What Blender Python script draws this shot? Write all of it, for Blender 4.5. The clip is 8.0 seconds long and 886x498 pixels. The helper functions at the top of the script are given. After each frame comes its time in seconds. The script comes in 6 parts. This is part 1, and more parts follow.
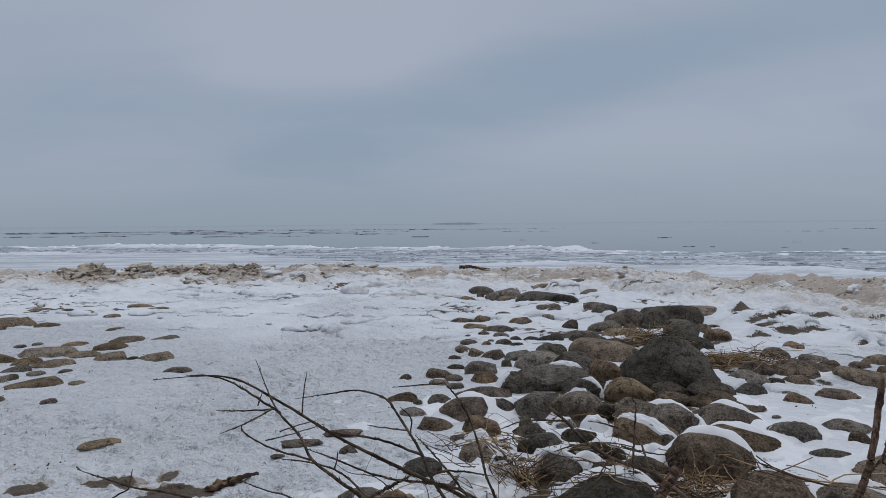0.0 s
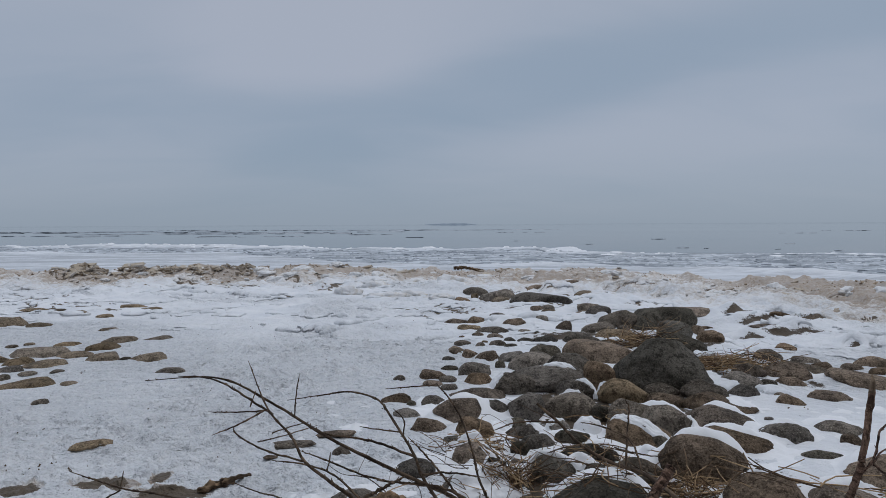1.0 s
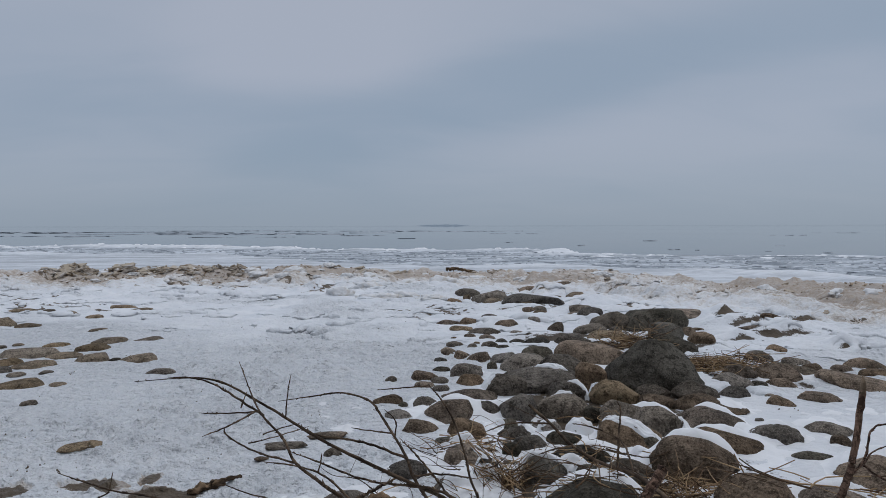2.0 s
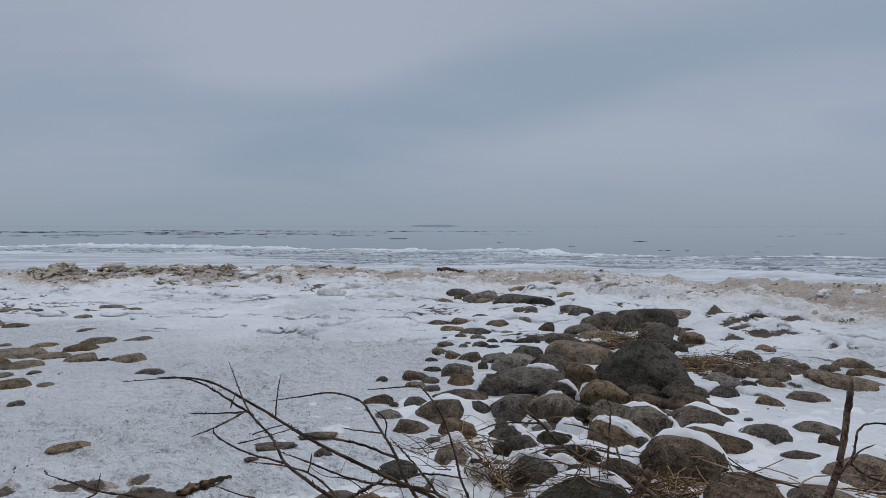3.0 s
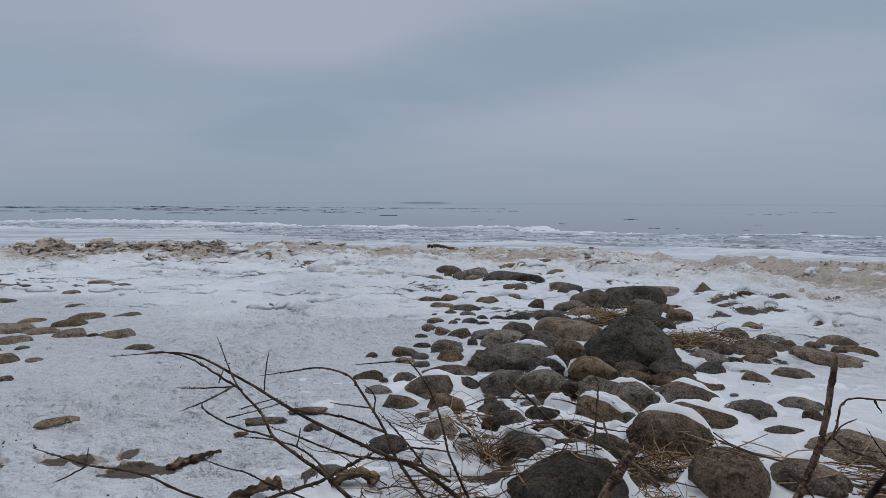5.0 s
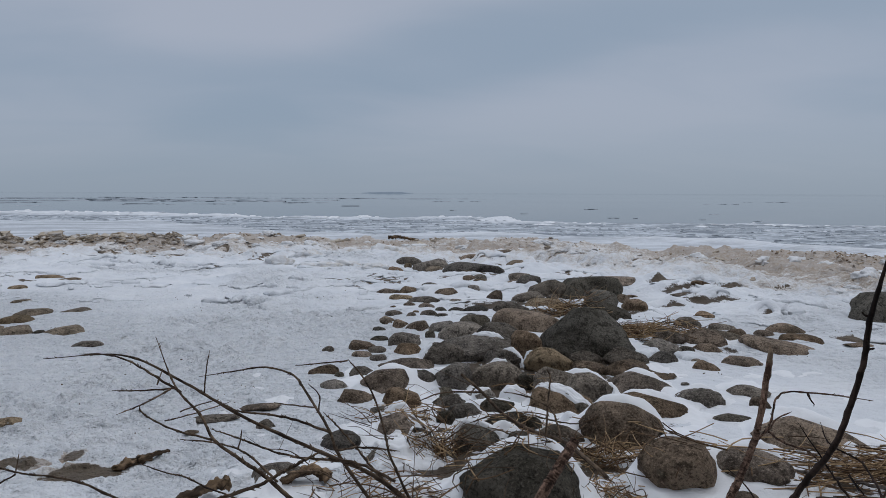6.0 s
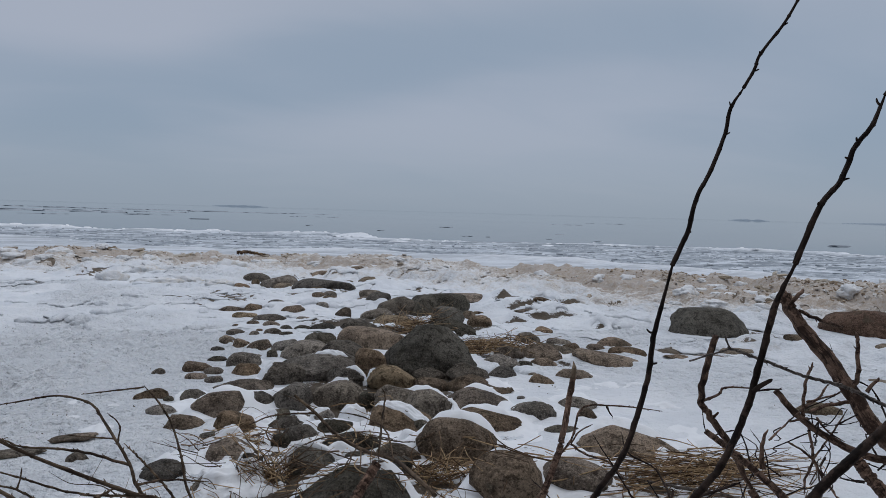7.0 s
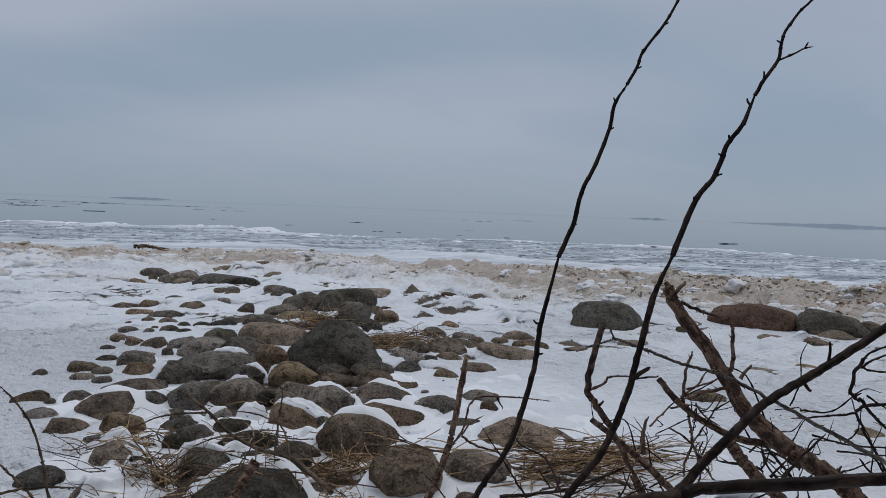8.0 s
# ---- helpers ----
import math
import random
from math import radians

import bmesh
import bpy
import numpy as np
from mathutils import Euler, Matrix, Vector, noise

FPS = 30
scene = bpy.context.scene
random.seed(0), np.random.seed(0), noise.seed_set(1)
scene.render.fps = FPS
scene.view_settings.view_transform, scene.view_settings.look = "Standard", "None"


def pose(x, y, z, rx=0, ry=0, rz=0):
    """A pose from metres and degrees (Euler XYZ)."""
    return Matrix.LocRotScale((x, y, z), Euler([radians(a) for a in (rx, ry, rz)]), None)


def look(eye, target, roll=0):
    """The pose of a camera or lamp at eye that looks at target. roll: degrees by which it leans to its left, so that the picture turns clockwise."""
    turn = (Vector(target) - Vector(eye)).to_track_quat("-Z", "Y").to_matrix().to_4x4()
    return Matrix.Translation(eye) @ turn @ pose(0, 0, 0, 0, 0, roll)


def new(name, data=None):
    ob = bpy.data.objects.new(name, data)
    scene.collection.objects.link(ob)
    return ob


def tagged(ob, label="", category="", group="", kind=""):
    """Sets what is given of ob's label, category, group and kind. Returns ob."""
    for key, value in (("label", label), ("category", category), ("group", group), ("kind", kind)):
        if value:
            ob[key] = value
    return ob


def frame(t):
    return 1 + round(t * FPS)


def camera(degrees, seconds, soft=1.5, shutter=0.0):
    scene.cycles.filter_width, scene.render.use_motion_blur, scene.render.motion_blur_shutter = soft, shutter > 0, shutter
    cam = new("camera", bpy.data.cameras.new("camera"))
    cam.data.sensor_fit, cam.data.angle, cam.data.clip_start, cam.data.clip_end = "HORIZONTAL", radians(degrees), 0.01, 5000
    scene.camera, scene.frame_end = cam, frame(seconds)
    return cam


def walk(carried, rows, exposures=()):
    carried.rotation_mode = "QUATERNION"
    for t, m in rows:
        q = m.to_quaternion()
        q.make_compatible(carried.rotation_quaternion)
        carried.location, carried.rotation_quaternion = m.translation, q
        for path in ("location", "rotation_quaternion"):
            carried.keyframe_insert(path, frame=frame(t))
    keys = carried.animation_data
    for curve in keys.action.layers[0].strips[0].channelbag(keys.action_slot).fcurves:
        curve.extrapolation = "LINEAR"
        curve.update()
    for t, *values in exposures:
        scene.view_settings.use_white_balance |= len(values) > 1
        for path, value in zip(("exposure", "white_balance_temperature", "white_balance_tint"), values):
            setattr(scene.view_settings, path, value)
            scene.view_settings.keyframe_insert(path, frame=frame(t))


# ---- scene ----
cam = camera(65.4, 8.0, soft=0.5)
PATH = [
    (0, (0.321, 0.277, 1.241), (0.322, 2.276, 1.167), -0.5),
    (0.5, (0.321, 0.28, 1.24), (0.33, 2.279, 1.168), -0.3),
    (1, (0.324, 0.278, 1.243), (0.341, 2.277, 1.171), -0.3),
    (1.5, (0.323, 0.281, 1.242), (0.35, 2.28, 1.172), -0.2),
    (3, (0.325, 0.284, 1.24), (0.39, 2.282, 1.172), -0.0),
    (3.5, (0.324, 0.288, 1.237), (0.398, 2.285, 1.166), 0.2),
    (4, (0.324, 0.29, 1.235), (0.407, 2.287, 1.159), 0.4),
    (4.5, (0.327, 0.289, 1.235), (0.416, 2.284, 1.135), 0.3),
    (5.8, (0.348, 0.292, 1.246), (0.464, 2.281, 1.079), 0.3),
    (6, (0.379, 0.307, 1.252), (0.579, 2.291, 1.09), 0.2),
    (6.5, (0.448, 0.321, 1.259), (0.872, 2.27, 1.124), 0.4),
    (7, (0.478, 0.315, 1.256), (1.08, 2.219, 1.148), 1.6),
    (7.5, (0.503, 0.321, 1.249), (1.232, 2.181, 1.144), 2.1),
    (8, (0.529, 0.321, 1.247), (1.37, 2.132, 1.135), 2.3),
]
walk(cam, [(t, look(eye, target, roll)) for t, eye, target, roll in PATH])

# ---------------------------------------------------------------- world and light
SUN_AZ, SUN_EL = radians(75), radians(58)
world = bpy.data.worlds.new("overcast_sky")
scene.world = world
world.use_nodes = True
wn, wl = world.node_tree.nodes, world.node_tree.links
wn.clear()


def wnode(kind, **values):
    n = wn.new(kind)
    for key, value in values.items():
        n.inputs[key].default_value = value
    return n


def wmath(op, a, b=None, clamp=False):
    n = wn.new("ShaderNodeMath")
    n.operation, n.use_clamp = op, clamp
    for slot, v in enumerate((a, b)):
        if v is None:
            continue
        if isinstance(v, (int, float)):
            n.inputs[slot].default_value = v
        else:
            wl.new(v, n.inputs[slot])
    return n.outputs[0]


def wmix(fac, a, b, blend="MIX"):
    n = wn.new("ShaderNodeMix")
    n.data_type, n.blend_type = "RGBA", blend
    for slot, v in ((0, fac), (6, a), (7, b)):
        if isinstance(v, (int, float, tuple)):
            n.inputs[slot].default_value = v
        else:
            wl.new(v, n.inputs[slot])
    return n.outputs[2]


sky = wn.new("ShaderNodeTexSky")
sky.sky_type, sky.sun_disc = "NISHITA", False
sky.sun_elevation, sky.sun_rotation = SUN_EL, SUN_AZ
way = wn.new("ShaderNodeTexCoord").outputs["Generated"]
split = wn.new("ShaderNodeSeparateXYZ")
wl.new(way, split.inputs[0])
up = wmath("MAXIMUM", split.outputs[2], 0.0)
flat = wmath("ADD", up, 0.22)
place = wn.new("ShaderNodeCombineXYZ")
wl.new(wmath("DIVIDE", split.outputs[0], flat), place.inputs[0])
wl.new(wmath("DIVIDE", split.outputs[1], flat), place.inputs[1])
big = wnode("ShaderNodeTexNoise", Scale=0.6, Detail=3.0, Roughness=0.4, Distortion=0.3)
shift = wn.new("ShaderNodeMapping")
shift.inputs["Location"].default_value = (3.1, 0.75, 0)
shift.inputs["Rotation"].default_value = (0, 0, radians(-18))
shift.inputs["Scale"].default_value = (0.7, 1.25, 1)
wl.new(place.outputs[0], shift.inputs[0])
wl.new(shift.outputs[0], big.inputs["Vector"])
# broad layers of cloud over the lake: (bearing, height, half-length, half-width, slope, weight), as tangents from straight ahead
ahead = wmath("MAXIMUM", split.outputs[1], 0.15)
bearing, height = wmath("DIVIDE", split.outputs[0], ahead), wmath("DIVIDE", split.outputs[2], ahead)
warp = wmath("MULTIPLY", wmath("SUBTRACT", big.outputs[0], 0.5), 0.30)
wisp = wnode("ShaderNodeTexNoise", Scale=1.9, Detail=5.0, Roughness=0.5, Distortion=0.6)
wl.new(shift.outputs[0], wisp.inputs["Vector"])
cover = wmath("ADD", wmath("MULTIPLY", wmath("SUBTRACT", big.outputs[0], 0.5), 1.1), 0.56)
cover = wmath("ADD", cover, wmath("MULTIPLY", wmath("SUBTRACT", wisp.outputs[0], 0.5), 0.55))
for bx, by, bl, bw, slope, weight in ((0.10, 0.20, 0.26, 0.060, 0.17, -0.44), (-0.16, 0.29, 0.22, 0.085, 0.05, 0.40), (0.42, 0.155, 0.34, 0.070, 0.20, 0.28), (0.60, 0.30, 0.26, 0.07, 0.15, -0.30),
                                      (-0.21, 0.085, 0.09, 0.035, 0.0, -0.30), (1.32, 0.15, 0.40, 0.11, 0.1, -0.45), (-0.55, 0.22, 0.25, 0.10, 0.1, -0.10)):
    du = wmath("DIVIDE", wmath("ADD", wmath("SUBTRACT", bearing, bx), warp), bl)
    dv = wmath("DIVIDE", wmath("ADD", wmath("SUBTRACT", wmath("SUBTRACT", height, by), wmath("MULTIPLY", wmath("SUBTRACT", bearing, bx), slope)), wmath("MULTIPLY", warp, 0.35)), bw)
    far = wmath("ADD", wmath("MULTIPLY", du, du), wmath("MULTIPLY", dv, dv))
    cover = wmath("ADD", cover, wmath("MULTIPLY", wmath("DIVIDE", 1.0, wmath("ADD", 1.0, wmath("MULTIPLY", far, far))), weight))
soft = wn.new("ShaderNodeValToRGB")
soft.color_ramp.interpolation = "EASE"
soft.color_ramp.elements[0].position, soft.color_ramp.elements[0].color = 0.05, (0.238, 0.312, 0.414, 1)
soft.color_ramp.elements[1].position, soft.color_ramp.elements[1].color = 0.95, (0.353, 0.397, 0.490, 1)
wl.new(cover, soft.inputs[0])
# towards the horizon the cloud thickens into an even mist
mist = wmath("POWER", wmath("SUBTRACT", 1.0, up), 11.0)
cloud = wmix(mist, soft.outputs[0], (0.258, 0.314, 0.388, 1))
cloud = wmix(0.05, cloud, wmix(1.0, sky.outputs[0], (0.1, 0.1, 0.1, 1), "MULTIPLY"))
# an overcast sky is brightest and whitest overhead
cloud = wmix(wmath("MULTIPLY", wmath("POWER", up, 1.3), 0.95, True), cloud, (0.366, 0.384, 0.426, 1))
rise = wmath("ADD", 1.06, wmath("MULTIPLY", wmath("POWER", up, 7.5), 2.95))
back = wnode("ShaderNodeBackground")
wl.new(cloud, back.inputs[0])
wl.new(rise, back.inputs[1])
wl.new(back.outputs[0], wn.new("ShaderNodeOutputWorld").inputs[0])

sun = new("sun", bpy.data.lights.new("sun", "SUN"))
sun.data.energy, sun.data.angle, sun.data.color = 0.35, radians(40), (1.0, 0.96, 0.9)
sun.rotation_euler = (radians(90) - SUN_EL, 0, -SUN_AZ + radians(180))


# ---------------------------------------------------------------- materials
class Mat:
    """A small writer of node materials."""

    def __init__(self, name, rough=0.8, spec=0.3):
        self.m = bpy.data.materials.new(name)
        self.m.use_nodes = True
        self.n, self.l = self.m.node_tree.nodes, self.m.node_tree.links
        self.b = self.n["Principled BSDF"]
        self.b.inputs["Roughness"].default_value = rough
        self.b.inputs["Specular IOR Level"].default_value = spec
        self.pos = self.n.new("ShaderNodeTexCoord").outputs["Object"]
        self.world = self.n.new("ShaderNodeNewGeometry").outputs["Position"]

    def put(self, v, socket):
        if isinstance(v, (int, float, tuple)):
            socket.default_value = v
        else:
            self.l.new(v, socket)

    def noise(self, scale, detail=4.0, rough=0.55, vec=None, stretch=(1, 1, 1), dist=0.0, shift=None):
        mp = self.n.new("ShaderNodeMapping")
        mp.inputs["Scale"].default_value = stretch
        self.l.new(self.pos if vec is None else vec, mp.inputs[0])
        if shift is not None:
            self.l.new(shift, mp.inputs["Location"])
        n = self.n.new("ShaderNodeTexNoise")
        n.inputs["Scale"].default_value, n.inputs["Detail"].default_value = scale, detail
        n.inputs["Roughness"].default_value, n.inputs["Distortion"].default_value = rough, dist
        self.l.new(mp.outputs[0], n.inputs["Vector"])
        return n.outputs[0]

    def spots(self, scale, stretch=(1, 1, 1)):
        mp = self.n.new("ShaderNodeMapping")
        mp.inputs["Scale"].default_value = stretch
        self.l.new(self.pos, mp.inputs[0])
        n = self.n.new("ShaderNodeTexVoronoi")
        n.inputs["Scale"].default_value = scale
        self.l.new(mp.outputs[0], n.inputs["Vector"])
        return n.outputs["Distance"]

    def ramp(self, v, lo, hi, a=0.0, b=1.0):
        n = self.n.new("ShaderNodeMapRange")
        n.interpolation_type = "SMOOTHSTEP"
        self.put(v, n.inputs[0])
        for slot, x in enumerate((lo, hi, a, b)):
            n.inputs[slot + 1].default_value = x
        return n.outputs[0]

    def math(self, op, a, b=0.0):
        n = self.n.new("ShaderNodeMath")
        n.operation = op
        self.put(a, n.inputs[0])
        self.put(b, n.inputs[1])
        return n.outputs[0]

    def mix(self, fac, a, b, blend="MIX"):
        n = self.n.new("ShaderNodeMix")
        n.data_type, n.blend_type = "RGBA", blend
        for slot, v in ((0, fac), (6, a), (7, b)):
            if isinstance(v, tuple) and len(v) == 3:
                v = (*v, 1)
            self.put(v, n.inputs[slot])
        return n.outputs[2]

    def attr(self, name):
        n = self.n.new("ShaderNodeAttribute")
        n.attribute_name = name
        return n.outputs["Fac"]

    def chance(self):
        return self.n.new("ShaderNodeObjectInfo").outputs["Random"]

    def island(self):
        return self.n.new("ShaderNodeNewGeometry").outputs["Random Per Island"]

    def colour(self, v):
        self.put((*v, 1) if isinstance(v, tuple) and len(v) == 3 else v, self.b.inputs["Base Color"])
        return self

    def rough(self, v):
        self.put(v, self.b.inputs["Roughness"])
        return self

    def bump(self, *pairs):
        last = None
        for height, strength, dist in pairs:
            n = self.n.new("ShaderNodeBump")
            n.inputs["Strength"].default_value, n.inputs["Distance"].default_value = strength, dist
            self.l.new(height, n.inputs["Height"])
            if last is not None:
                self.l.new(last, n.inputs["Normal"])
            last = n.outputs[0]
        self.l.new(last, self.b.inputs["Normal"])
        return self


def ground_material():
    m = Mat("snow_crust", 0.65, 0.35)
    v = m.world
    mid, fine, grit = m.noise(2.2, 5, vec=v), m.noise(26, 4, 0.6, vec=v), m.noise(120, 3, 0.6, vec=v)
    snow = m.mix(m.ramp(mid, 0.35, 0.7), (0.74, 0.765, 0.80), (0.82, 0.835, 0.855))
    snow = m.mix(m.ramp(m.noise(0.8, 4, vec=v), 0.5, 0.75, 0, 0.55), snow, (0.66, 0.705, 0.755))
    # glazed, slushy crust
    glaze = m.attr("glaze")
    slush = m.mix(m.ramp(m.noise(5, 6, 0.7, vec=v, stretch=(1.1, 0.8, 1)), 0.36, 0.66), (0.70, 0.73, 0.765), (0.775, 0.795, 0.82))
    snow = m.mix(glaze, snow, slush)
    # grey slush flecks and white rims put the dimples' weak shading into colour
    dimple_shade = m.math("ADD", m.math("MULTIPLY", m.noise(24, 4, 0.7, vec=v, stretch=(1.2, 0.7, 1), dist=0.6), 0.65), m.math("MULTIPLY", m.noise(75, 2, 0.6, vec=v, stretch=(1.2, 0.6, 1)), 0.35))
    snow = m.mix(m.math("MULTIPLY", m.ramp(dimple_shade, 0.50, 0.58), m.math("ADD", m.math("MULTIPLY", glaze, 0.10), 0.03)), snow, (0.36, 0.39, 0.425))
    snow = m.mix(m.math("MULTIPLY", m.ramp(dimple_shade, 0.48, 0.40), m.math("MULTIPLY", glaze, 0.8)), snow, (0.86, 0.87, 0.88))
    # sand blown over the ice foot
    dirt = m.attr("dirt")
    film = m.ramp(m.math("ADD", m.math("MULTIPLY", dirt, 0.9), m.math("MULTIPLY", m.math("SUBTRACT", m.noise(3.5, 8, 0.78, vec=v), 0.52), 2.2)), 0.15, 0.95)
    sandy = m.mix(m.ramp(m.noise(20, 7, 0.82, vec=v), 0.36, 0.64), (0.40, 0.32, 0.24), (0.78, 0.74, 0.69))
    film = m.math("MULTIPLY", film, m.ramp(m.noise(8, 7, 0.8, vec=v), 0.38, 0.60, 0.25, 0.95))
    col = m.mix(film, snow, sandy)
    dark = m.ramp(m.math("ADD", m.math("MULTIPLY", dirt, 0.32), m.math("MULTIPLY", m.noise(6, 8, 0.8, vec=v, stretch=(0.7, 1.3, 2)), 0.75)), 0.62, 0.74)
    col = m.mix(m.math("MULTIPLY", dark, 0.6), col, (0.27, 0.19, 0.12))
    # grey lake ice with streaks of slush
    ice = m.attr("ice")
    streak = m.math("ADD", m.math("MULTIPLY", m.noise(0.8, 6, 0.7, vec=v, stretch=(0.22, 1.5, 1), dist=0.3), 0.55), m.math("MULTIPLY", m.noise(3.5, 6, 0.75, vec=v, stretch=(0.45, 1.4, 1)), 0.45))
    lake = m.mix(m.ramp(streak, 0.44, 0.58), (0.21, 0.24, 0.27), (0.64, 0.68, 0.73))
    col = m.mix(ice, col, lake)
    # bare sand and litter between the stones, darkened to stand for gap shade
    bare = m.ramp(m.math("ADD", m.attr("bare"), m.math("MULTIPLY", m.math("SUBTRACT", m.noise(11, 6, 0.72, vec=v), 0.5), 1.7)), 0.42, 0.58)
    litter = m.mix(m.noise(40, 4, 0.7, vec=v), (0.030, 0.022, 0.015), (0.11, 0.080, 0.052))
    litter = m.mix(m.ramp(dirt, 0.2, 0.6), litter, m.mix(m.noise(30, 5, 0.7, vec=v), (0.070, 0.052, 0.036), (0.185, 0.142, 0.098)))
    col = m.mix(bare, col, litter)
    # specks of grit on the crust
    speck = m.ramp(m.noise(24, 5, 0.75, vec=v, stretch=(1, 1.3, 1)), 0.63, 0.69)
    col = m.mix(m.math("MULTIPLY", speck, 0.32), col, (0.24, 0.21, 0.175))
    m.colour(col)
    m.rough(m.ramp(mid, 0.3, 0.7, 0.5, 0.8))
    return m.bump((m.math("MULTIPLY", m.noise(9, 4, 0.6, vec=v), m.math("ADD", m.math("MULTIPLY", glaze, 0.85), 0.15)), 1.0, 0.12), (m.math("MULTIPLY", fine, m.math("ADD", glaze, 0.25)), 1.0, 0.032), (grit, 0.7, 0.006)).m


def rock_material(name, low, high, green=0.0):
    m = Mat(name, 0.8, 0.08)
    rnd = m.chance()
    off = m.n.new("ShaderNodeCombineXYZ")
    for slot, k in enumerate((37.0, 91.0, 53.0)):
        m.l.new(m.math("MULTIPLY", rnd, k), off.inputs[slot])
    off = off.outputs[0]
    wide, mid, fine = m.noise(3.6, 4, 0.55, shift=off, dist=0.4), m.noise(18, 6, 0.68, shift=off), m.noise(85, 4, 0.7, shift=off)
    col = m.mix(m.ramp(wide, 0.36, 0.64), low, high)
    # dark weathering and pale worn places
    col = m.mix(m.ramp(mid, 0.51, 0.61, 0, 0.78), col, tuple(c * 0.42 for c in low))
    col = m.mix(m.ramp(mid, 0.47, 0.34, 0, 0.35), col, tuple(min(1, c * 1.3) for c in high))
    # grains of feldspar and mica
    col = m.mix(m.ramp(fine, 0.55, 0.64, 0, 0.46), col, tuple(min(1, c * 1.8) for c in high))
    col = m.mix(m.ramp(fine, 0.47, 0.38, 0, 0.66), col, tuple(c * 0.30 for c in low))
    # lichen and dried algae in blotches
    col = m.mix(m.ramp(m.noise(5, 6, 0.7, shift=off, dist=0.6), 0.54, 0.66, 0, 0.5 + green), col, (0.070, 0.064, 0.049))
    col = m.mix(m.ramp(m.noise(9, 6, 0.7, shift=off, dist=0.4), 0.62, 0.72, 0, 0.30), col, (0.27, 0.25, 0.20))
    cracks = m.ramp(m.math("ABSOLUTE", m.math("SUBTRACT", m.noise(3.4, 5, 0.6, shift=off, stretch=(1, 1, 1.8), dist=1.2), 0.5)), 0.0, 0.014)
    col = m.mix(m.math("MULTIPLY", m.math("SUBTRACT", 1.0, cracks), 0.45), col, tuple(c * 0.3 for c in low))
    tint = m.n.new("ShaderNodeHueSaturation")
    m.l.new(m.math("ADD", m.math("MULTIPLY", rnd, 0.75), 0.62), tint.inputs["Value"])
    m.l.new(m.math("ADD", m.math("MULTIPLY", m.math("FRACT", m.math("MULTIPLY", rnd, 17.3)), 0.5), 0.85), tint.inputs["Saturation"])
    m.l.new(col, tint.inputs["Color"])
    m.colour(tint.outputs[0])
    m.rough(m.ramp(wide, 0.3, 0.7, 0.6, 0.9))
    pits = m.ramp(m.spots(30), 0.0, 0.3)
    return m.bump((m.noise(6, 5, 0.6, shift=off), 0.8, 0.05), (mid, 1.0, 0.028), (fine, 1.0, 0.012), (pits, 0.4, 0.004), (cracks, 0.35, 0.010)).m


def snow_material():
    m = Mat("fresh_snow", 0.7, 0.3)
    m.colour(m.mix(m.noise(7, 5), (0.84, 0.855, 0.88), (0.90, 0.91, 0.925)))
    return m.bump((m.noise(35, 5, 0.65), 0.5, 0.01), (m.noise(220, 2), 0.3, 0.002)).m


def slab_material():
    m = Mat("sandy_ice", 0.55, 0.4)
    rnd = m.chance()
    col = m.mix(m.noise(6, 5, 0.7), (0.47, 0.39, 0.29), (0.68, 0.62, 0.53))
    col = m.mix(m.ramp(m.noise(2.4, 4, 0.6), 0.47, 0.62), col, (0.76, 0.76, 0.76))
    col = m.mix(m.ramp(m.noise(14, 5, 0.7, stretch=(1, 1, 4)), 0.52, 0.7, 0, 0.8), col, (0.22, 0.16, 0.10))
    col = m.mix(m.math("ADD", m.math("MULTIPLY", rnd, 0.55), 0.15), col, (0.27, 0.20, 0.125))
    m.colour(col)
    return m.bump((m.noise(12, 5, 0.7), 0.7, 0.03), (m.noise(60, 3), 0.4, 0.006)).m


def rubble_material():
    m = Mat("crumbled_ice", 0.7, 0.2)
    rnd = m.island()
    col = m.mix(m.ramp(rnd, 0.1, 0.9), (0.26, 0.19, 0.125), (0.50, 0.41, 0.30))
    col = m.mix(m.ramp(rnd, 0.62, 0.85), col, (0.76, 0.75, 0.73))
    m.colour(m.mix(m.ramp(m.noise(25, 4), 0.4, 0.7, 0, 0.6), col, (0.40, 0.32, 0.23)))
    return m.bump((m.noise(40, 4), 0.5, 0.01)).m


def dirty_snow_material():
    m = Mat("dirty_snow", 0.75, 0.2)
    col = m.mix(m.noise(4, 5, 0.65), (0.70, 0.70, 0.705), (0.84, 0.85, 0.86))
    col = m.mix(m.ramp(m.noise(5, 7, 0.75, dist=0.5), 0.48, 0.68, 0, 0.75), col, (0.55, 0.485, 0.395))
    col = m.mix(m.ramp(m.noise(16, 6, 0.75), 0.60, 0.70, 0, 0.7), col, (0.26, 0.20, 0.135))
    m.colour(col)
    return m.bump((m.noise(14, 5, 0.7), 0.7, 0.03)).m


def floe_material():
    m = Mat("lake_ice", 0.45, 0.4)
    col = m.mix(m.ramp(m.noise(0.6, 5, 0.65, stretch=(0.3, 1, 1)), 0.4, 0.62), (0.19, 0.22, 0.25), (0.40, 0.44, 0.48))
    m.colour(m.mix(m.math("MULTIPLY", m.island(), 0.18), col, (0.62, 0.66, 0.70)))
    return m.bump((m.noise(3, 4), 0.5, 0.05)).m


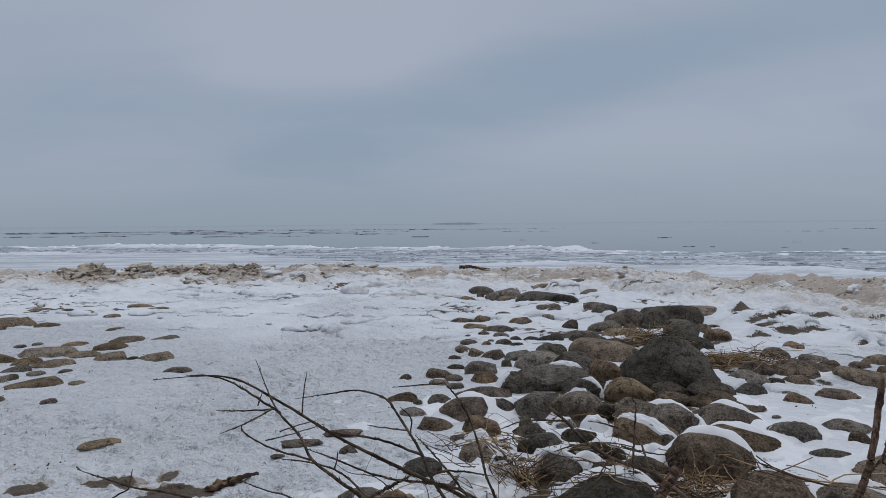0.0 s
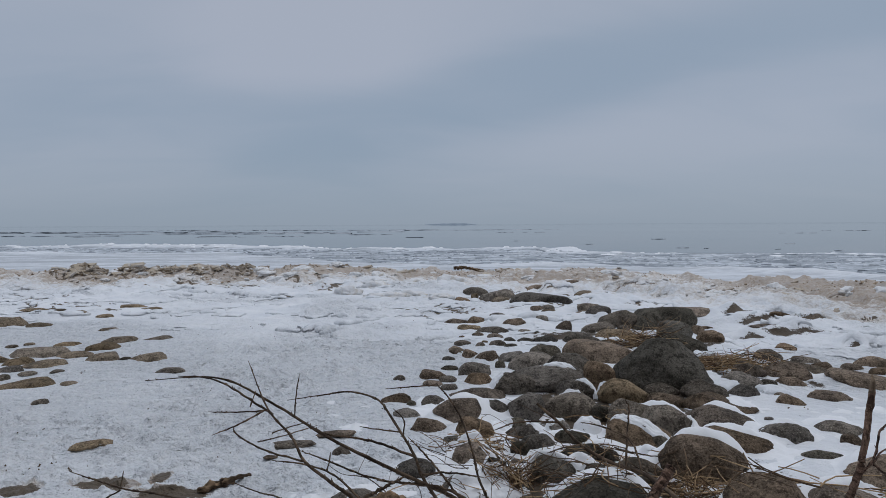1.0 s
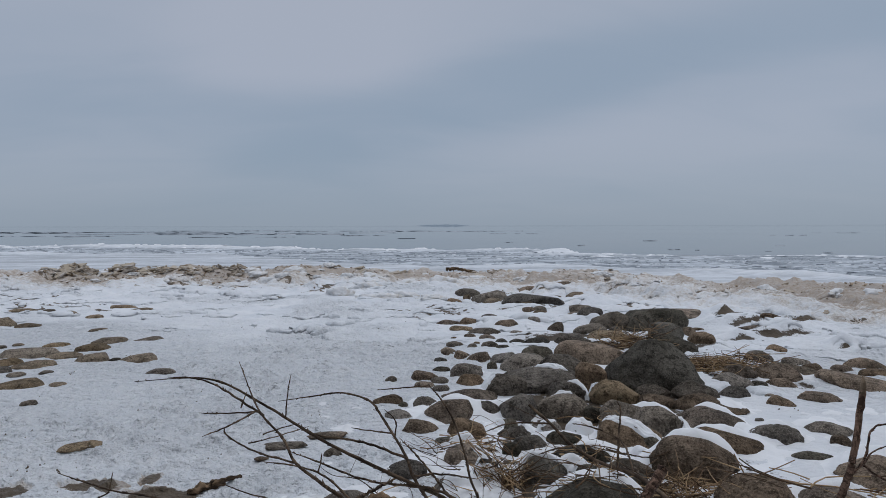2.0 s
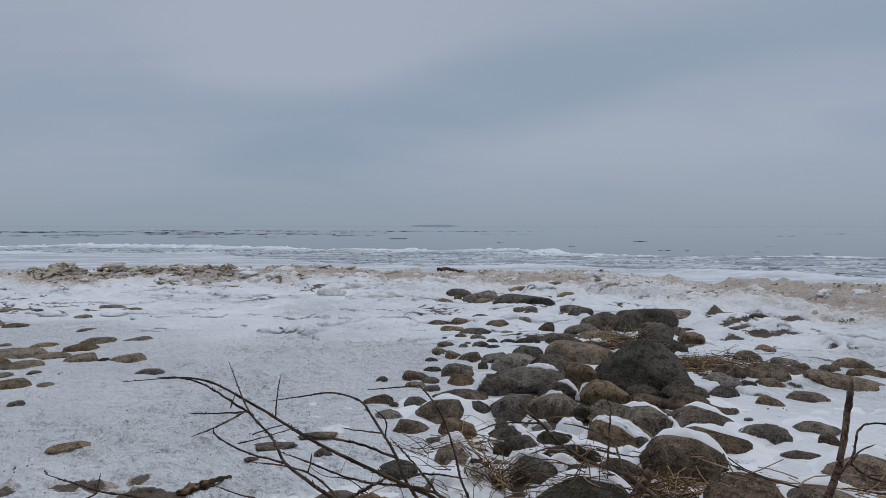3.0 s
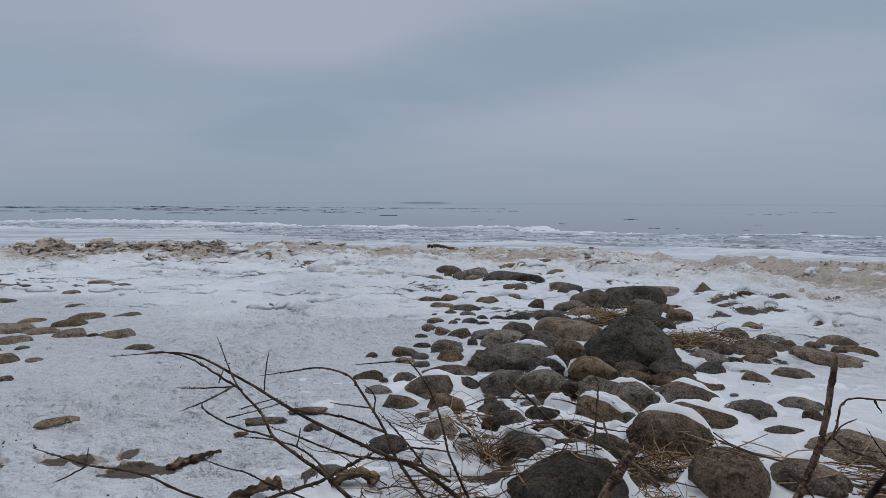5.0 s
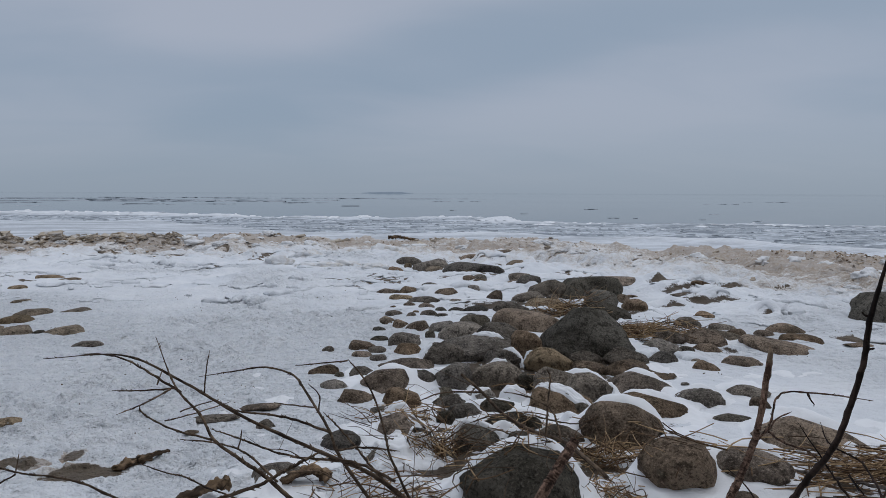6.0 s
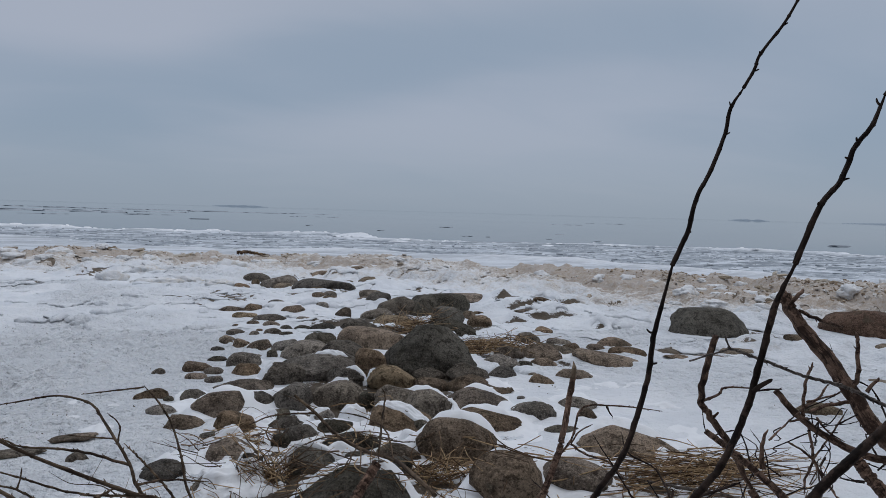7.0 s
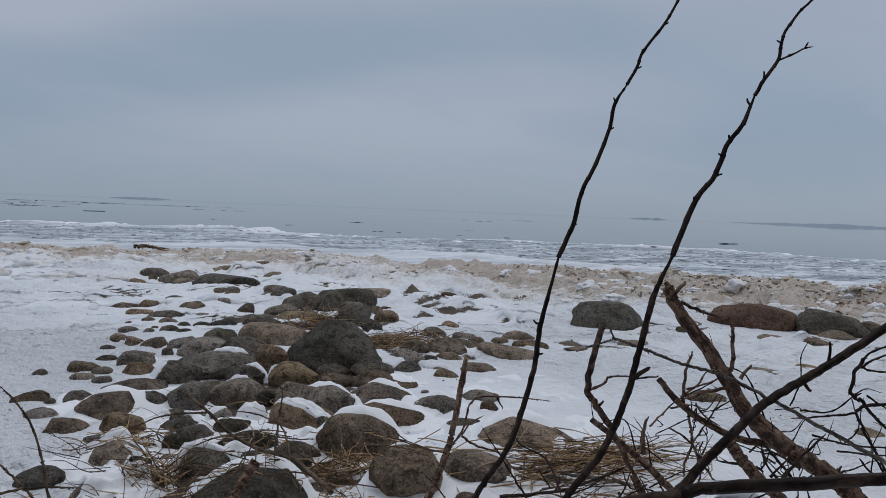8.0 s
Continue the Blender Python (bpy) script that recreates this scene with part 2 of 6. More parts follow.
def brash_material():
    m = Mat("brash", 0.6, 0.35)
    rnd = m.island()
    col = m.mix(m.ramp(rnd, 0.2, 0.9), (0.24, 0.265, 0.29), (0.80, 0.82, 0.85))
    m.colour(m.mix(m.math("MULTIPLY", m.noise(5, 4), 0.5), col, (0.55, 0.58, 0.61)))
    return m.bump((m.noise(9, 4), 0.5, 0.03)).m


def water_material():
    m = Mat("lake_water", 0.03, 0.5)
    m.b.inputs["IOR"].default_value = 1.333
    m.colour((0.035, 0.055, 0.07))
    v = m.world
    m.rough(m.ramp(m.noise(0.02, 4, vec=v, stretch=(0.3, 1, 1)), 0.35, 0.65, 0.008, 0.03))
    return m.bump((m.noise(0.9, 4, 0.5, vec=v, stretch=(0.5, 1, 1)), 0.008, 0.03)).m


def bark_material(name, low, high, scale=1.0, rough=0.75, along=True):
    m = Mat(name, rough, 0.18)
    rnd = m.chance()
    vec = None
    if along:
        n = m.n.new("ShaderNodeAttribute")
        n.attribute_name = "grain"
        vec = n.outputs["Vector"]
    wide, fine = m.noise(14 * scale, 5, 0.65, vec=vec), m.noise(90 * scale, 4, 0.65, vec=vec, stretch=(1, 1, 0.25) if along else (1, 1, 1))
    fissure = m.noise(55 * scale, 3, 0.6, vec=vec, stretch=(1, 1, 0.12) if along else (1, 1, 1), dist=0.4)
    col = m.mix(m.ramp(wide, 0.42, 0.58), low, high)
    col = m.mix(m.ramp(fissure, 0.52, 0.64, 0, 0.8), col, tuple(c * 0.3 for c in low))
    col = m.mix(m.ramp(fine, 0.50, 0.64, 0, 0.5), col, tuple(c * 0.4 for c in low))
    col = m.mix(m.ramp(m.noise(30 * scale, 4, 0.7, vec=vec, stretch=(1, 1, 0.5) if along else (1, 1, 1)), 0.54, 0.64, 0, 0.7), col, tuple(min(1, c * 1.75) for c in high))
    tint = m.n.new("ShaderNodeHueSaturation")
    m.l.new(m.math("ADD", m.math("MULTIPLY", rnd, 0.5), 0.75), tint.inputs["Value"])
    m.l.new(col, tint.inputs["Color"])
    m.colour(tint.outputs[0])
    return m.bump((wide, 0.6, 0.005), (fissure, 0.9, 0.004), (fine, 0.7, 0.002)).m


def straw_material():
    m = Mat("dry_reed", 0.7, 0.15)
    rnd = m.island()
    col = m.mix(m.ramp(rnd, 0.0, 0.8), (0.060, 0.036, 0.021), (0.30, 0.19, 0.108))
    col = m.mix(m.ramp(rnd, 0.50, 0.85), col, (0.50, 0.35, 0.20))
    col = m.mix(m.ramp(m.noise(60, 3), 0.5, 0.7, 0, 0.6), col, (0.10, 0.065, 0.04))
    m.colour(col)
    return m.m


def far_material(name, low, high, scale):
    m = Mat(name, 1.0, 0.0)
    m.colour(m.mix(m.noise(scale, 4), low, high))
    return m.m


SNOWCRUST, SNOW, SLAB, FLOE, BRASH, WATER = ground_material(), snow_material(), slab_material(), floe_material(), brash_material(), water_material()
RUBBLE, DIRTYSNOW = rubble_material(), dirty_snow_material()
ROCKS = [rock_material("grey_granite", (0.138, 0.120, 0.102), (0.300, 0.266, 0.229)),
         rock_material("brown_granite", (0.144, 0.111, 0.084), (0.308, 0.243, 0.188)),
         rock_material("tan_gneiss", (0.205, 0.163, 0.119), (0.335, 0.272, 0.204)),
         rock_material("dark_amphibolite", (0.076, 0.068, 0.055), (0.160, 0.145, 0.121), 0.1),
         rock_material("red_granite", (0.096, 0.068, 0.055), (0.165, 0.120, 0.098))]
WILLOW = bark_material("willow_bark", (0.068, 0.045, 0.030), (0.160, 0.112, 0.075))
DARKBARK = bark_material("dark_bark", (0.015, 0.0090, 0.0070), (0.045, 0.0295, 0.023), 0.9, 0.75)
GREYWOOD = bark_material("grey_wood", (0.085, 0.070, 0.060), (0.24, 0.205, 0.18), 1.2, 0.8)
LOGBARK = bark_material("log_bark", (0.062, 0.037, 0.027), (0.205, 0.130, 0.094), 2.4, 0.8)
DRIFT = bark_material("rotten_wood", (0.060, 0.040, 0.026), (0.20, 0.135, 0.082), 0.7)
CUTWOOD = bark_material("cut_wood", (0.24, 0.165, 0.105), (0.36, 0.27, 0.19), 1.0, 0.75, False)
STRAW = straw_material()
# dark colour of the unseen wall that blocks light from landward
BLOCKER = bark_material("dark_blocker", (0.030, 0.024, 0.018), (0.085, 0.068, 0.052), 0.12, 1.0, False)
# distance haze is put into these pale blue-grey base colours
FARLAND = far_material("haze_tinted_shore", (0.255, 0.30, 0.35), (0.30, 0.35, 0.40), 0.004)
FARISLE = far_material("haze_tinted_island", (0.23, 0.28, 0.33), (0.28, 0.33, 0.38), 0.01)


# ---------------------------------------------------------------- terrain
def hashed(i, j, seed):
    h = (i * 374761393 + j * 668265263 + seed * 1442695041) & 0xFFFFFFFF
    h = ((h ^ (h >> 13)) * 1274126177) & 0xFFFFFFFF
    return ((h ^ (h >> 16)) & 0xFFFF) / 65535.0


def value_noise(x, y, seed):
    i, j = np.floor(x).astype(np.int64), np.floor(y).astype(np.int64)
    u, v = x - i, y - j
    u, v = u * u * (3 - 2 * u), v * v * (3 - 2 * v)
    a, b = hashed(i, j, seed), hashed(i + 1, j, seed)
    c, d = hashed(i, j + 1, seed), hashed(i + 1, j + 1, seed)
    return (a * (1 - u) + b * u) * (1 - v) + (c * (1 - u) + d * u) * v


def fbm(x, y, size, octaves=4, seed=1, gain=0.5):
    """Smooth noise from about -1 to 1 whose largest swells are size metres long."""
    total, amp, norm = 0.0, 1.0, 0.0
    for o in range(octaves):
        f = 2.0 ** o / size
        total = total + amp * (value_noise(x * f + 17.3 * o, y * f - 9.1 * o, seed + o) * 2 - 1)
        norm += amp
        amp *= gain
    return total / norm


def step(e0, e1, v):
    u = np.clip((v - e0) / (e1 - e0), 0, 1)
    return u * u * (3 - 2 * u)


def shore(x, y):
    """Metres inland from the foot of the ice ridge; below zero towards the lake."""
    a, b = 17.2 - y, 13.2 - (0.77 * x + 0.63 * y)
    h = np.clip(0.5 + 0.5 * (b - a) / 3.0, 0, 1)
    return b * (1 - h) + a * h - 3.0 * h * (1 - h)


def beach(x, y):
    return -0.12 * step(7, 0, shore(x, y))


def bump_at(x, y, cx, cy, rx, ry, h):
    return h * np.exp(-(((x - cx) / rx) ** 2 + ((y - cy) / ry) ** 2))


def heap(x, y):
    """How much a place belongs to the heap of stones, 0 to 1."""
    mid = 1.25 + 0.17 * (y - 3.2)
    return step(0.95, 0.45, np.abs(x - mid) / (1.0 + 0.0 * y)) * step(2.4, 3.0, y) * step(8.8, 7.6, y)


def ice_edge(x, y):
    return -31 + 0.30 * np.minimum(x, 0) + 8.0 * step(6.5, 9.5, x) - 8.0 * step(14, 26, x) + 1.6 * fbm(x, y * 0.3, 14, 3, 31)


def fast_edge(x, y):
    """Where the smooth shore ice ends and the field of broken ice begins."""
    return -11.5 - 15.0 * step(2, -16, x) + 0.8 * fbm(x, y * 0.3, 9, 3, 36)


# feet of the large boulders by the ridge, swept clear of hummocks
LANDMARKS = ((5.7, 6.8, 0.8), (7.9, 6.6, 0.95), (8.4, 5.9, 0.85), (8.95, 5.8, 0.5))


def terrain(x, y):
    """Height of the snow, and its shares of dirt, lake ice and bare sand."""
    s = shore(x, y)
    z = beach(x, y)
    near = step(1.0, 5.0, s)
    z = z + 0.022 * fbm(x, y, 1.6, 4, 3) * near + 0.011 * fbm(x, y, 0.35, 3, 5) + 0.006 * fbm(x, y, 0.09, 2, 8)
    # hummocks before the ridge and the ridge itself
    rough = (0.45 * step(7.6, 5.5, s + 0.8 * fbm(x, y, 1.7, 2, 20)) + 0.55 * step(5.2, 2.2, s)) * step(-5.0, -1.5, s)
    lump = np.abs(fbm(x, y, 1.5, 4, 21))
    clear = 1.0
    for cx, cy, rad in LANDMARKS:
        clear = clear * (1 - np.exp(-(((x - cx) ** 2 + (y - cy) ** 2) / rad ** 2) ** 2))
    wash = step(3.6, 0.8, s)
    z = z + rough * clear * ((0.13 + 0.05 * wash) * step(0.05, 0.45, lump) - 0.04 + 0.13 * np.abs(fbm(x, y, 0.5, 4, 23, 0.65)) + wash * 0.09 * np.abs(fbm(x, y, 0.20, 3, 25, 0.7)))
    crest = 0.06 + 0.07 * fbm(x, y * 0.4, 5, 3, 27) + bump_at(x, y, -5.6, 18, 2.6, 4, 0.13) + bump_at(x, y, 2.2, 17.5, 1.6, 4, 0.06)
    crest = crest + step(8.0, 10.0, x) * (0.12 + 0.10 * fbm(x, y, 0.8, 4, 29, 0.6))
    z = z + np.exp(-((s + 0.9) / 1.3) ** 2) * np.maximum(crest, 0.02) * (0.3 + 0.7 * clear)
    z = z + 0.045 * clear * step(9.0, 7.0, s) * step(0.0, 2.0, s) * 1.5 * np.maximum(fbm(x * 0.6, y, 0.38, 4, 24, 0.65), -0.1)
    # the frozen lake
    z = z * step(-5.5, -2.0, s) + (-0.5 + 0.015 * fbm(x, y, 3, 3, 33)) * step(-2.0, -5.5, s)
    edge = ice_edge(x, y)
    inner = fast_edge(x, y)
    rim = np.exp(-((s - edge - 1.2) / 1.1) ** 2) * (0.13 + 0.34 * np.maximum(fbm(x, y * 0.2, 6, 4, 35), -0.3)) * (1 - 0.55 * step(7, 9, x))
    bank = np.exp(-((s - inner) / 0.5) ** 2) * (0.07 + 0.20 * fbm(x, y, 4, 4, 39))
    bank = bank + np.exp(-((s - 0.5 * (edge + inner) + 1.5 * fbm(x, y, 9, 2, 41)) / 0.6) ** 2) * (0.02 + 0.16 * fbm(x, y, 5, 3, 40))
    brash = step(inner + 0.3, inner - 1.2, s) * step(edge - 1, edge + 1, s)
    z = z + np.maximum(rim, 0) + np.maximum(bank, 0) + brash * (0.14 * np.maximum(fbm(x * 0.55, y, 1.3, 4, 37, 0.6), -0.1) - 0.03)
    z = z + bump_at(x, y, 9.6, 42.5, 2.6, 2.0, 0.42) + bump_at(x, y, -24, 58, 5, 2.5, 0.25)
    z = np.where(s < edge, np.maximum(z - 0.9 * (edge - s), -2.0), z)
    hp = heap(x, y)
    z = z - 0.02 * hp
    dirt = step(4.6, 0.6, s) * step(-4.2, -1.8, s)
    dirt = dirt * (0.98 + 0.5 * fbm(x, y, 2.6, 4, 61)) + 0.35 * step(8, 10.5, x) * step(2.2, 0.2, s) * step(-4, -2, s)
    dirt = dirt * (1 + 0.06 * step(2.5, 4.5, x))
    dirt = dirt + bump_at(x, y, -5.5, 17.6, 2.8, 1.3, 0.40) + bump_at(x, y, 0.0, 17.8, 2.5, 1.0, 0.35)
    dirt = dirt + bump_at(x, y, 5.4, 6.05, 0.5, 0.3, 0.5) + bump_at(x, y, 0.1, 4.9, 0.5, 0.2, 0.25) + bump_at(x, y, 5.1, 5.5, 0.3, 0.3, 0.4)
    ice = step(-3.5, -5.0, s) * (1 - 0.9 * np.clip(rim * 6, 0, 1)) * (1 - 0.8 * np.clip(bank * 7, 0, 1)) * (1 - np.clip(bump_at(x, y, 9.6, 42.5, 2.6, 2.0, 3), 0, 1))
    ice = ice * (0.62 + 0.24 * fbm(x * 0.2, y, 1.6, 4, 43) + 0.60 * brash)
    # dark litter spread over the whole heap, also standing for shade in its gaps
    bare = hp * (0.66 + 0.35 * fbm(x, y, 0.6, 3, 71)) * step(3.05, 3.45, y)
    for cx, cy, rx, ry, h in ((1.38, 4.75, 0.28, 0.2, 0.8), (2.45, 7.0, 0.6, 0.4, 0.7), (-0.93, 3.47, 0.16, 0.08, 1.5), (-1.68, 3.53, 0.09, 0.08, 1.5),
                              (-1.30, 3.60, 0.13, 0.06, 1.5), (-1.06, 3.70, 0.04, 0.06, 1.4), (2.5, 3.0, 0.45, 0.2, 0.6), (3.1, 7.3, 0.35, 0.15, 0.7),
                              (2.75, 5.75, 0.3, 0.15, 0.55), (3.15, 5.5, 0.25, 0.1, 0.6), (1.45, 3.45, 0.2, 0.15, 0.5), (1.12, 3.72, 0.32, 0.36, 0.8), (0.65, 3.45, 0.15, 0.15, 0.5)):
        bare = bare + bump_at(x, y, cx, cy, rx, ry, h)
    # dark patches standing for laid-open sand and shade under broken ledges before the ridge
    for cx, cy, rx, h in ((4.45, 9.65, 0.25, 0.8), (4.37, 8.9, 0.3, 0.7), (4.24, 8.0, 0.3, 0.8), (3.76, 7.73, 0.2, 0.7), (5.37, 9.36, 0.3, 0.8), (4.6, 8.2, 0.25, 0.7),
                          (5.95, 9.5, 0.55, 1.0), (5.63, 5.95, 0.22, 0.8), (5.5, 5.62, 0.2, 0.7), (4.63, 7.2, 0.18, 0.7), (6.53, 5.46, 0.16, 0.7), (7.1, 5.17, 0.14, 0.7)):
        spot = np.exp(-(((x - cx) / rx) ** 2 + ((y - cy) / (0.30 * rx + 0.03)) ** 2))
        bare, dirt = bare + 1.25 * h * spot, dirt + 0.35 * spot
        z = z - 0.025 * spot + 0.075 * np.exp(-(((x - cx) / rx) ** 2 + ((y - cy - 0.14) / 0.10) ** 2)) * (1 + 0.7 * fbm(x, y, 0.2, 3, 64))
    glaze = step(1.1, 0.1, x - 0.10 * (y - 4) + 0.5 * fbm(x, y, 1.3, 4, 82)) * step(7.0, 8.6, s + 1.7 * fbm(x, y * 0.7, 1.8, 4, 81))
    glaze = np.maximum(glaze, 0.75 * step(6.2, 4.5, s) * step(4.5, 6.5, x) * step(0.5, 2, s))
    glaze = np.maximum(glaze, 0.85 * step(2.9, 4.2, x + 0.6 * fbm(x, y, 1.3, 4, 84)) * step(6.0, 4.6, y - 0.1 * x))
    glaze = np.maximum(glaze, 0.8 * step(-0.25, 0.25, fbm(x, y, 1.1, 4, 98)) * step(8.5, 6.5, s) * step(0.0, 1.5, s))
    glaze = glaze * (0.75 + 0.35 * fbm(x, y, 0.9, 3, 83))
    # pitted by thaw
    grain = fbm(x + 0.05 * fbm(x, y, 0.2, 2, 86), y, 0.105, 3, 85, 0.75)
    calm = 1 - 0.8 * step(-1.5, -2.1, x) * step(4.6, 5.2, y) - 0.75 * np.minimum(bump_at(x, y, 0.35, 5.3, 0.75, 1.4, 1.3), 1)
    z = z + calm * glaze * step(0.8, 2.0, y) * (1 - 0.65 * step(2.0, 3.2, x)) * (0.046 * np.abs(grain) + 0.034 * grain + 0.034 * np.abs(fbm(x, y, 0.42, 3, 87)) - 0.026)
    mound = step(4.6, 3.4, y) * step(0.7, 0.0, x) * (bare < 0.3)
    z = z + mound * 0.035 * np.maximum(fbm(x, y, 0.34, 2, 89), -0.2)
    glaze = glaze * (1 - 0.6 * step(4.2, 3.4, y) * step(0.7, 0.0, x) * step(-0.1, 0.3, fbm(x, y, 0.5, 2, 88)))
    for cx, cy in ((-0.93, 3.47), (-1.68, 3.53), (-1.30, 3.60), (-1.06, 3.70)):
        dirt = dirt + bump_at(x, y, cx, cy, 0.3, 0.2, 0.55) * (bare > 0.25)
    return z, dirt, ice, bare, glaze


def mesh_object(name, verts, faces, material, smooth=True):
    me = bpy.data.meshes.new(name)
    me.from_pydata(verts, [], faces)
    me.materials.append(material)
    if smooth:
        me.polygons.foreach_set("use_smooth", [True] * len(me.polygons))
    me.update()
    return new(name, me)


def crust_field(x, y):
    """Above zero where a second, wind-cut layer of snow crust lies on the beach."""
    s = shore(x, y)
    wx, wy = x + 0.20 * fbm(x, y, 0.45, 3, 46), y + 0.10 * fbm(x, y, 0.35, 3, 47)
    f = np.maximum(fbm(wx * 0.75, wy * 1.5, 1.2, 5, 18, 0.66) - 0.06, fbm(wx * 0.8, wy * 1.5, 0.5, 4, 19, 0.62) - 0.20)
    f = f + 0.16 * step(5.0, 2.0, s) - 0.06
    for cx, cy, rad in LANDMARKS:
        f = f - 0.5 * np.exp(-(((x - cx) ** 2 + (y - cy) ** 2) / rad ** 2) ** 2)
    keep = step(9.2, 7.6, s + 0.6 * fbm(x, y, 1.4, 2, 90)) * step(-0.6, 0.6, s)
    keep = keep * (1 - step(2.2, 3.2, x) * step(5.4, 6.4, s))
    return f * keep - 0.05 * (1 - keep) - 0.3 * (1 - step(0.0, 0.2, keep))


def build_ground():
    fine = np.arange(-37, 62.01, 0.14)
    angles = np.radians(np.concatenate((np.arange(-180, -37, 4.0), fine, np.arange(65, 180, 4.0))))
    radii = [0.02, 0.3, 0.7, 1.1, 1.5, 1.8]
    while radii[-1] < 95:
        radii.append(radii[-1] * (1.0036 if radii[-1] < 9 else 1.0055 if radii[-1] < 16 else 1.009))
    radii = np.array(radii + [130, 200, 350, 700, 1500, 4600])
    aa, rr = np.meshgrid(angles, radii)
    x, y = 0.35 + rr * np.sin(aa), 0.29 + rr * np.cos(aa)
    z, dirt, ice, bare, glaze = terrain(x, y)
    f, s = crust_field(x, y), shore(x, y)
    lips = np.exp(-((f + 0.03) / 0.06) ** 2) * step(-0.05, 0.25, fbm(x, y, 1.1, 3, 96)) * step(8.0, 6.5, s) * step(-0.5, 0.5, s)
    bare, dirt = bare + 0.95 * lips, dirt + 0.7 * lips
    back = step(40, 140, rr) * (shore(x, y) > 0)
    z = z * (1 - back)
    na, nr = len(angles), len(radii)
    verts = np.stack((x, y, z), -1).reshape(-1, 3)
    k = np.arange(na * nr).reshape(nr, na)
    nxt = np.roll(k, -1, 1)
    quads = np.stack((k[:-1], k[1:], nxt[1:], nxt[:-1]), -1).reshape(-1, 4)
    quads = quads[:, ::-1]
    me = bpy.data.meshes.new("ground")
    me.vertices.add(len(verts))
    me.vertices.foreach_set("co", verts.astype(np.float32).ravel())
    me.loops.add(quads.size)
    me.loops.foreach_set("vertex_index", quads.astype(np.int32).ravel())
    me.polygons.add(len(quads))
    me.polygons.foreach_set("loop_start", np.arange(0, quads.size, 4, dtype=np.int32))
    me.polygons.foreach_set("use_smooth", np.ones(len(quads), dtype=bool))
    me.update(calc_edges=True)
    for key, values in (("dirt", dirt), ("ice", ice), ("bare", bare), ("glaze", glaze)):
        me.attributes.new(key, "FLOAT", "POINT").data.foreach_set("value", np.clip(values, 0, 1.2).astype(np.float32).ravel())
    me.materials.append(SNOWCRUST)
    return tagged(new("ground", me), "crusted snow over a stony beach, sandy towards the icy shore", "ground", kind="structure")


ground = build_ground()

def build_crust():
    angles = np.radians(np.arange(-37, 62.01, 0.17))
    radii = [5.2]
    while radii[-1] < 19.5:
        radii.append(radii[-1] * 1.0052)
    aa, rr = np.meshgrid(angles, np.array(radii))
    x, y = 0.35 + rr * np.sin(aa), 0.29 + rr * np.cos(aa)
    f = crust_field(x, y)
    cell = (f[:-1, :-1] + f[1:, :-1] + f[1:, 1:] + f[:-1, 1:]) > 0
    # draw the rim onto the smooth edge of the field
    e = 0.02
    gx, gy = (crust_field(x + e, y) - f) / e, (crust_field(x, y + e) - f) / e
    g2 = gx * gx + gy * gy + 0.02
    edge = np.zeros(f.shape, bool)
    inside = np.zeros(f.shape, bool)
    for di in (0, 1):
        for dj in (0, 1):
            part_in = np.zeros(f.shape, bool)
            part_in[di:f.shape[0] - 1 + di, dj:f.shape[1] - 1 + dj] = cell
            part_out = np.zeros(f.shape, bool)
            part_out[di:f.shape[0] - 1 + di, dj:f.shape[1] - 1 + dj] = ~cell
            inside |= part_in
            edge |= part_out
    edge &= inside
    k = np.clip(f / g2, -0.05, 0.05)
    x, y = np.where(edge, x - gx * k, x), np.where(edge, y - gy * k, y)
    z, dirt, ice, bare, glaze = terrain(x, y)
    lip = fbm(x, y, 0.9, 3, 94)
    rise = 0.008 + 0.045 * step(-0.25, 0.45, lip) + 0.035 * np.maximum(fbm(x, y, 0.35, 4, 92, 0.6), -0.2)
    top = z + np.where(edge, rise * 0.55, rise)
    n0, n1 = f.shape
    idx = np.arange(n0 * n1).reshape(n0, n1)
    quads = np.stack((idx[:-1, :-1], idx[:-1, 1:], idx[1:, 1:], idx[1:, :-1]), -1)[cell]
    # walls under the rim, leaning inwards
    count = {}
    for q in quads.tolist():
        for a, b in zip(q, q[1:] + q[:1]):
            count[(a, b)] = 1
    rim = [(a, b) for a, b in count if (b, a) not in count]
    verts = np.stack((x, y, top), -1).reshape(-1, 3)
    norm = np.sqrt(g2)
    lean = 0.075 * step(-0.15, 0.2, fbm(x, y, 1.1, 3, 96)) - 0.012
    foot = np.stack((x + gx / norm * lean, y + gy / norm * lean, z - 0.012), -1).reshape(-1, 3)
    mid = np.stack((x - gx / norm * 0.006, y - gy / norm * 0.006, z + rise * 0.25), -1).reshape(-1, 3)
    used = np.unique(quads)
    remap = -np.ones(n0 * n1, dtype=np.int64)
    remap[used] = np.arange(len(used))
    pts = verts[used].tolist()
    faces = remap[quads].tolist()
    low, half = {}, {}
    attr = {key: v.reshape(-1)[used].tolist() for key, v in (("dirt", dirt), ("bare", bare * 0), ("glaze", glaze * 0.5))}
    for a, b in rim:
        for v in (a, b):
            if v not in low:
                half[v] = len(pts)
                pts.append(mid[v].tolist())
                low[v] = len(pts)
                pts.append(foot[v].tolist())
                for key, src in (("dirt", dirt), ("bare", bare * 0), ("glaze", glaze * 0.5)):
                    attr[key] += [float(src.reshape(-1)[v])] * 2
        ta, tb = int(remap[a]), int(remap[b])
        faces.append([tb, ta, half[a], half[b]])
        faces.append([half[b], half[a], low[a], low[b]])
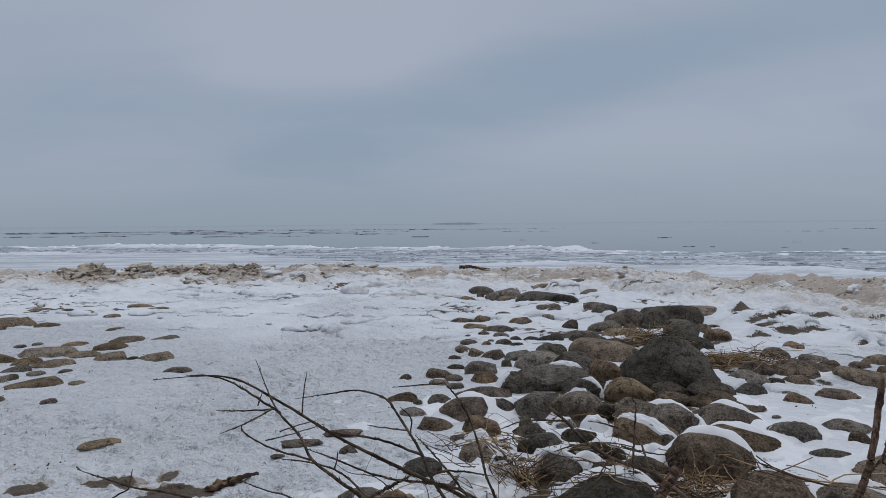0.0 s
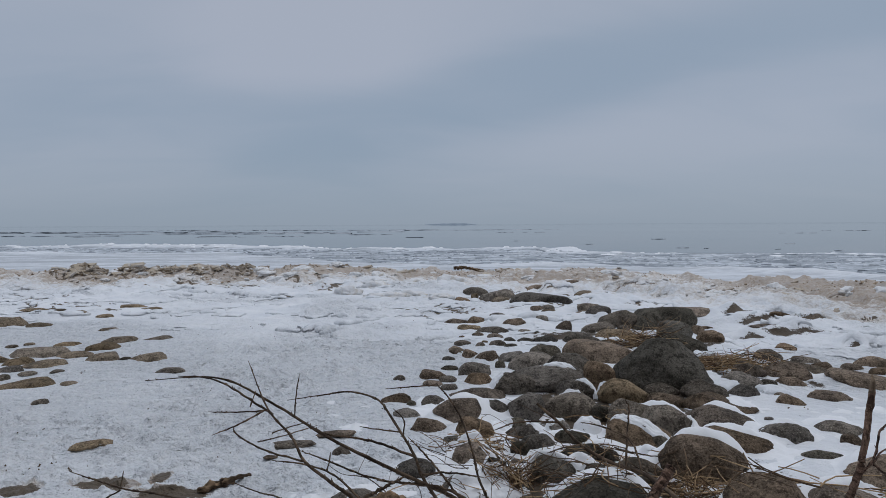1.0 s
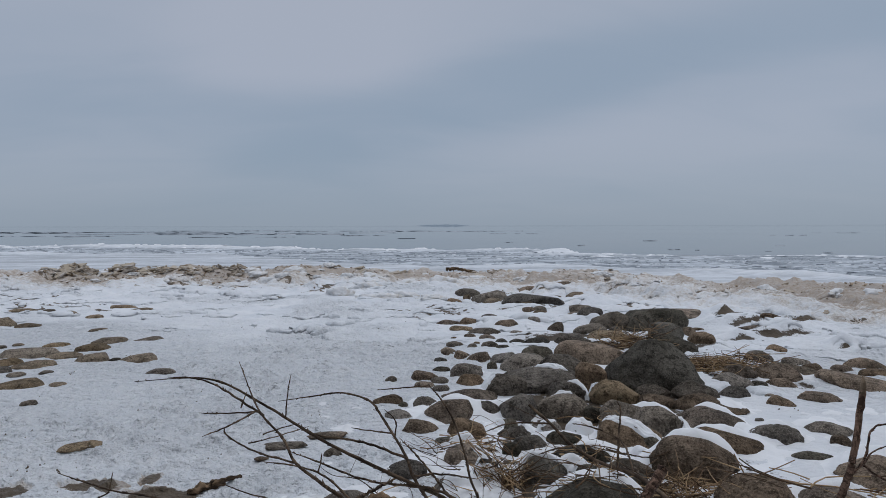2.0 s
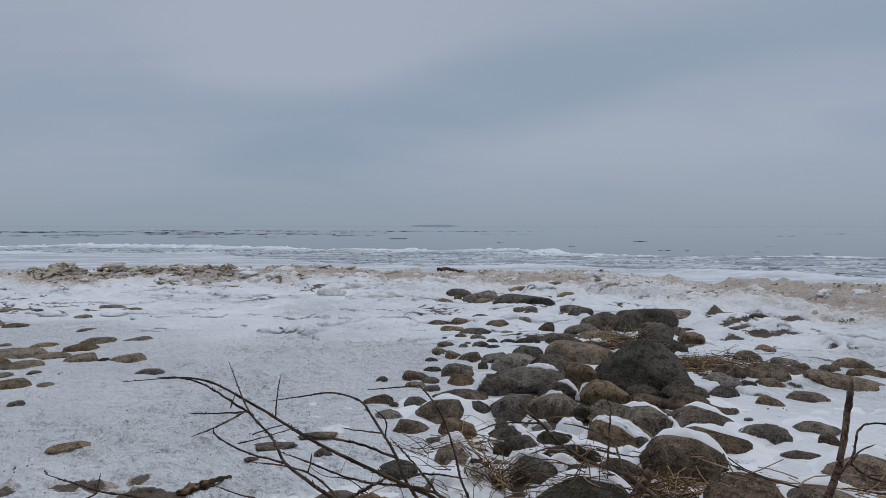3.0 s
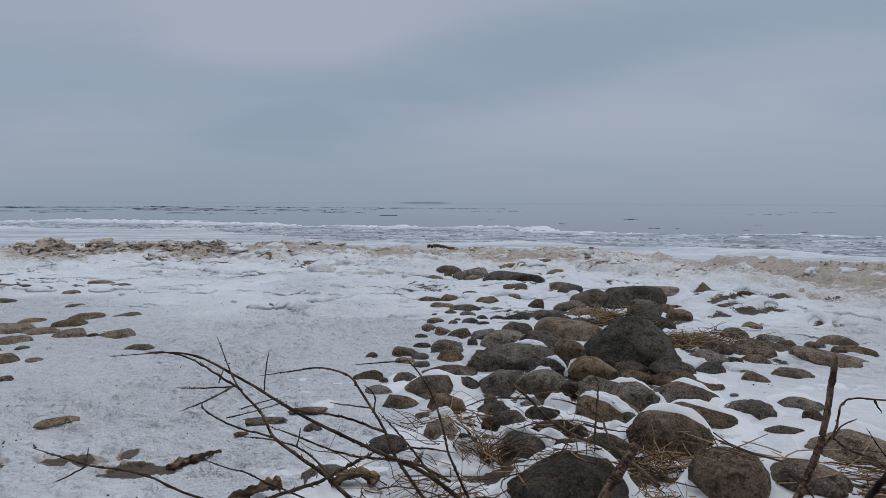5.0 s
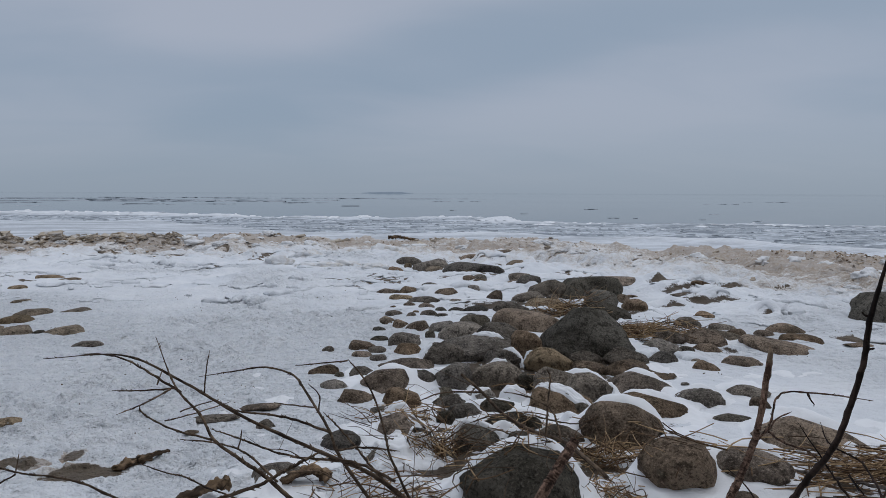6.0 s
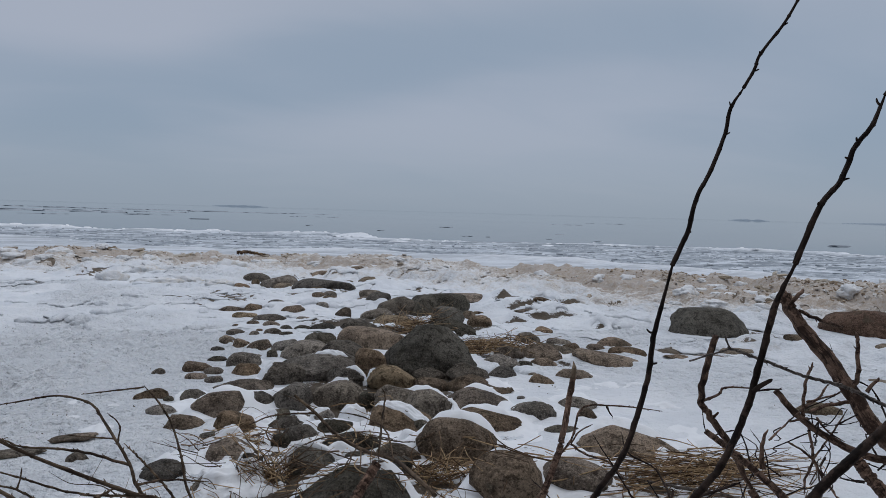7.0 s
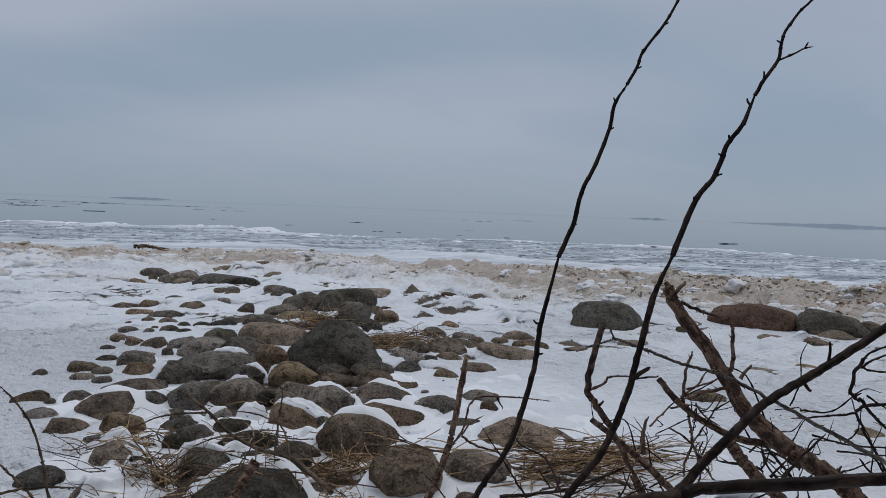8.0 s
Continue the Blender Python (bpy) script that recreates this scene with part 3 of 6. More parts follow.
    ob = mesh_object("snow_crust", pts, faces, SNOWCRUST)
    for key, values in attr.items():
        ob.data.attributes.new(key, "FLOAT", "POINT").data.foreach_set("value", np.clip(values, 0, 1.2).astype(np.float32))
    return tagged(ob, "upper layer of wind-cut white snow crust with ragged lips", "snow crust", kind="stuff")


crust = build_crust()

water = mesh_object("water", [(-4500, -60, -0.62), (4500, -60, -0.62), (4500, 4500, -0.62), (-4500, 4500, -0.62)], [(0, 1, 2, 3)], WATER)
tagged(water, "calm grey lake water fading into mist", "lake", kind="structure")


def far_land(name, x0, x1, y, height, depth, material, label, seed):
    """A low wooded shore, long and uneven, its haze painted into the colour."""
    rnd = random.Random(seed)
    n, verts, faces = 60, [], []
    for i in range(n + 1):
        u = i / n
        x = x0 + (x1 - x0) * u
        h = height * min(1, 4 * u, 4 * (1 - u)) * (0.6 + 0.5 * noise.noise((u * 6, seed, 0)) + 0.25 * rnd.random())
        yy = y + depth * 0.3 * noise.noise((u * 3, seed, 5))
        verts += [(x, yy, -0.7), (x, yy + depth * 0.4, max(h, 0.3)), (x, yy + depth, -0.7)]
    for i in range(n):
        a = 3 * i
        faces += [(a, a + 3, a + 4, a + 1), (a + 1, a + 4, a + 5, a + 2)]
    return tagged(mesh_object(name, verts, faces, material), label, "shore", kind="structure")


far_land("backdrop", -45, 150, 2600, 5, 40, FARISLE, "low island, painted pale as if through mist", 3)
isle = far_land("backdrop", -70, 70, 0, 5, 30, FARISLE, "low islet, painted pale as if through mist", 8)
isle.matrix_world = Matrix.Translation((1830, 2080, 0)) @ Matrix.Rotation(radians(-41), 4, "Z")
coast = far_land("backdrop", -215, 900, 0, 10, 120, FARLAND, "long low wooded coast, painted pale grey as if through mist", 11)
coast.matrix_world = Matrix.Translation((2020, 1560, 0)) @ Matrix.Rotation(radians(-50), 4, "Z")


def light_blocker():
    """Unseen dark wall added to landward, closing the place and blocking light from there."""
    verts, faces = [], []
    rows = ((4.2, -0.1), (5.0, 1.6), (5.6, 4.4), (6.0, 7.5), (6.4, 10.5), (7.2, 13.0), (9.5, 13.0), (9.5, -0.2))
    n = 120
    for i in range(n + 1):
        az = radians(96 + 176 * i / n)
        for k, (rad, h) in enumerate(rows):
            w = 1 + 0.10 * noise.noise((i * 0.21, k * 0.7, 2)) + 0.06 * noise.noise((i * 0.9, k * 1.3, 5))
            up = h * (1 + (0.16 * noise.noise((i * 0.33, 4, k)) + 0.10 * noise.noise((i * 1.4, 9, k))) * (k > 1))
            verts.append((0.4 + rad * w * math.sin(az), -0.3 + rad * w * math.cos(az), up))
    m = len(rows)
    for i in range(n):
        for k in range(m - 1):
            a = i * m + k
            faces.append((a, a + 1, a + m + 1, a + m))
    return tagged(mesh_object("backdrop", verts, faces, BLOCKER), "unseen dark wall added behind the beach to block light", "bank", kind="structure")


light_blocker()


# ---------------------------------------------------------------- helpers for things
def part(name, bm, material, parent=None, label=""):
    me = bpy.data.meshes.new(name)
    bm.to_mesh(me)
    bm.free()
    me.materials.append(material)
    me.polygons.foreach_set("use_smooth", [True] * len(me.polygons))
    ob = new(name, me)
    if parent is not None:
        ob.parent = parent
        ob.matrix_parent_inverse = parent.matrix_basis.inverted()
    return tagged(ob, label)


def thing(name, at, label, category, group=""):
    ob = new(name)
    ob.empty_display_size = 0.1
    ob.location = at
    return tagged(ob, label, category, group)


# ---------------------------------------------------------------- boulders
TONES = (("grey", "granite"), ("brownish", "granite"), ("tan", "gneiss"), ("dark grey", "rock"), ("dark reddish-brown", "granite"))
STONES = []


def boulder(x, y, a, b, c, rz, tone, peak=0.0, kind=0, shape=0):
    """A water-worn stone: half-widths a and b, height c over the snow, its top moved to one side by peak."""
    seed = len(STONES) * 7.31
    rnd = random.Random(len(STONES) + 5)
    sink = (1.0, -0.02, 0.02)[kind] if shape < 2 else -0.1
    full = c * (0.74 if kind == 0 else 0.95 if kind == 1 else 1.0)
    if kind == 0:
        a, b, c = a * 0.91, b * 0.85, c * 0.74
    wide, tall = 1 / math.sqrt(1 - (max(sink, 0) / (1 + sink)) ** 2), 1 + sink
    bm = bmesh.new()
    bmesh.ops.create_icosphere(bm, subdivisions=5 if a > 0.14 and y < 6.2 and kind == 1 else 4 if a > 0.10 else 3, radius=1)
    e = (2.15, 2.9, 2.1)[shape]
    most = (0.62, 0.62, 1.2)[shape] * a
    lift, c = max(0, c - most), min(c, most)
    cuts = [(Vector((rnd.gauss(0, 0.22), rnd.gauss(0, 0.18), 1)).normalized(), rnd.uniform(0.84, 0.97))] if shape < 2 else []
    for _ in range((5, 6, 6)[shape]):
        n = Vector((rnd.gauss(0, 1), rnd.gauss(-0.2, 1), rnd.gauss(0.3, 0.6))).normalized()
        cuts.append((n, rnd.uniform(0.70, 0.92) if shape == 1 else rnd.uniform(0.74, 0.93)))
    for v in bm.verts:
        p = v.co.copy()
        p /= (abs(p.x) ** e + abs(p.y) ** e + abs(p.z) ** e) ** (1 / e)
        q = p * 1.25 + Vector((seed, -seed, seed * 0.5))
        p *= 1.03 + 0.17 * noise.fractal(q, 1.1, 2.1, 3) + 0.034 * noise.fractal(q * 4.0, 0.8, 2.0, 4)
        # worn hollows and a few shallow cracks
        p *= 1 - 0.030 * max(0.0, noise.noise(q * 5.5) - 0.15) - 0.030 * max(0.0, 1 - abs(noise.noise(q * 1.9 + Vector((7, 3, 1)))) / 0.035) * (shape == 1)
        for n, d in cuts:
            over = p.dot(n) - d
            if over > 0:
                p -= n * over * 0.8
        top = max(p.z, 0)
        if shape == 2:
            p.x *= 1.06 - 0.52 * top ** 1.3
            p.y *= 1.0 - 0.35 * top
        elif kind == 1:
            p.x *= 1.06 - 0.20 * top ** 1.5
            p.y *= 1.04 - 0.14 * top ** 1.5
        p.x = p.x * 1.03 + peak * 0.6 * top * (1 - abs(p.x) * 0.5)
        if p.z > 0 and peak:
            # the back falls away from the peak
            away = max(0.0, min(1.0, 0.5 - 0.5 * p.x * math.copysign(1, peak)))
            p.z *= 1 - min(0.8, abs(peak) * 1.5) * away ** 1.1
        if p.z < 0:
            p.z *= max(0.6, min(1.5, 0.1 / max(c, 0.01))) + lift / c if sink < 0.9 else 0.6
        v.co = (p.x * a * wide, p.y * b * wide, p.z * c * tall * 1.07 - sink * c + lift)
    # bring the part above the snow to its true width, depth and height
    over = [v.co.copy() for v in bm.verts if v.co.z > 0.02 * full]
    x0, x1 = min(p.x for p in over), max(p.x for p in over)
    y0, y1 = min(p.y for p in over), max(p.y for p in over)
    high = full / max(p.z for p in over)
    for v in bm.verts:
        v.co = ((v.co.x - (x0 + x1) / 2) * 2 * a / (x1 - x0), (v.co.y - (y0 + y1) / 2) * 2 * b / (y1 - y0), v.co.z * high)
    size = "large" if a > 0.3 else "middling" if a > 0.13 else "small"
    colour, stone = TONES[tone]
    kin = 1 if kind < 2 and float(heap(np.float64(x), np.float64(y))) > 0.3 else 0 if kind < 2 else 2
    where = ("half sunk in the snow crust", "in the heap of stones", "by the sandy ice ridge")[kin]
    group = ("stones in the snow", "boulders of the heap", "boulders by the ridge")[kin]
    me = bpy.data.meshes.new("boulder")
    bm.to_mesh(me)
    bm.free()
    me.materials.append(ROCKS[tone])
    me.polygons.foreach_set("use_smooth", [True] * len(me.polygons))
    ob = new("boulder" if a > 0.13 else "stone", me)
    low = float(beach(np.float64(x), np.float64(y)))
    ring = np.radians(np.arange(0, 360, 45))
    around = terrain(x + 0.8 * a * np.cos(ring), y + 0.8 * b * np.sin(ring))[0]
    snow = float(0.5 * around.mean() + 0.5 * around.max())
    ob.matrix_basis = pose(x, y, low if kind == 2 else max(low, snow - 0.01) if kind else max(low, snow + 0.010), 0, 0, rz)
    tagged(ob, f"{size} {colour} rounded {stone} {where}", "boulder" if a > 0.13 else "stone", group)
    STONES.append(ob)
    return ob


# left-hand stones: the lighter tan tone also stands for their fuller light
boulder(-5.17, 8.82, 0.406, 0.366, 0.123, 33, 2, 0, 0, 1)
boulder(-4.63, 8.86, 0.156, 0.125, 0.038, 30, 2, 0, 0, 0)
boulder(-5.55, 10.30, 0.190, 0.091, 0.030, 30, 2, 0, 0, 0)
boulder(-5.19, 10.38, 0.075, 0.067, 0.025, 29, 2, 0, 0, 0)
boulder(-4.78, 10.12, 0.097, 0.087, 0.029, 27, 2, 0, 0, 0)
boulder(-4.26, 10.65, 0.183, 0.131, 0.043, 24, 2, -0.3, 0, 0)
boulder(-3.89, 10.45, 0.159, 0.092, 0.030, 22, 2, 0, 0, 0)
boulder(-4.21, 9.69, 0.116, 0.105, 0.040, 26, 2, 0, 0, 0)
boulder(-3.61, 8.54, 0.109, 0.075, 0.022, 25, 2, 0, 0, 0)
boulder(-2.72, 7.87, 0.100, 0.090, 0.027, 22, 0, 0.3, 0, 1)
boulder(-3.11, 7.74, 0.188, 0.162, 0.043, 25, 2, 0, 0, 0)
boulder(-3.09, 7.30, 0.171, 0.154, 0.064, 26, 2, 0.2, 0, 1)
boulder(-3.56, 7.52, 0.137, 0.092, 0.025, 28, 2, 0, 0, 0)
boulder(-3.56, 7.03, 0.265, 0.239, 0.069, 30, 2, 0.1, 0, 0)
boulder(-3.15, 6.88, 0.153, 0.137, 0.043, 28, 2, 0, 0, 0)
boulder(-2.80, 6.70, 0.148, 0.134, 0.058, 26, 2, 0.2, 0, 1)
boulder(-2.58, 6.69, 0.045, 0.040, 0.018, 24, 3, 0, 0, 0)
boulder(-2.37, 6.70, 0.164, 0.148, 0.047, 23, 2, 0.2, 0, 1)
boulder(-3.77, 6.56, 0.182, 0.164, 0.078, 33, 2, 0, 0, 1)
boulder(-3.47, 6.53, 0.129, 0.116, 0.049, 31, 2, 0, 0, 0)
boulder(-3.18, 6.42, 0.191, 0.172, 0.042, 30, 2, 0.1, 0, 0)
boulder(-3.32, 6.17, 0.092, 0.083, 0.042, 32, 0, 0.3, 0, 0)
boulder(-3.21, 5.84, 0.078, 0.070, 0.050, 32, 0, 0.3, 0, 0)
boulder(-3.10, 6.03, 0.067, 0.060, 0.014, 31, 0, 0, 0, 0)
boulder(-2.90, 6.12, 0.046, 0.041, 0.015, 29, 0, 0, 0, 0)
boulder(-2.84, 5.62, 0.177, 0.159, 0.048, 31, 2, 0.3, 0, 1)
boulder(-1.95, 6.15, 0.099, 0.089, 0.020, 21, 0, 0.2, 0, 0)
boulder(-2.57, 5.67, 0.062, 0.056, 0.017, 28, 2, 0, 0, 0)
boulder(-2.46, 5.09, 0.056, 0.050, 0.027, 30, 0, 0, 0, 1)
boulder(-2.84, 5.14, 0.038, 0.034, 0.033, 33, 2, 0, 0, 0)
boulder(-1.62, 4.16, 0.104, 0.050, 0.017, 27, 2, 0.2, 0, 1)
boulder(-4.06, 7.38, 0.059, 0.052, 0.014, 32, 2, 0, 0, 0)
boulder(-3.95, 7.50, 0.054, 0.048, 0.015, 31, 2, 0, 0, 0)
boulder(1.74, 14.72, 0.160, 0.115, 0.084, -6, 0, 0, 1, 0)
boulder(1.00, 12.66, 0.239, 0.170, 0.114, -3, 0, 0, 1, 0)
boulder(1.35, 11.98, 0.318, 0.224, 0.177, -5, 0, 0.1, 1, 1)
boulder(0.96, 11.98, 0.074, 0.056, 0.088, -3, 2, 0, 0, 0)
boulder(1.38, 11.66, 0.155, 0.110, 0.071, -5, 2, 0, 1, 0)
boulder(0.73, 11.69, 0.129, 0.099, 0.068, -2, 1, 0, 0, 0)
boulder(1.97, 11.20, 0.500, 0.360, 0.170, -9, 0, 0, 1, 1)
boulder(1.81, 10.88, 0.168, 0.128, 0.076, -8, 2, 0, 0, 0)
boulder(2.39, 13.98, 0.304, 0.231, 0.109, -9, 1, -0.1, 0, 0)
boulder(2.95, 13.70, 0.201, 0.153, 0.102, -11, 1, 0, 0, 0)
boulder(2.98, 12.69, 0.158, 0.121, 0.068, -12, 2, 0, 0, 0)
boulder(2.48, 11.93, 0.096, 0.073, 0.097, -11, 2, 0.2, 0, 0)
boulder(1.92, 10.23, 0.109, 0.082, 0.069, -9, 0, 0, 0, 0)
boulder(1.85, 9.69, 0.120, 0.092, 0.072, -9, 2, 0, 0, 0)
boulder(2.51, 10.12, 0.183, 0.130, 0.114, -13, 0, 0, 1, 1)
boulder(2.30, 9.61, 0.131, 0.093, 0.064, -12, 1, 0, 1, 0)
boulder(1.76, 10.22, 0.099, 0.076, 0.043, -8, 1, 0, 0, 0)
boulder(0.56, 8.89, 0.156, 0.111, 0.068, -2, 1, 0, 1, 1)
boulder(0.82, 8.90, 0.116, 0.089, 0.063, -3, 1, 0, 0, 0)
boulder(0.70, 8.50, 0.152, 0.116, 0.050, -3, 2, 0, 0, 0)
boulder(1.12, 9.24, 0.162, 0.115, 0.079, -5, 0, -0.1, 1, 0)
boulder(1.02, 8.92, 0.090, 0.069, 0.050, -5, 1, 0, 0, 0)
boulder(1.26, 8.59, 0.161, 0.114, 0.092, -6, 1, 0, 1, 0)
boulder(1.64, 8.98, 0.091, 0.069, 0.046, -9, 0, 0, 0, 0)
boulder(1.82, 8.40, 0.103, 0.079, 0.128, -10, 1, 0.3, 0, 1)
boulder(0.96, 8.18, 0.190, 0.144, 0.057, -5, 0, 0, 0, 0)
boulder(0.95, 7.80, 0.086, 0.065, 0.041, -5, 1, 0, 0, 0)
boulder(1.09, 7.60, 0.063, 0.048, 0.035, -6, 3, 0, 0, 0)
boulder(1.27, 7.57, 0.079, 0.061, 0.036, -7, 3, 0, 0, 0)
boulder(0.77, 7.91, 0.063, 0.047, 0.029, -3, 1, 0, 0, 0)
boulder(0.58, 7.36, 0.090, 0.069, 0.027, -2, 0, 0, 0, 0)
boulder(0.76, 7.23, 0.051, 0.039, 0.034, -4, 0, 0, 0, 0)
boulder(0.93, 7.25, 0.086, 0.065, 0.043, -5, 0, 0, 0, 0)
boulder(1.06, 7.14, 0.062, 0.048, 0.027, -6, 3, 0, 0, 0)
boulder(0.50, 7.04, 0.070, 0.054, 0.036, -2, 2, 0, 0, 0)
boulder(0.49, 6.86, 0.063, 0.048, 0.029, -1, 1, 0, 0, 0)
boulder(0.63, 6.70, 0.085, 0.065, 0.071, -3, 1, 0, 0, 0)
boulder(0.78, 6.58, 0.118, 0.089, 0.083, -4, 1, 0.1, 0, 0)
boulder(0.86, 6.17, 0.048, 0.036, 0.071, -5, 3, 0, 0, 1)
boulder(0.63, 6.00, 0.139, 0.099, 0.102, -3, 0, -0.2, 1, 1)
boulder(1.46, 7.51, 0.143, 0.102, 0.065, -9, 3, 0, 1, 1)
boulder(1.85, 7.57, 0.193, 0.136, 0.090, -12, 0, -0.1, 1, 1)
boulder(2.27, 7.74, 0.221, 0.167, 0.081, -15, 2, 0, 0, 0)
boulder(2.18, 8.17, 0.196, 0.139, 0.122, -13, 0, 0.1, 1, 0)
boulder(2.40, 7.97, 0.095, 0.072, 0.106, -15, 0, 0, 0, 0)
boulder(2.39, 9.11, 0.168, 0.119, 0.130, -13, 0, 0.2, 1, 0)
boulder(2.50, 8.56, 0.240, 0.179, 0.215, -15, 0, 0.2, 1, 0)
boulder(3.02, 8.54, 0.415, 0.290, 0.274, -18, 3, 0.2, 1, 1)
boulder(2.93, 7.81, 0.194, 0.137, 0.180, -19, 3, 0, 1, 0)
boulder(3.28, 8.07, 0.086, 0.066, 0.092, -21, 1, 0, 0, 0)
boulder(3.18, 7.44, 0.143, 0.102, 0.133, -22, 1, 0, 1, 1)
boulder(2.74, 7.13, 0.262, 0.184, 0.161, -19, 3, -0.1, 1, 1)
boulder(1.79, 6.36, 0.373, 0.258, 0.218, -14, 1, -0.2, 1, 1)
boulder(1.33, 6.68, 0.156, 0.110, 0.117, -9, 3, 0.1, 1, 1)
boulder(1.01, 6.50, 0.141, 0.100, 0.098, -6, 0, 0.1, 1, 0)
boulder(1.16, 6.20, 0.230, 0.161, 0.142, -8, 0, 0, 1, 0)
boulder(1.44, 5.99, 0.199, 0.140, 0.165, -11, 0, -0.1, 1, 0)
boulder(1.56, 5.51, 0.126, 0.089, 0.201, -13, 1, -0.1, 1, 1)
boulder(1.16, 5.60, 0.339, 0.234, 0.156, -9, 0, 0.2, 1, 1)
boulder(0.88, 5.41, 0.174, 0.122, 0.137, -6, 0, 0, 1, 0)
boulder(1.33, 5.29, 0.146, 0.103, 0.109, -11, 0, -0.2, 1, 1)
boulder(2.07, 5.62, 0.387, 0.276, 0.376, -18, 3, 0.12, 1, 2)
boulder(1.64, 5.14, 0.180, 0.126, 0.144, -15, 2, 0, 1, 0)
boulder(1.98, 5.34, 0.129, 0.091, 0.057, -18, 0, -0.1, 1, 0)
boulder(1.90, 5.02, 0.129, 0.091, 0.071, -18, 1, 0, 1, 0)
boulder(2.25, 5.22, 0.169, 0.119, 0.117, -21, 0, -0.15, 1, 0)
boulder(2.22, 4.88, 0.250, 0.173, 0.092, -22, 1, -0.55, 1, 0)
boulder(2.09, 4.49, 0.197, 0.138, 0.104, -23, 1, -0.25, 1, 0)
boulder(1.97, 4.08, 0.209, 0.145, 0.099, -23, 1, -0.1, 1, 0)
boulder(1.65, 3.68, 0.215, 0.149, 0.198, -21, 1, -0.05, 1, 0)
boulder(1.53, 4.55, 0.141, 0.099, 0.154, -16, 0, -0.2, 1, 0)
boulder(1.70, 4.43, 0.170, 0.119, 0.145, -18, 0, 0.1, 1, 0)
boulder(1.47, 4.20, 0.189, 0.132, 0.127, -16, 1, -0.35, 1, 1)
boulder(1.60, 4.45, 0.068, 0.048, 0.061, -17, 0, 0, 1, 0)
boulder(1.20, 4.81, 0.182, 0.128, 0.124, -11, 0, 0.1, 1, 1)
boulder(0.90, 4.74, 0.126, 0.089, 0.146, -7, 0, 0.1, 1, 1)
boulder(0.45, 4.67, 0.163, 0.114, 0.133, -2, 1, 0.1, 1, 1)
boulder(0.70, 4.78, 0.111, 0.084, 0.109, -5, 0, 0, 0, 0)
boulder(0.63, 5.26, 0.192, 0.118, 0.053, -3, 1, 0, 0, 0)
boulder(0.65, 5.67, 0.115, 0.087, 0.088, -3, 1, -0.1, 0, 0)
boulder(0.28, 5.86, 0.116, 0.088, 0.062, 0, 1, -0.2, 0, 0)
boulder(0.40, 5.75, 0.077, 0.059, 0.038, -1, 0, 0, 0, 0)
boulder(0.41, 5.49, 0.071, 0.054, 0.036, -1, 0, 0, 0, 0)
boulder(0.28, 5.63, 0.082, 0.063, 0.034, 0, 1, 0, 0, 0)
boulder(0.02, 5.79, 0.045, 0.034, 0.036, 3, 0, 0, 0, 0)
boulder(0.03, 5.15, 0.112, 0.085, 0.053, 3, 1, 0.1, 0, 0)
boulder(0.30, 5.02, 0.090, 0.068, 0.072, 0, 0, 0.1, 0, 0)
boulder(0.11, 4.76, 0.089, 0.068, 0.040, 3, 0, 0, 0, 0)
boulder(0.14, 5.02, 0.034, 0.026, 0.026, 2, 3, 0, 0, 0)
boulder(0.27, 4.45, 0.098, 0.074, 0.073, 1, 1, -0.1, 0, 0)
boulder(0.54, 4.29, 0.127, 0.096, 0.139, -3, 1, 0, 0, 0)
boulder(0.52, 3.88, 0.131, 0.092, 0.091, -3, 1, 0.05, 1, 0)
boulder(0.43, 4.21, 0.080, 0.036, 0.028, -2, 3, 0, 0, 0)
boulder(0.84, 4.35, 0.124, 0.094, 0.067, -7, 0, 0.2, 0, 0)
boulder(0.87, 4.06, 0.118, 0.088, 0.106, -8, 0, 0, 0, 0)
boulder(1.07, 4.10, 0.111, 0.078, 0.091, -11, 3, 0, 1, 0)
boulder(1.14, 3.94, 0.168, 0.125, 0.076, -13, 3, 0, 0, 0)
boulder(0.89, 3.66, 0.119, 0.084, 0.096, -9, 3, 0, 1, 1)
boulder(1.06, 3.73, 0.078, 0.055, 0.060, -12, 3, -0.1, 1, 0)
boulder(1.33, 3.67, 0.119, 0.084, 0.079, -17, 1, 0, 1, 0)
boulder(0.60, 3.63, 0.069, 0.052, 0.130, -5, 3, 0, 0, 1)
boulder(0.97, 3.00, 0.262, 0.200, 0.226, -14, 3, 0, 1, 1)
boulder(1.66, 3.05, 0.163, 0.118, 0.218, -26, 1, 0, 1, 0)
boulder(2.01, 3.06, 0.165, 0.110, 0.160, -31, 1, 0, 1, 0)
boulder(0.21, 3.74, 0.100, 0.071, 0.056, 2, 0, 0, 1, 0)
boulder(0.47, 3.55, 0.101, 0.076, 0.064, -3, 0, 0, 0, 0)
boulder(3.40, 6.64, 0.134, 0.102, 0.097, -26, 0, 0, 0, 0)
boulder(2.84, 5.80, 0.138, 0.098, 0.119, -25, 1, -0.2, 1, 1)
boulder(3.11, 5.74, 0.192, 0.135, 0.113, -27, 1, 0.2, 1, 1)
boulder(3.34, 5.93, 0.187, 0.132, 0.081, -28, 2, -0.2, 1, 1)
boulder(3.04, 5.55, 0.107, 0.081, 0.050, -27, 1, -0.2, 0, 0)
boulder(2.85, 5.49, 0.070, 0.053, 0.033, -26, 3, 0, 0, 0)
boulder(2.65, 5.56, 0.176, 0.124, 0.095, -24, 0, -0.1, 1, 0)
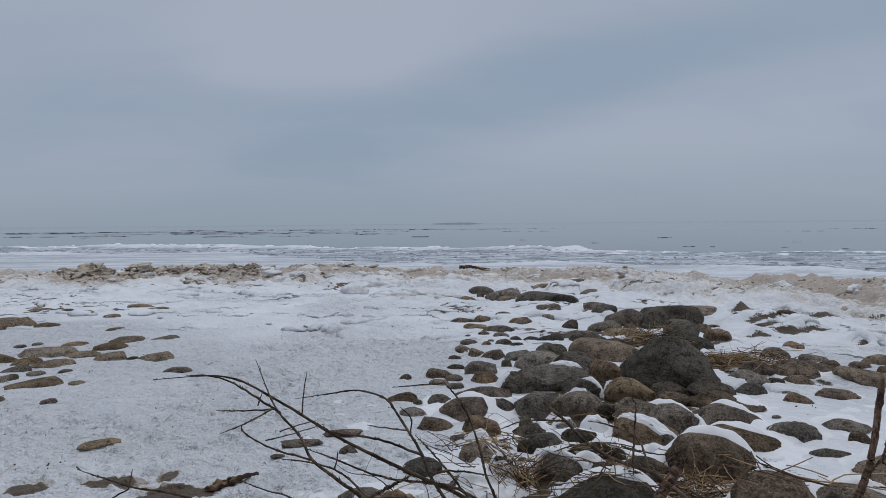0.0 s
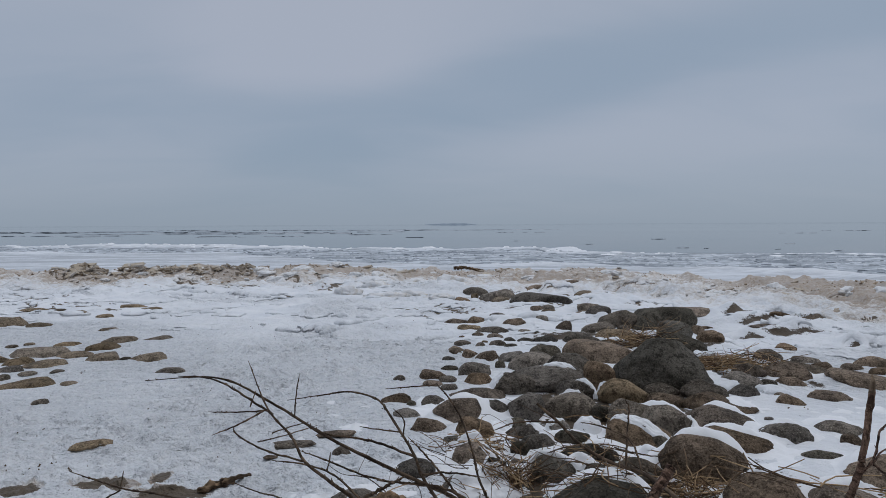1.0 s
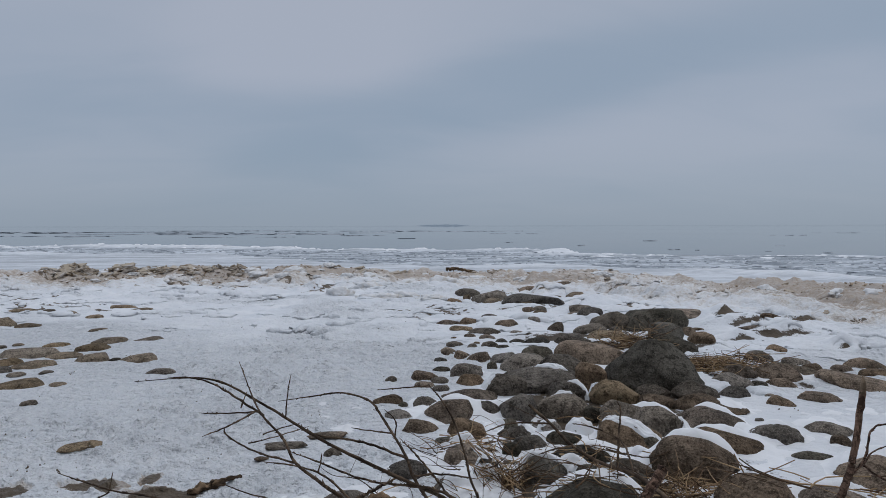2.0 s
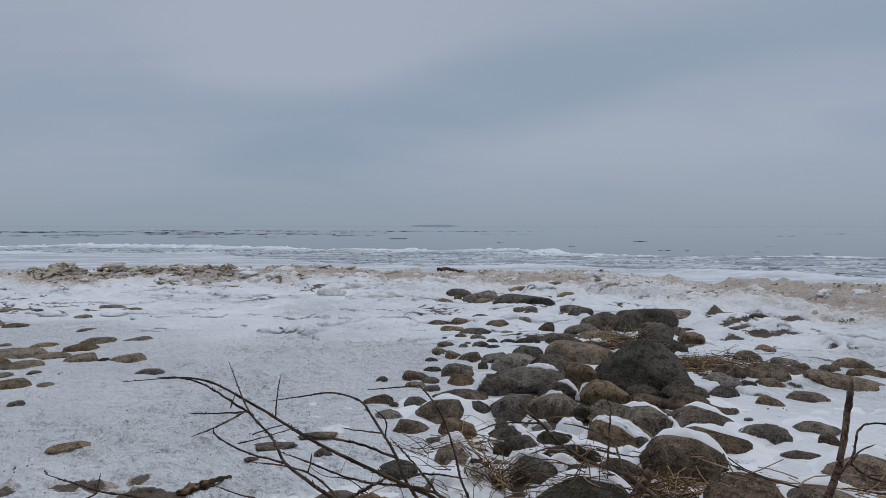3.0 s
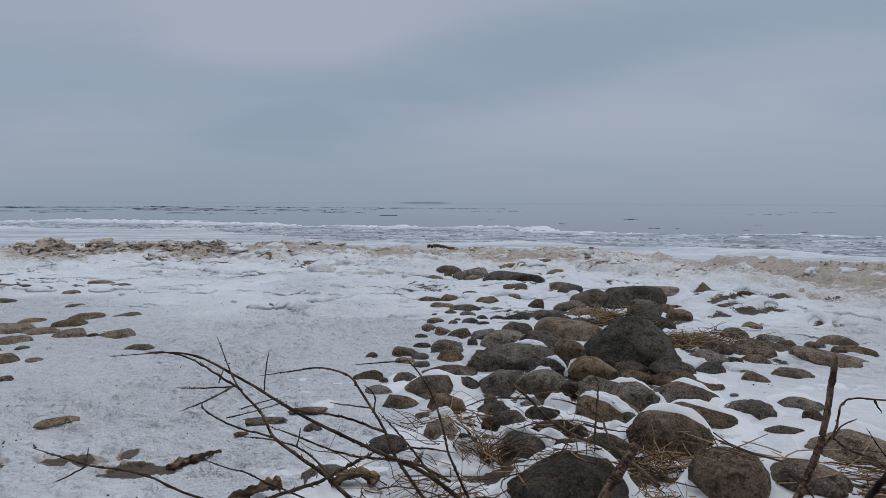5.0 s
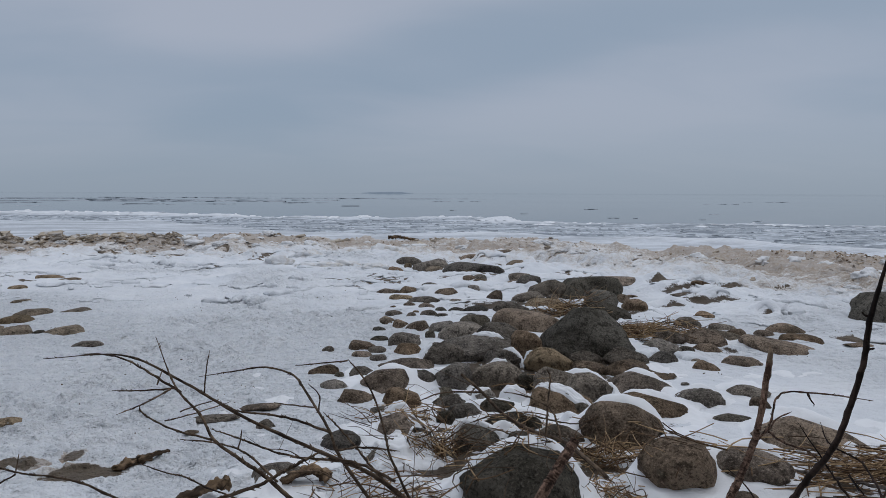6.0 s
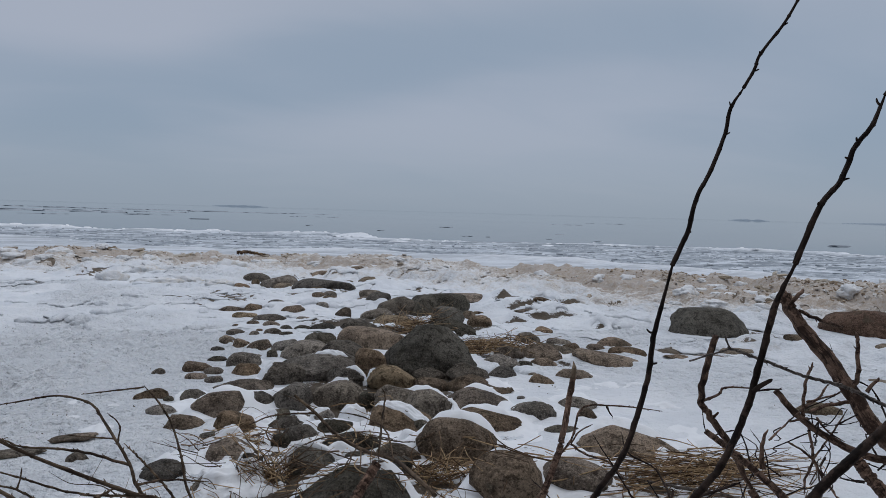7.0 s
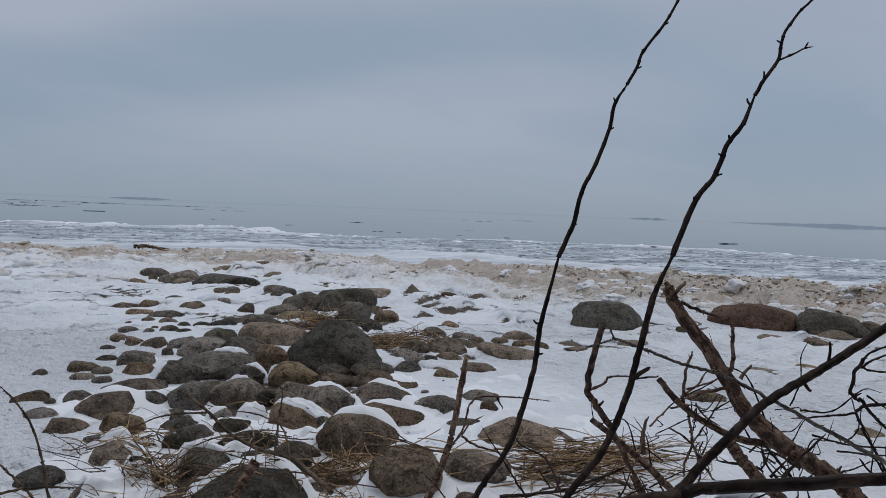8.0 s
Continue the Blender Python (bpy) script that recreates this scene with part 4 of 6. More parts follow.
boulder(2.55, 5.25, 0.119, 0.091, 0.074, -24, 0, 0, 0, 0)
boulder(2.76, 4.99, 0.093, 0.071, 0.064, -27, 1, -0.2, 0, 0)
boulder(3.11, 5.12, 0.143, 0.108, 0.049, -30, 1, 0, 0, 0)
boulder(3.65, 6.45, 0.131, 0.099, 0.054, -28, 0, -0.1, 0, 0)
boulder(3.73, 6.95, 0.104, 0.080, 0.061, -27, 1, 0, 0, 0)
boulder(3.60, 6.10, 0.086, 0.066, 0.044, -29, 1, 0, 0, 0)
boulder(4.15, 6.24, 0.165, 0.125, 0.073, -33, 1, -0.2, 0, 0)
boulder(3.88, 6.13, 0.092, 0.070, 0.044, -31, 1, 0, 0, 0)
boulder(4.06, 5.87, 0.178, 0.135, 0.047, -34, 1, 0, 0, 0)
boulder(3.64, 5.53, 0.296, 0.206, 0.098, -32, 1, -0.5, 1, 1)
boulder(2.33, 4.21, 0.148, 0.104, 0.092, -27, 0, 0, 1, 0)
boulder(2.72, 4.34, 0.128, 0.090, 0.055, -31, 0, 0, 1, 0)
boulder(2.64, 4.08, 0.062, 0.047, 0.054, -31, 1, 0, 0, 0)
boulder(2.37, 3.86, 0.093, 0.052, 0.028, -30, 3, 0, 0, 0)
boulder(4.67, 8.99, 0.120, 0.092, 0.043, -27, 1, 0, 0, 0)
boulder(4.32, 8.56, 0.171, 0.125, 0.030, -26, 1, 0, 0, 0)
boulder(3.88, 9.94, 0.375, 0.263, 0.059, -20, 1, 0, 0, 0)
boulder(1.86, 2.84, 0.054, 0.033, 0.070, -28, 1, 0, 1, 0)
boulder(-0.05, 3.36, 0.105, 0.090, 0.039, 6, 0, 0, 0, 0)
boulder(-0.51, 4.16, 0.119, 0.057, 0.013, 12, 0, -0.1, 0, 0)
boulder(-0.58, 3.95, 0.038, 0.030, 0.007, 14, 1, 0, 0, 0)
boulder(-0.21, 4.03, 0.050, 0.045, 0.041, 8, 0, 0.1, 0, 0)
boulder(-0.28, 4.36, 0.118, 0.060, 0.012, 8, 1, 0, 0, 0)
boulder(4.39, 5.58, 0.114, 0.081, 0.015, -36, 1, 0, 0, 0)
boulder(5.70, 6.79, 0.425, 0.340, 0.285, -39, 3, 0, 2, 0)
boulder(7.94, 6.65, 0.569, 0.455, 0.292, -49, 4, 0, 2, 0)
boulder(8.39, 5.90, 0.416, 0.333, 0.300, -55, 3, -0.1, 2, 0)
boulder(8.94, 5.79, 0.126, 0.101, 0.170, -57, 2, 0, 2, 0)
boulder(5.51, 4.39, 0.151, 0.099, 0.016, -51, 2, -0.3, 1, 0)
boulder(7.12, 5.15, 0.146, 0.122, 0.037, -54, 1, -0.3, 1, 0)
boulder(6.08, 4.47, 0.096, 0.086, 0.018, -53, 2, -0.3, 0, 0)
boulder(7.42, 5.47, 0.125, 0.110, 0.029, -53, 1, -0.2, 0, 0)
boulder(4.26, 3.86, 0.139, 0.125, 0.059, -46, 2, 0.1, 0, 0)
boulder(4.66, 2.96, 0.077, 0.070, 0.034, -57, 2, -0.2, 0, 0)
boulder(6.98, 5.57, 0.170, 0.153, 0.052, -51, 2, 0, 0, 0)
boulder(5.12, 5.61, 0.195, 0.175, 0.055, -41, 2, 0, 0, 0)
boulder(6.54, 6.37, 0.149, 0.134, 0.063, -45, 1, 0, 0, 0)
boulder(8.13, 5.64, 0.213, 0.191, 0.096, -55, 2, 0, 0, 0)

# small stones added in gaps; dark ones stand in for shaded hollows
boulder(0.63, 3.61, 0.048, 0.038, 0.052, -5, 3, 0, 0, 0)
boulder(1.22, 4.36, 0.080, 0.057, 0.071, -12, 1, 0, 1, 0)
boulder(1.04, 4.36, 0.071, 0.051, 0.073, -10, 0, 0.2, 1, 0)
boulder(1.73, 4.24, 0.040, 0.028, 0.035, -20, 0, 0, 1, 0)
boulder(1.57, 4.12, 0.051, 0.037, 0.048, -18, 3, 0, 1, 0)
boulder(1.77, 3.62, 0.081, 0.058, 0.081, -23, 3, 0, 1, 1)
boulder(1.21, 3.85, 0.062, 0.044, 0.062, -14, 3, 0, 1, 0)
boulder(1.10, 3.65, 0.056, 0.040, 0.063, -13, 3, 0, 1, 0)
boulder(0.77, 4.00, 0.059, 0.045, 0.078, -7, 3, 0, 0, 0)
boulder(1.46, 3.90, 0.060, 0.043, 0.047, -17, 1, 0, 1, 0)
boulder(0.80, 4.53, 0.077, 0.059, 0.054, -6, 3, 0, 0, 0)
boulder(1.37, 4.67, 0.055, 0.039, 0.087, -13, 3, 0, 1, 0)
boulder(1.32, 3.55, 0.055, 0.039, 0.052, -17, 3, 0, 1, 0)
boulder(0.52, 4.16, 0.056, 0.044, 0.057, -3, 3, 0, 0, 0)

boulder(2.57, 3.50, 0.277, 0.190, 0.120, -33, 1, -0.1, 1, 0)

# small flat stones scattered on the snow beside the heap
rnd = random.Random(14)
strewn, tries = 0, 0
while strewn < 14 and tries < 3000:
    tries += 1
    y = rnd.uniform(4.0, 8.6)
    x = 1.25 + 0.17 * (y - 3.2) - rnd.uniform(0.55, 1.45) if rnd.random() < 0.8 else 1.25 + 0.17 * (y - 3.2) + rnd.uniform(0.7, 1.5)
    w = 0.025 + 0.06 * rnd.random() ** 1.6
    if all((o.location.x - x) ** 2 + (o.location.y - y) ** 2 > (o.dimensions.x * 0.5 + w + 0.015) ** 2 for o in STONES):
        boulder(x, y, w, w * rnd.uniform(0.6, 0.9), w * rnd.uniform(0.3, 0.45), rnd.uniform(-25, 10), rnd.choice((0, 1, 1, 3)), 0, 0, rnd.choice((0, 1)))
        strewn += 1

# ---------------------------------------------------------------- snow lying on the stones
bpy.context.view_layer.update()
from mathutils.bvhtree import BVHTree


def surface_tree():
    verts, faces = [], []
    for ob in STONES:
        if ob.location.y > 9 or abs(ob.location.x - 1.5) > 3:
            continue
        base = len(verts)
        m = ob.matrix_basis
        verts += [m @ v.co for v in ob.data.vertices]
        faces += [[base + i for i in p.vertices] for p in ob.data.polygons]
    return BVHTree.FromPolygons(verts, faces)


TREE = surface_tree()


def top_at(x, y):
    z = float(terrain(np.float64(x), np.float64(y))[0])
    hit = TREE.ray_cast(Vector((x, y, 3)), Vector((0, 0, -1)))
    return max(z, hit[0].z) if hit[0] is not None else z


def soften(h, rows, cols):
    """A height field averaged over a window, twice, for a smooth swell."""
    for _ in range(2):
        for axis, n in ((0, rows), (1, cols)):
            pad = np.pad(h, [(n, n) if k == axis else (0, 0) for k in (0, 1)], mode="edge")
            total = np.cumsum(pad, axis)
            total = np.concatenate((np.zeros_like(np.take(total, [0], axis)), total), axis)
            w = 2 * n + 1
            m = h.shape[axis]
            h = (np.take(total, range(w, w + m), axis) - np.take(total, range(m), axis)) / w
    return h


def snow_drift():
    """Snow blown in between the stones, banked up behind them, with the stones standing out of it."""
    cell = 0.013
    xs, ys = np.arange(-0.75, 3.75, cell), np.arange(2.45, 8.9, cell * 1.25)
    x, y = np.meshgrid(xs, ys)
    base = terrain(x, y)[0]
    rock = base.copy()
    for r in range(len(ys)):
        for c in range(len(xs)):
            hit = TREE.ray_cast(Vector((xs[c], ys[r], 3)), Vector((0, 0, -1)))
            if hit[0] is not None and hit[0].z > rock[r, c]:
                rock[r, c] = hit[0].z
    over = np.minimum(rock - base, 0.16)
    bank = soften(over, 4, 6)
    # the wind came over the lake: it left tails on the landward and right-hand sides
    lee = np.roll(np.roll(bank, 7, 0), 3, 1)
    full = step(5.4, 4.6, y + 0.25 * fbm(x, y, 0.8, 3, 52)) + 0.72 * step(4.5, 5.3, y) * step(0.55, 0.95, np.abs(x - 1.55 - 0.17 * (y - 4.5)))
    full = np.clip(full, 0.30, 1.0)
    thick = 0.050 + 1.18 * lee + 0.030 * fbm(x, y, 0.30, 3, 53) + 0.012 * fbm(x, y, 0.07, 2, 54)
    thick = thick * full - 0.035 * (1 - full) - 0.02
    side = np.minimum(np.minimum(x + 0.75, 3.75 - x), np.minimum(y - 2.45, 8.9 - y))
    thick = thick - 0.06 * step(0.35, 0.0, side) - 0.040 * step(0.035, 0.004, bank)
    core = step(0.60, 0.35, np.abs(x - 1.60 - 0.17 * (y - 4.5))) * step(4.05, 4.4, y)
    thick = thick - 0.020 * core
    # thinned before the stones' feet so dark ground stands in for contact shade
    thick = thick - 0.26 * np.roll(bank, -5, 0) * step(3.1, 3.5, y)
    for cx, cy, rx, ry, d in BARE_GAPS:
        thick = thick - bump_at(x, y, cx, cy, rx, ry, d)
    top = base + thick
    keep = (thick > 0.002) & (top > rock - 0.30)
    cells = keep[:-1, :-1] | keep[1:, :-1] | keep[1:, 1:] | keep[:-1, 1:]
    idx = np.arange(x.size).reshape(x.shape)
    quads = np.stack((idx[:-1, :-1], idx[:-1, 1:], idx[1:, 1:], idx[1:, :-1]), -1)[cells]
    used = np.unique(quads)
    remap = np.zeros(x.size, dtype=np.int64)
    remap[used] = np.arange(len(used))
    ob = mesh_object("snow_drift", np.stack((x, y, top), -1).reshape(-1, 3)[used].tolist(), remap[quads].tolist(), SNOW)
    return tagged(ob, "white snow drifted between the dark stones", "snow drift", kind="stuff")


# hollows with litter between the stones that the snow has not filled
BARE_GAPS = ((1.12, 3.72, 0.20, 0.20, 0.02), (1.38, 4.75, 0.20, 0.12, 0.08), (0.66, 3.52, 0.12, 0.10, 0.10), (1.46, 3.42, 0.14, 0.10, 0.10), (1.10, 3.90, 0.20, 0.06, 0.06))
snow_drift()


def snow_patch(x, y, rx, ry, rz, thick, seed):
    """Snow draped over the stones and gaps round a place, with a ragged edge."""
    n = 34
    c, s = math.cos(radians(rz)), math.sin(radians(rz))
    h = np.zeros((n + 1, n + 1))
    px, py = np.zeros_like(h), np.zeros_like(h)
    for i in range(n + 1):
        for j in range(n + 1):
            u, v = 2.3 * i / n - 1.15, 2.3 * j / n - 1.15
            px[i, j], py[i, j] = x + c * u * rx - s * v * ry, y + s * u * rx + c * v * ry
    ground_z = terrain(px, py)[0]
    for i in range(n + 1):
        for j in range(n + 1):
            hit = TREE.ray_cast(Vector((px[i, j], py[i, j], 3)), Vector((0, 0, -1)))
            h[i, j] = max(ground_z[i, j], hit[0].z) if hit[0] is not None else ground_z[i, j]
    soft = h.copy()
    for _ in range(3):
        pad = np.pad(soft, 1, mode="edge")
        soft = np.maximum(h, (pad[:-2, 1:-1] + pad[2:, 1:-1] + pad[1:-1, :-2] + pad[1:-1, 2:]) / 4)
    verts, faces = [], []
    for i in range(n + 1):
        for j in range(n + 1):
            u, v = 2.3 * i / n - 1.15, 2.3 * j / n - 1.15
            r = math.hypot(u, v) + 0.30 * noise.noise((u * 2.6 + seed, v * 2.6, seed)) + 0.14 * noise.noise((u * 7 + seed, v * 7, seed))
            t = 1 - r ** 4 if r < 1 else -(r - 1) * 9
            lift = thick * max(min(t, 1), -1.2) * (0.8 + 0.5 * noise.noise((u * 4, v * 4, seed * 3)))
            verts.append((px[i, j], py[i, j], soft[i, j] * (t > 0) + h[i, j] * (t <= 0) + lift))
    for i in range(n):
        for j in range(n):
            q = (i * (n + 1) + j, (i + 1) * (n + 1) + j, (i + 1) * (n + 1) + j + 1, i * (n + 1) + j + 1)
            faces.append(q)
    ob = mesh_object("snow_patch", verts, faces, SNOW)
    return tagged(ob, "patch of white snow lying over the dark stones", "snow patch", "snow on the heap")


for k, row in enumerate(((1.27, 5.64, 0.13, 0.04, -25, 0.02), (1.44, 5.25, 0.11, 0.05, -30, 0.03), (1.18, 4.93, 0.19, 0.05, -15, 0.03), (0.68, 4.48, 0.10, 0.10, -20, 0.035),
                         (1.21, 4.38, 0.12, 0.09, -30, 0.028), (1.50, 4.19, 0.18, 0.05, -20, 0.03), (1.33, 3.92, 0.20, 0.09, -25, 0.035), (0.97, 4.40, 0.12, 0.08, 10, 0.022),
                         (0.87, 3.75, 0.30, 0.07, -12, 0.04), (0.52, 4.15, 0.15, 0.05, 0, 0.03), (0.49, 3.70, 0.11, 0.09, 10, 0.04), (1.08, 3.44, 0.26, 0.045, -12, 0.03),
                         (0.55, 3.50, 0.18, 0.13, 0, 0.04), (1.55, 3.42, 0.12, 0.09, -20, 0.035), (0.88, 5.08, 0.09, 0.06, -10, 0.03), (2.00, 4.30, 0.20, 0.04, -20, 0.025), (0.75, 5.42, 0.07, 0.06, 0, 0.03))):
    snow_patch(*row, k * 3.7 + 1)


# ---------------------------------------------------------------- dry reeds
def reeds(x, y, rx, ry, count, length, lean, seed, lift=0.02, turn=None, label="tangle of dry broken reeds lying on the stones"):
    """Broken reed stalks, lying or leaning; lean 0 lies flat, 1 stands."""
    rnd = random.Random(seed)
    verts, faces = [], []
    for _ in range(count):
        u, v = rnd.gauss(0, 0.5), rnd.gauss(0, 0.5)
        cx, cy = x + u * rx, y + v * ry
        ang = rnd.uniform(0, math.tau) if turn is None else radians(turn) + rnd.gauss(0, 0.65)
        ln = length * rnd.uniform(0.35, 1.15)
        tilt = abs(rnd.gauss(lean, 0.16)) * 1.3
        d = Vector((math.cos(ang) * math.cos(tilt), math.sin(ang) * math.cos(tilt), math.sin(tilt)))
        side = Vector((-math.sin(ang), math.cos(ang), 0))
        r = rnd.uniform(0.0018, 0.0046)
        bend, sag = rnd.gauss(0, 0.16) * ln, rnd.uniform(0, 0.10) * ln
        kink = rnd.choice((0, 0, 0.25, -0.3)) * ln
        z0 = top_at(cx, cy) + rnd.uniform(0.0, lift)
        up = Vector((0, 0, 1))
        base = len(verts)
        for k in range(5):
            t = k / 4
            p = Vector((cx, cy, z0)) + d * (ln * (t - (0.15 if lean > 0.3 else 0.5))) + side * (bend * 4 * t * (1 - t)) - up * (sag * t * t) + side * (kink * max(0, t - 0.5))
            w = r * (1.0 - 0.45 * t)
            verts += [p + side * w, p + up * w, p - side * w, p - up * w]
        for k in range(4):
            for q in range(4):
                a, b2 = base + 4 * k + q, base + 4 * k + (q + 1) % 4
                faces.append((a, b2, b2 + 4, a + 4))
        faces += [(base + 3, base + 2, base + 1, base), (base + 16, base + 17, base + 18, base + 19)]
    ob = mesh_object("reed_litter", verts, faces, STRAW)
    return tagged(ob, label, "reeds", kind="stuff")


reeds(2.36, 7.20, 0.24, 0.20, 200, 0.28, 0.35, 11, 0.14, label="bundle of dry brown reeds caught between boulders")
reeds(2.74, 6.02, 0.36, 0.22, 420, 0.34, 0.10, 12, 0.12, label="mat of dry brown reeds beside the tall boulder")
reeds(0.68, 3.56, 0.13, 0.10, 110, 0.22, 0.50, 13, 0.05, label="tuft of pale dry reeds standing between the stones")
reeds(1.46, 3.42, 0.16, 0.12, 60, 0.22, 0.40, 14, 0.05)
reeds(2.66, 3.06, 0.56, 0.20, 270, 0.55, 0.03, 15, 0.06, turn=-28, label="mat of combed brown reeds beside a sunk boulder")
reeds(2.30, 2.66, 0.45, 0.14, 70, 0.45, 0.05, 16, 0.05, turn=-20)
reeds(0.56, 4.12, 0.22, 0.16, 26, 0.34, 0.12, 17, 0.08, label="a few pale reeds fallen over the stones")
reeds(0.42, 2.98, 0.40, 0.18, 30, 0.30, 0.10, 18, 0.05, turn=-12)
reeds(1.36, 4.42, 0.18, 0.10, 40, 0.22, 0.08, 19, 0.02)
reeds(1.70, 3.20, 0.30, 0.18, 24, 0.42, 0.10, 20, 0.08)
reeds(0.95, 3.05, 0.30, 0.2, 36, 0.28, 0.25, 21, 0.06)
reeds(0.55, 3.02, 0.34, 0.16, 90, 0.28, 0.10, 26, 0.03)
reeds(1.38, 3.05, 0.20, 0.18, 80, 0.26, 0.12, 27, 0.03)
reeds(1.55, 3.42, 0.24, 0.12, 110, 0.24, 0.30, 22, 0.04)
reeds(1.16, 3.80, 0.26, 0.16, 90, 0.22, 0.10, 23, 0.03)
reeds(0.60, 4.02, 0.16, 0.10, 60, 0.20, 0.30, 24, 0.03, label="tuft of pale dry reeds standing between the stones")
reeds(0.40, 3.30, 0.30, 0.16, 30, 0.26, 0.12, 25, 0.03)


# ---------------------------------------------------------------- the ice ridge
def ice_block(x, y, z, a, b, c, rx, ry, rz, seed, label, group):
    bm = bmesh.new()
    bmesh.ops.create_cube(bm, size=2)
    bmesh.ops.subdivide_edges(bm, edges=bm.edges[:], cuts=3, use_grid_fill=True)
    for v in bm.verts:
        p = v.co
        k = (abs(p.x) ** 9 + abs(p.y) ** 9 + abs(p.z) ** 9) ** (1 / 9)
        p = p / k
        p = p * (1 + 0.28 * noise.fractal(p * 1.3 + Vector((seed * 3.3, seed, 0)), 0.8, 2.0, 3))
        v.co = (p.x * a, p.y * b, p.z * c)
    me = bpy.data.meshes.new("ice_block")
    bm.to_mesh(me)
    bm.free()
    me.materials.append(SLAB)
    me.polygons.foreach_set("use_smooth", [False] * len(me.polygons))
    ob = new("ice_block", me)
    ob.matrix_basis = pose(x, y, z, rx, ry, rz)
    return tagged(ob, label, "ice block", group)


def slab_field(count, x0, x1, s0, s1, size, rise, seed, label, group):
    """Slabs strewn along the ridge between two distances from its foot."""
    rnd = random.Random(seed)
    made = 0
    while made < count:
        x = rnd.uniform(x0, x1)
        y = rnd.uniform(5, 20)
        s = float(shore(np.float64(x), np.float64(y)))
        if not s1 < s < s0:
            continue
        made += 1
        z = float(terrain(np.float64(x), np.float64(y))[0])
        a = size * rnd.uniform(0.45, 1.25)
        c = a * rnd.uniform(0.12, 0.34)
        ice_block(x, y, z + c * 0.3 + rise * rnd.random(), a, a * rnd.uniform(0.5, 0.9), c, rnd.gauss(0, 14), rnd.gauss(0, 14), rnd.uniform(0, 180), seed + made, label, group)


slab_field(230, -9.2, -4.2, 0.0, -1.4, 0.115, 0.075, 100, "sand-brown ice slab in a jumbled pile", "slabs of the brown pile")
slab_field(18, -2.6, 3.2, -0.2, -1.5, 0.15, 0.01, 300, "dirty rounded ice block on the shore ridge", "blocks of the ridge")
slab_field(18, 3.2, 9.0, 0.0, -1.6, 0.12, 0.0, 400, "dirty rounded ice block on the shore ridge", "blocks of the ridge")
slab_field(40, 9.0, 14.5, -0.2, -1.8, 0.09, 0.02, 500, "sand-brown ice slab in a jumbled pile", "slabs of the brown pile")
slab_field(12, -9, 7, 3.0, 0.8, 0.09, -0.02, 600, "lump of greyish ice frozen into the crust", "lumps in the crust")


def hummock(x, y, a, b, c, rz, seed):
    bm = bmesh.new()
    bmesh.ops.create_icosphere(bm, subdivisions=4, radius=1)
    off = Vector((seed * 1.7, seed * 0.9, -seed))
    for v in bm.verts:
        p = v.co
        q = p * (1 + 0.40 * noise.fractal(p * 1.5 + off, 0.8, 2.1, 4) + 0.16 * abs(noise.noise(p * 4 + off)) + 0.07 * noise.noise(p * 9 + off))
        v.co = (q.x * a, q.y * b, q.z * c)
    ob = part("ice_hummock", bm, DIRTYSNOW)
    ob.matrix_basis = pose(x, y, float(terrain(np.float64(x), np.float64(y))[0]) - c * 0.25, 0, 0, rz)
    return tagged(ob, "rounded hummock of dirty white snow and ice", "ice hummock", "hummocks of the ridge")


for k, row in enumerate(((-1.26, 12.45, 0.26, 0.18, 0.15, 0), (-0.55, 12.0, 0.36, 0.2, 0.10, 10), (-0.1, 12.3, 0.28, 0.2, 0.12, -10), (0.35, 11.7, 0.22, 0.16, 0.08, 0), (-0.2, 15.2, 0.42, 0.3, 0.24, 0),
                         (0.55, 15.4, 0.40, 0.3, 0.22, 15), (-0.9, 14.2, 0.35, 0.25, 0.16, 0), (9.3, 9.6, 0.22, 0.16, 0.16, 0), (9.0, 9.9, 0.18, 0.14, 0.12, 0), (10.1, 8.9, 0.2, 0.15, 0.12, 0), (11.6, 6.9, 0.22, 0.16, 0.12, 0))):
    hummock(*row, 700 + k)
rnd = random.Random(31)
count = 0
while count < 150:
    x, y = rnd.uniform(-9, 11), rnd.uniform(5, 19)
    s = float(shore(np.float64(x), np.float64(y)))
    if not -1.2 < s < 4.2 or rnd.random() > math.exp(-((s - 0.6) / 2.0) ** 2) or min((o.location.x - x) ** 2 + (o.location.y - y) ** 2 for o in STONES) < 0.45 or 2.5 < x < 8.5 and rnd.random() < 0.6:
        continue
    a = 0.07 + 0.22 * rnd.random() ** 2.2
    hummock(x, y, a, a * rnd.uniform(0.5, 0.8), a * rnd.uniform(0.28, 0.48), rnd.gauss(0, 30), 40 + count)
    count += 1


count = 0
while count < 46:
    x, y = rnd.uniform(7.6, 13), rnd.uniform(5.2, 11.5)
    s = float(shore(np.float64(x), np.float64(y)))
    if not -2.0 < s < 0.9:
        continue
    a = 0.05 + 0.12 * rnd.random() ** 2
    hummock(x, y, a, a * rnd.uniform(0.6, 0.9), a * rnd.uniform(0.4, 0.7), rnd.gauss(0, 40), 240 + count)
    count += 1


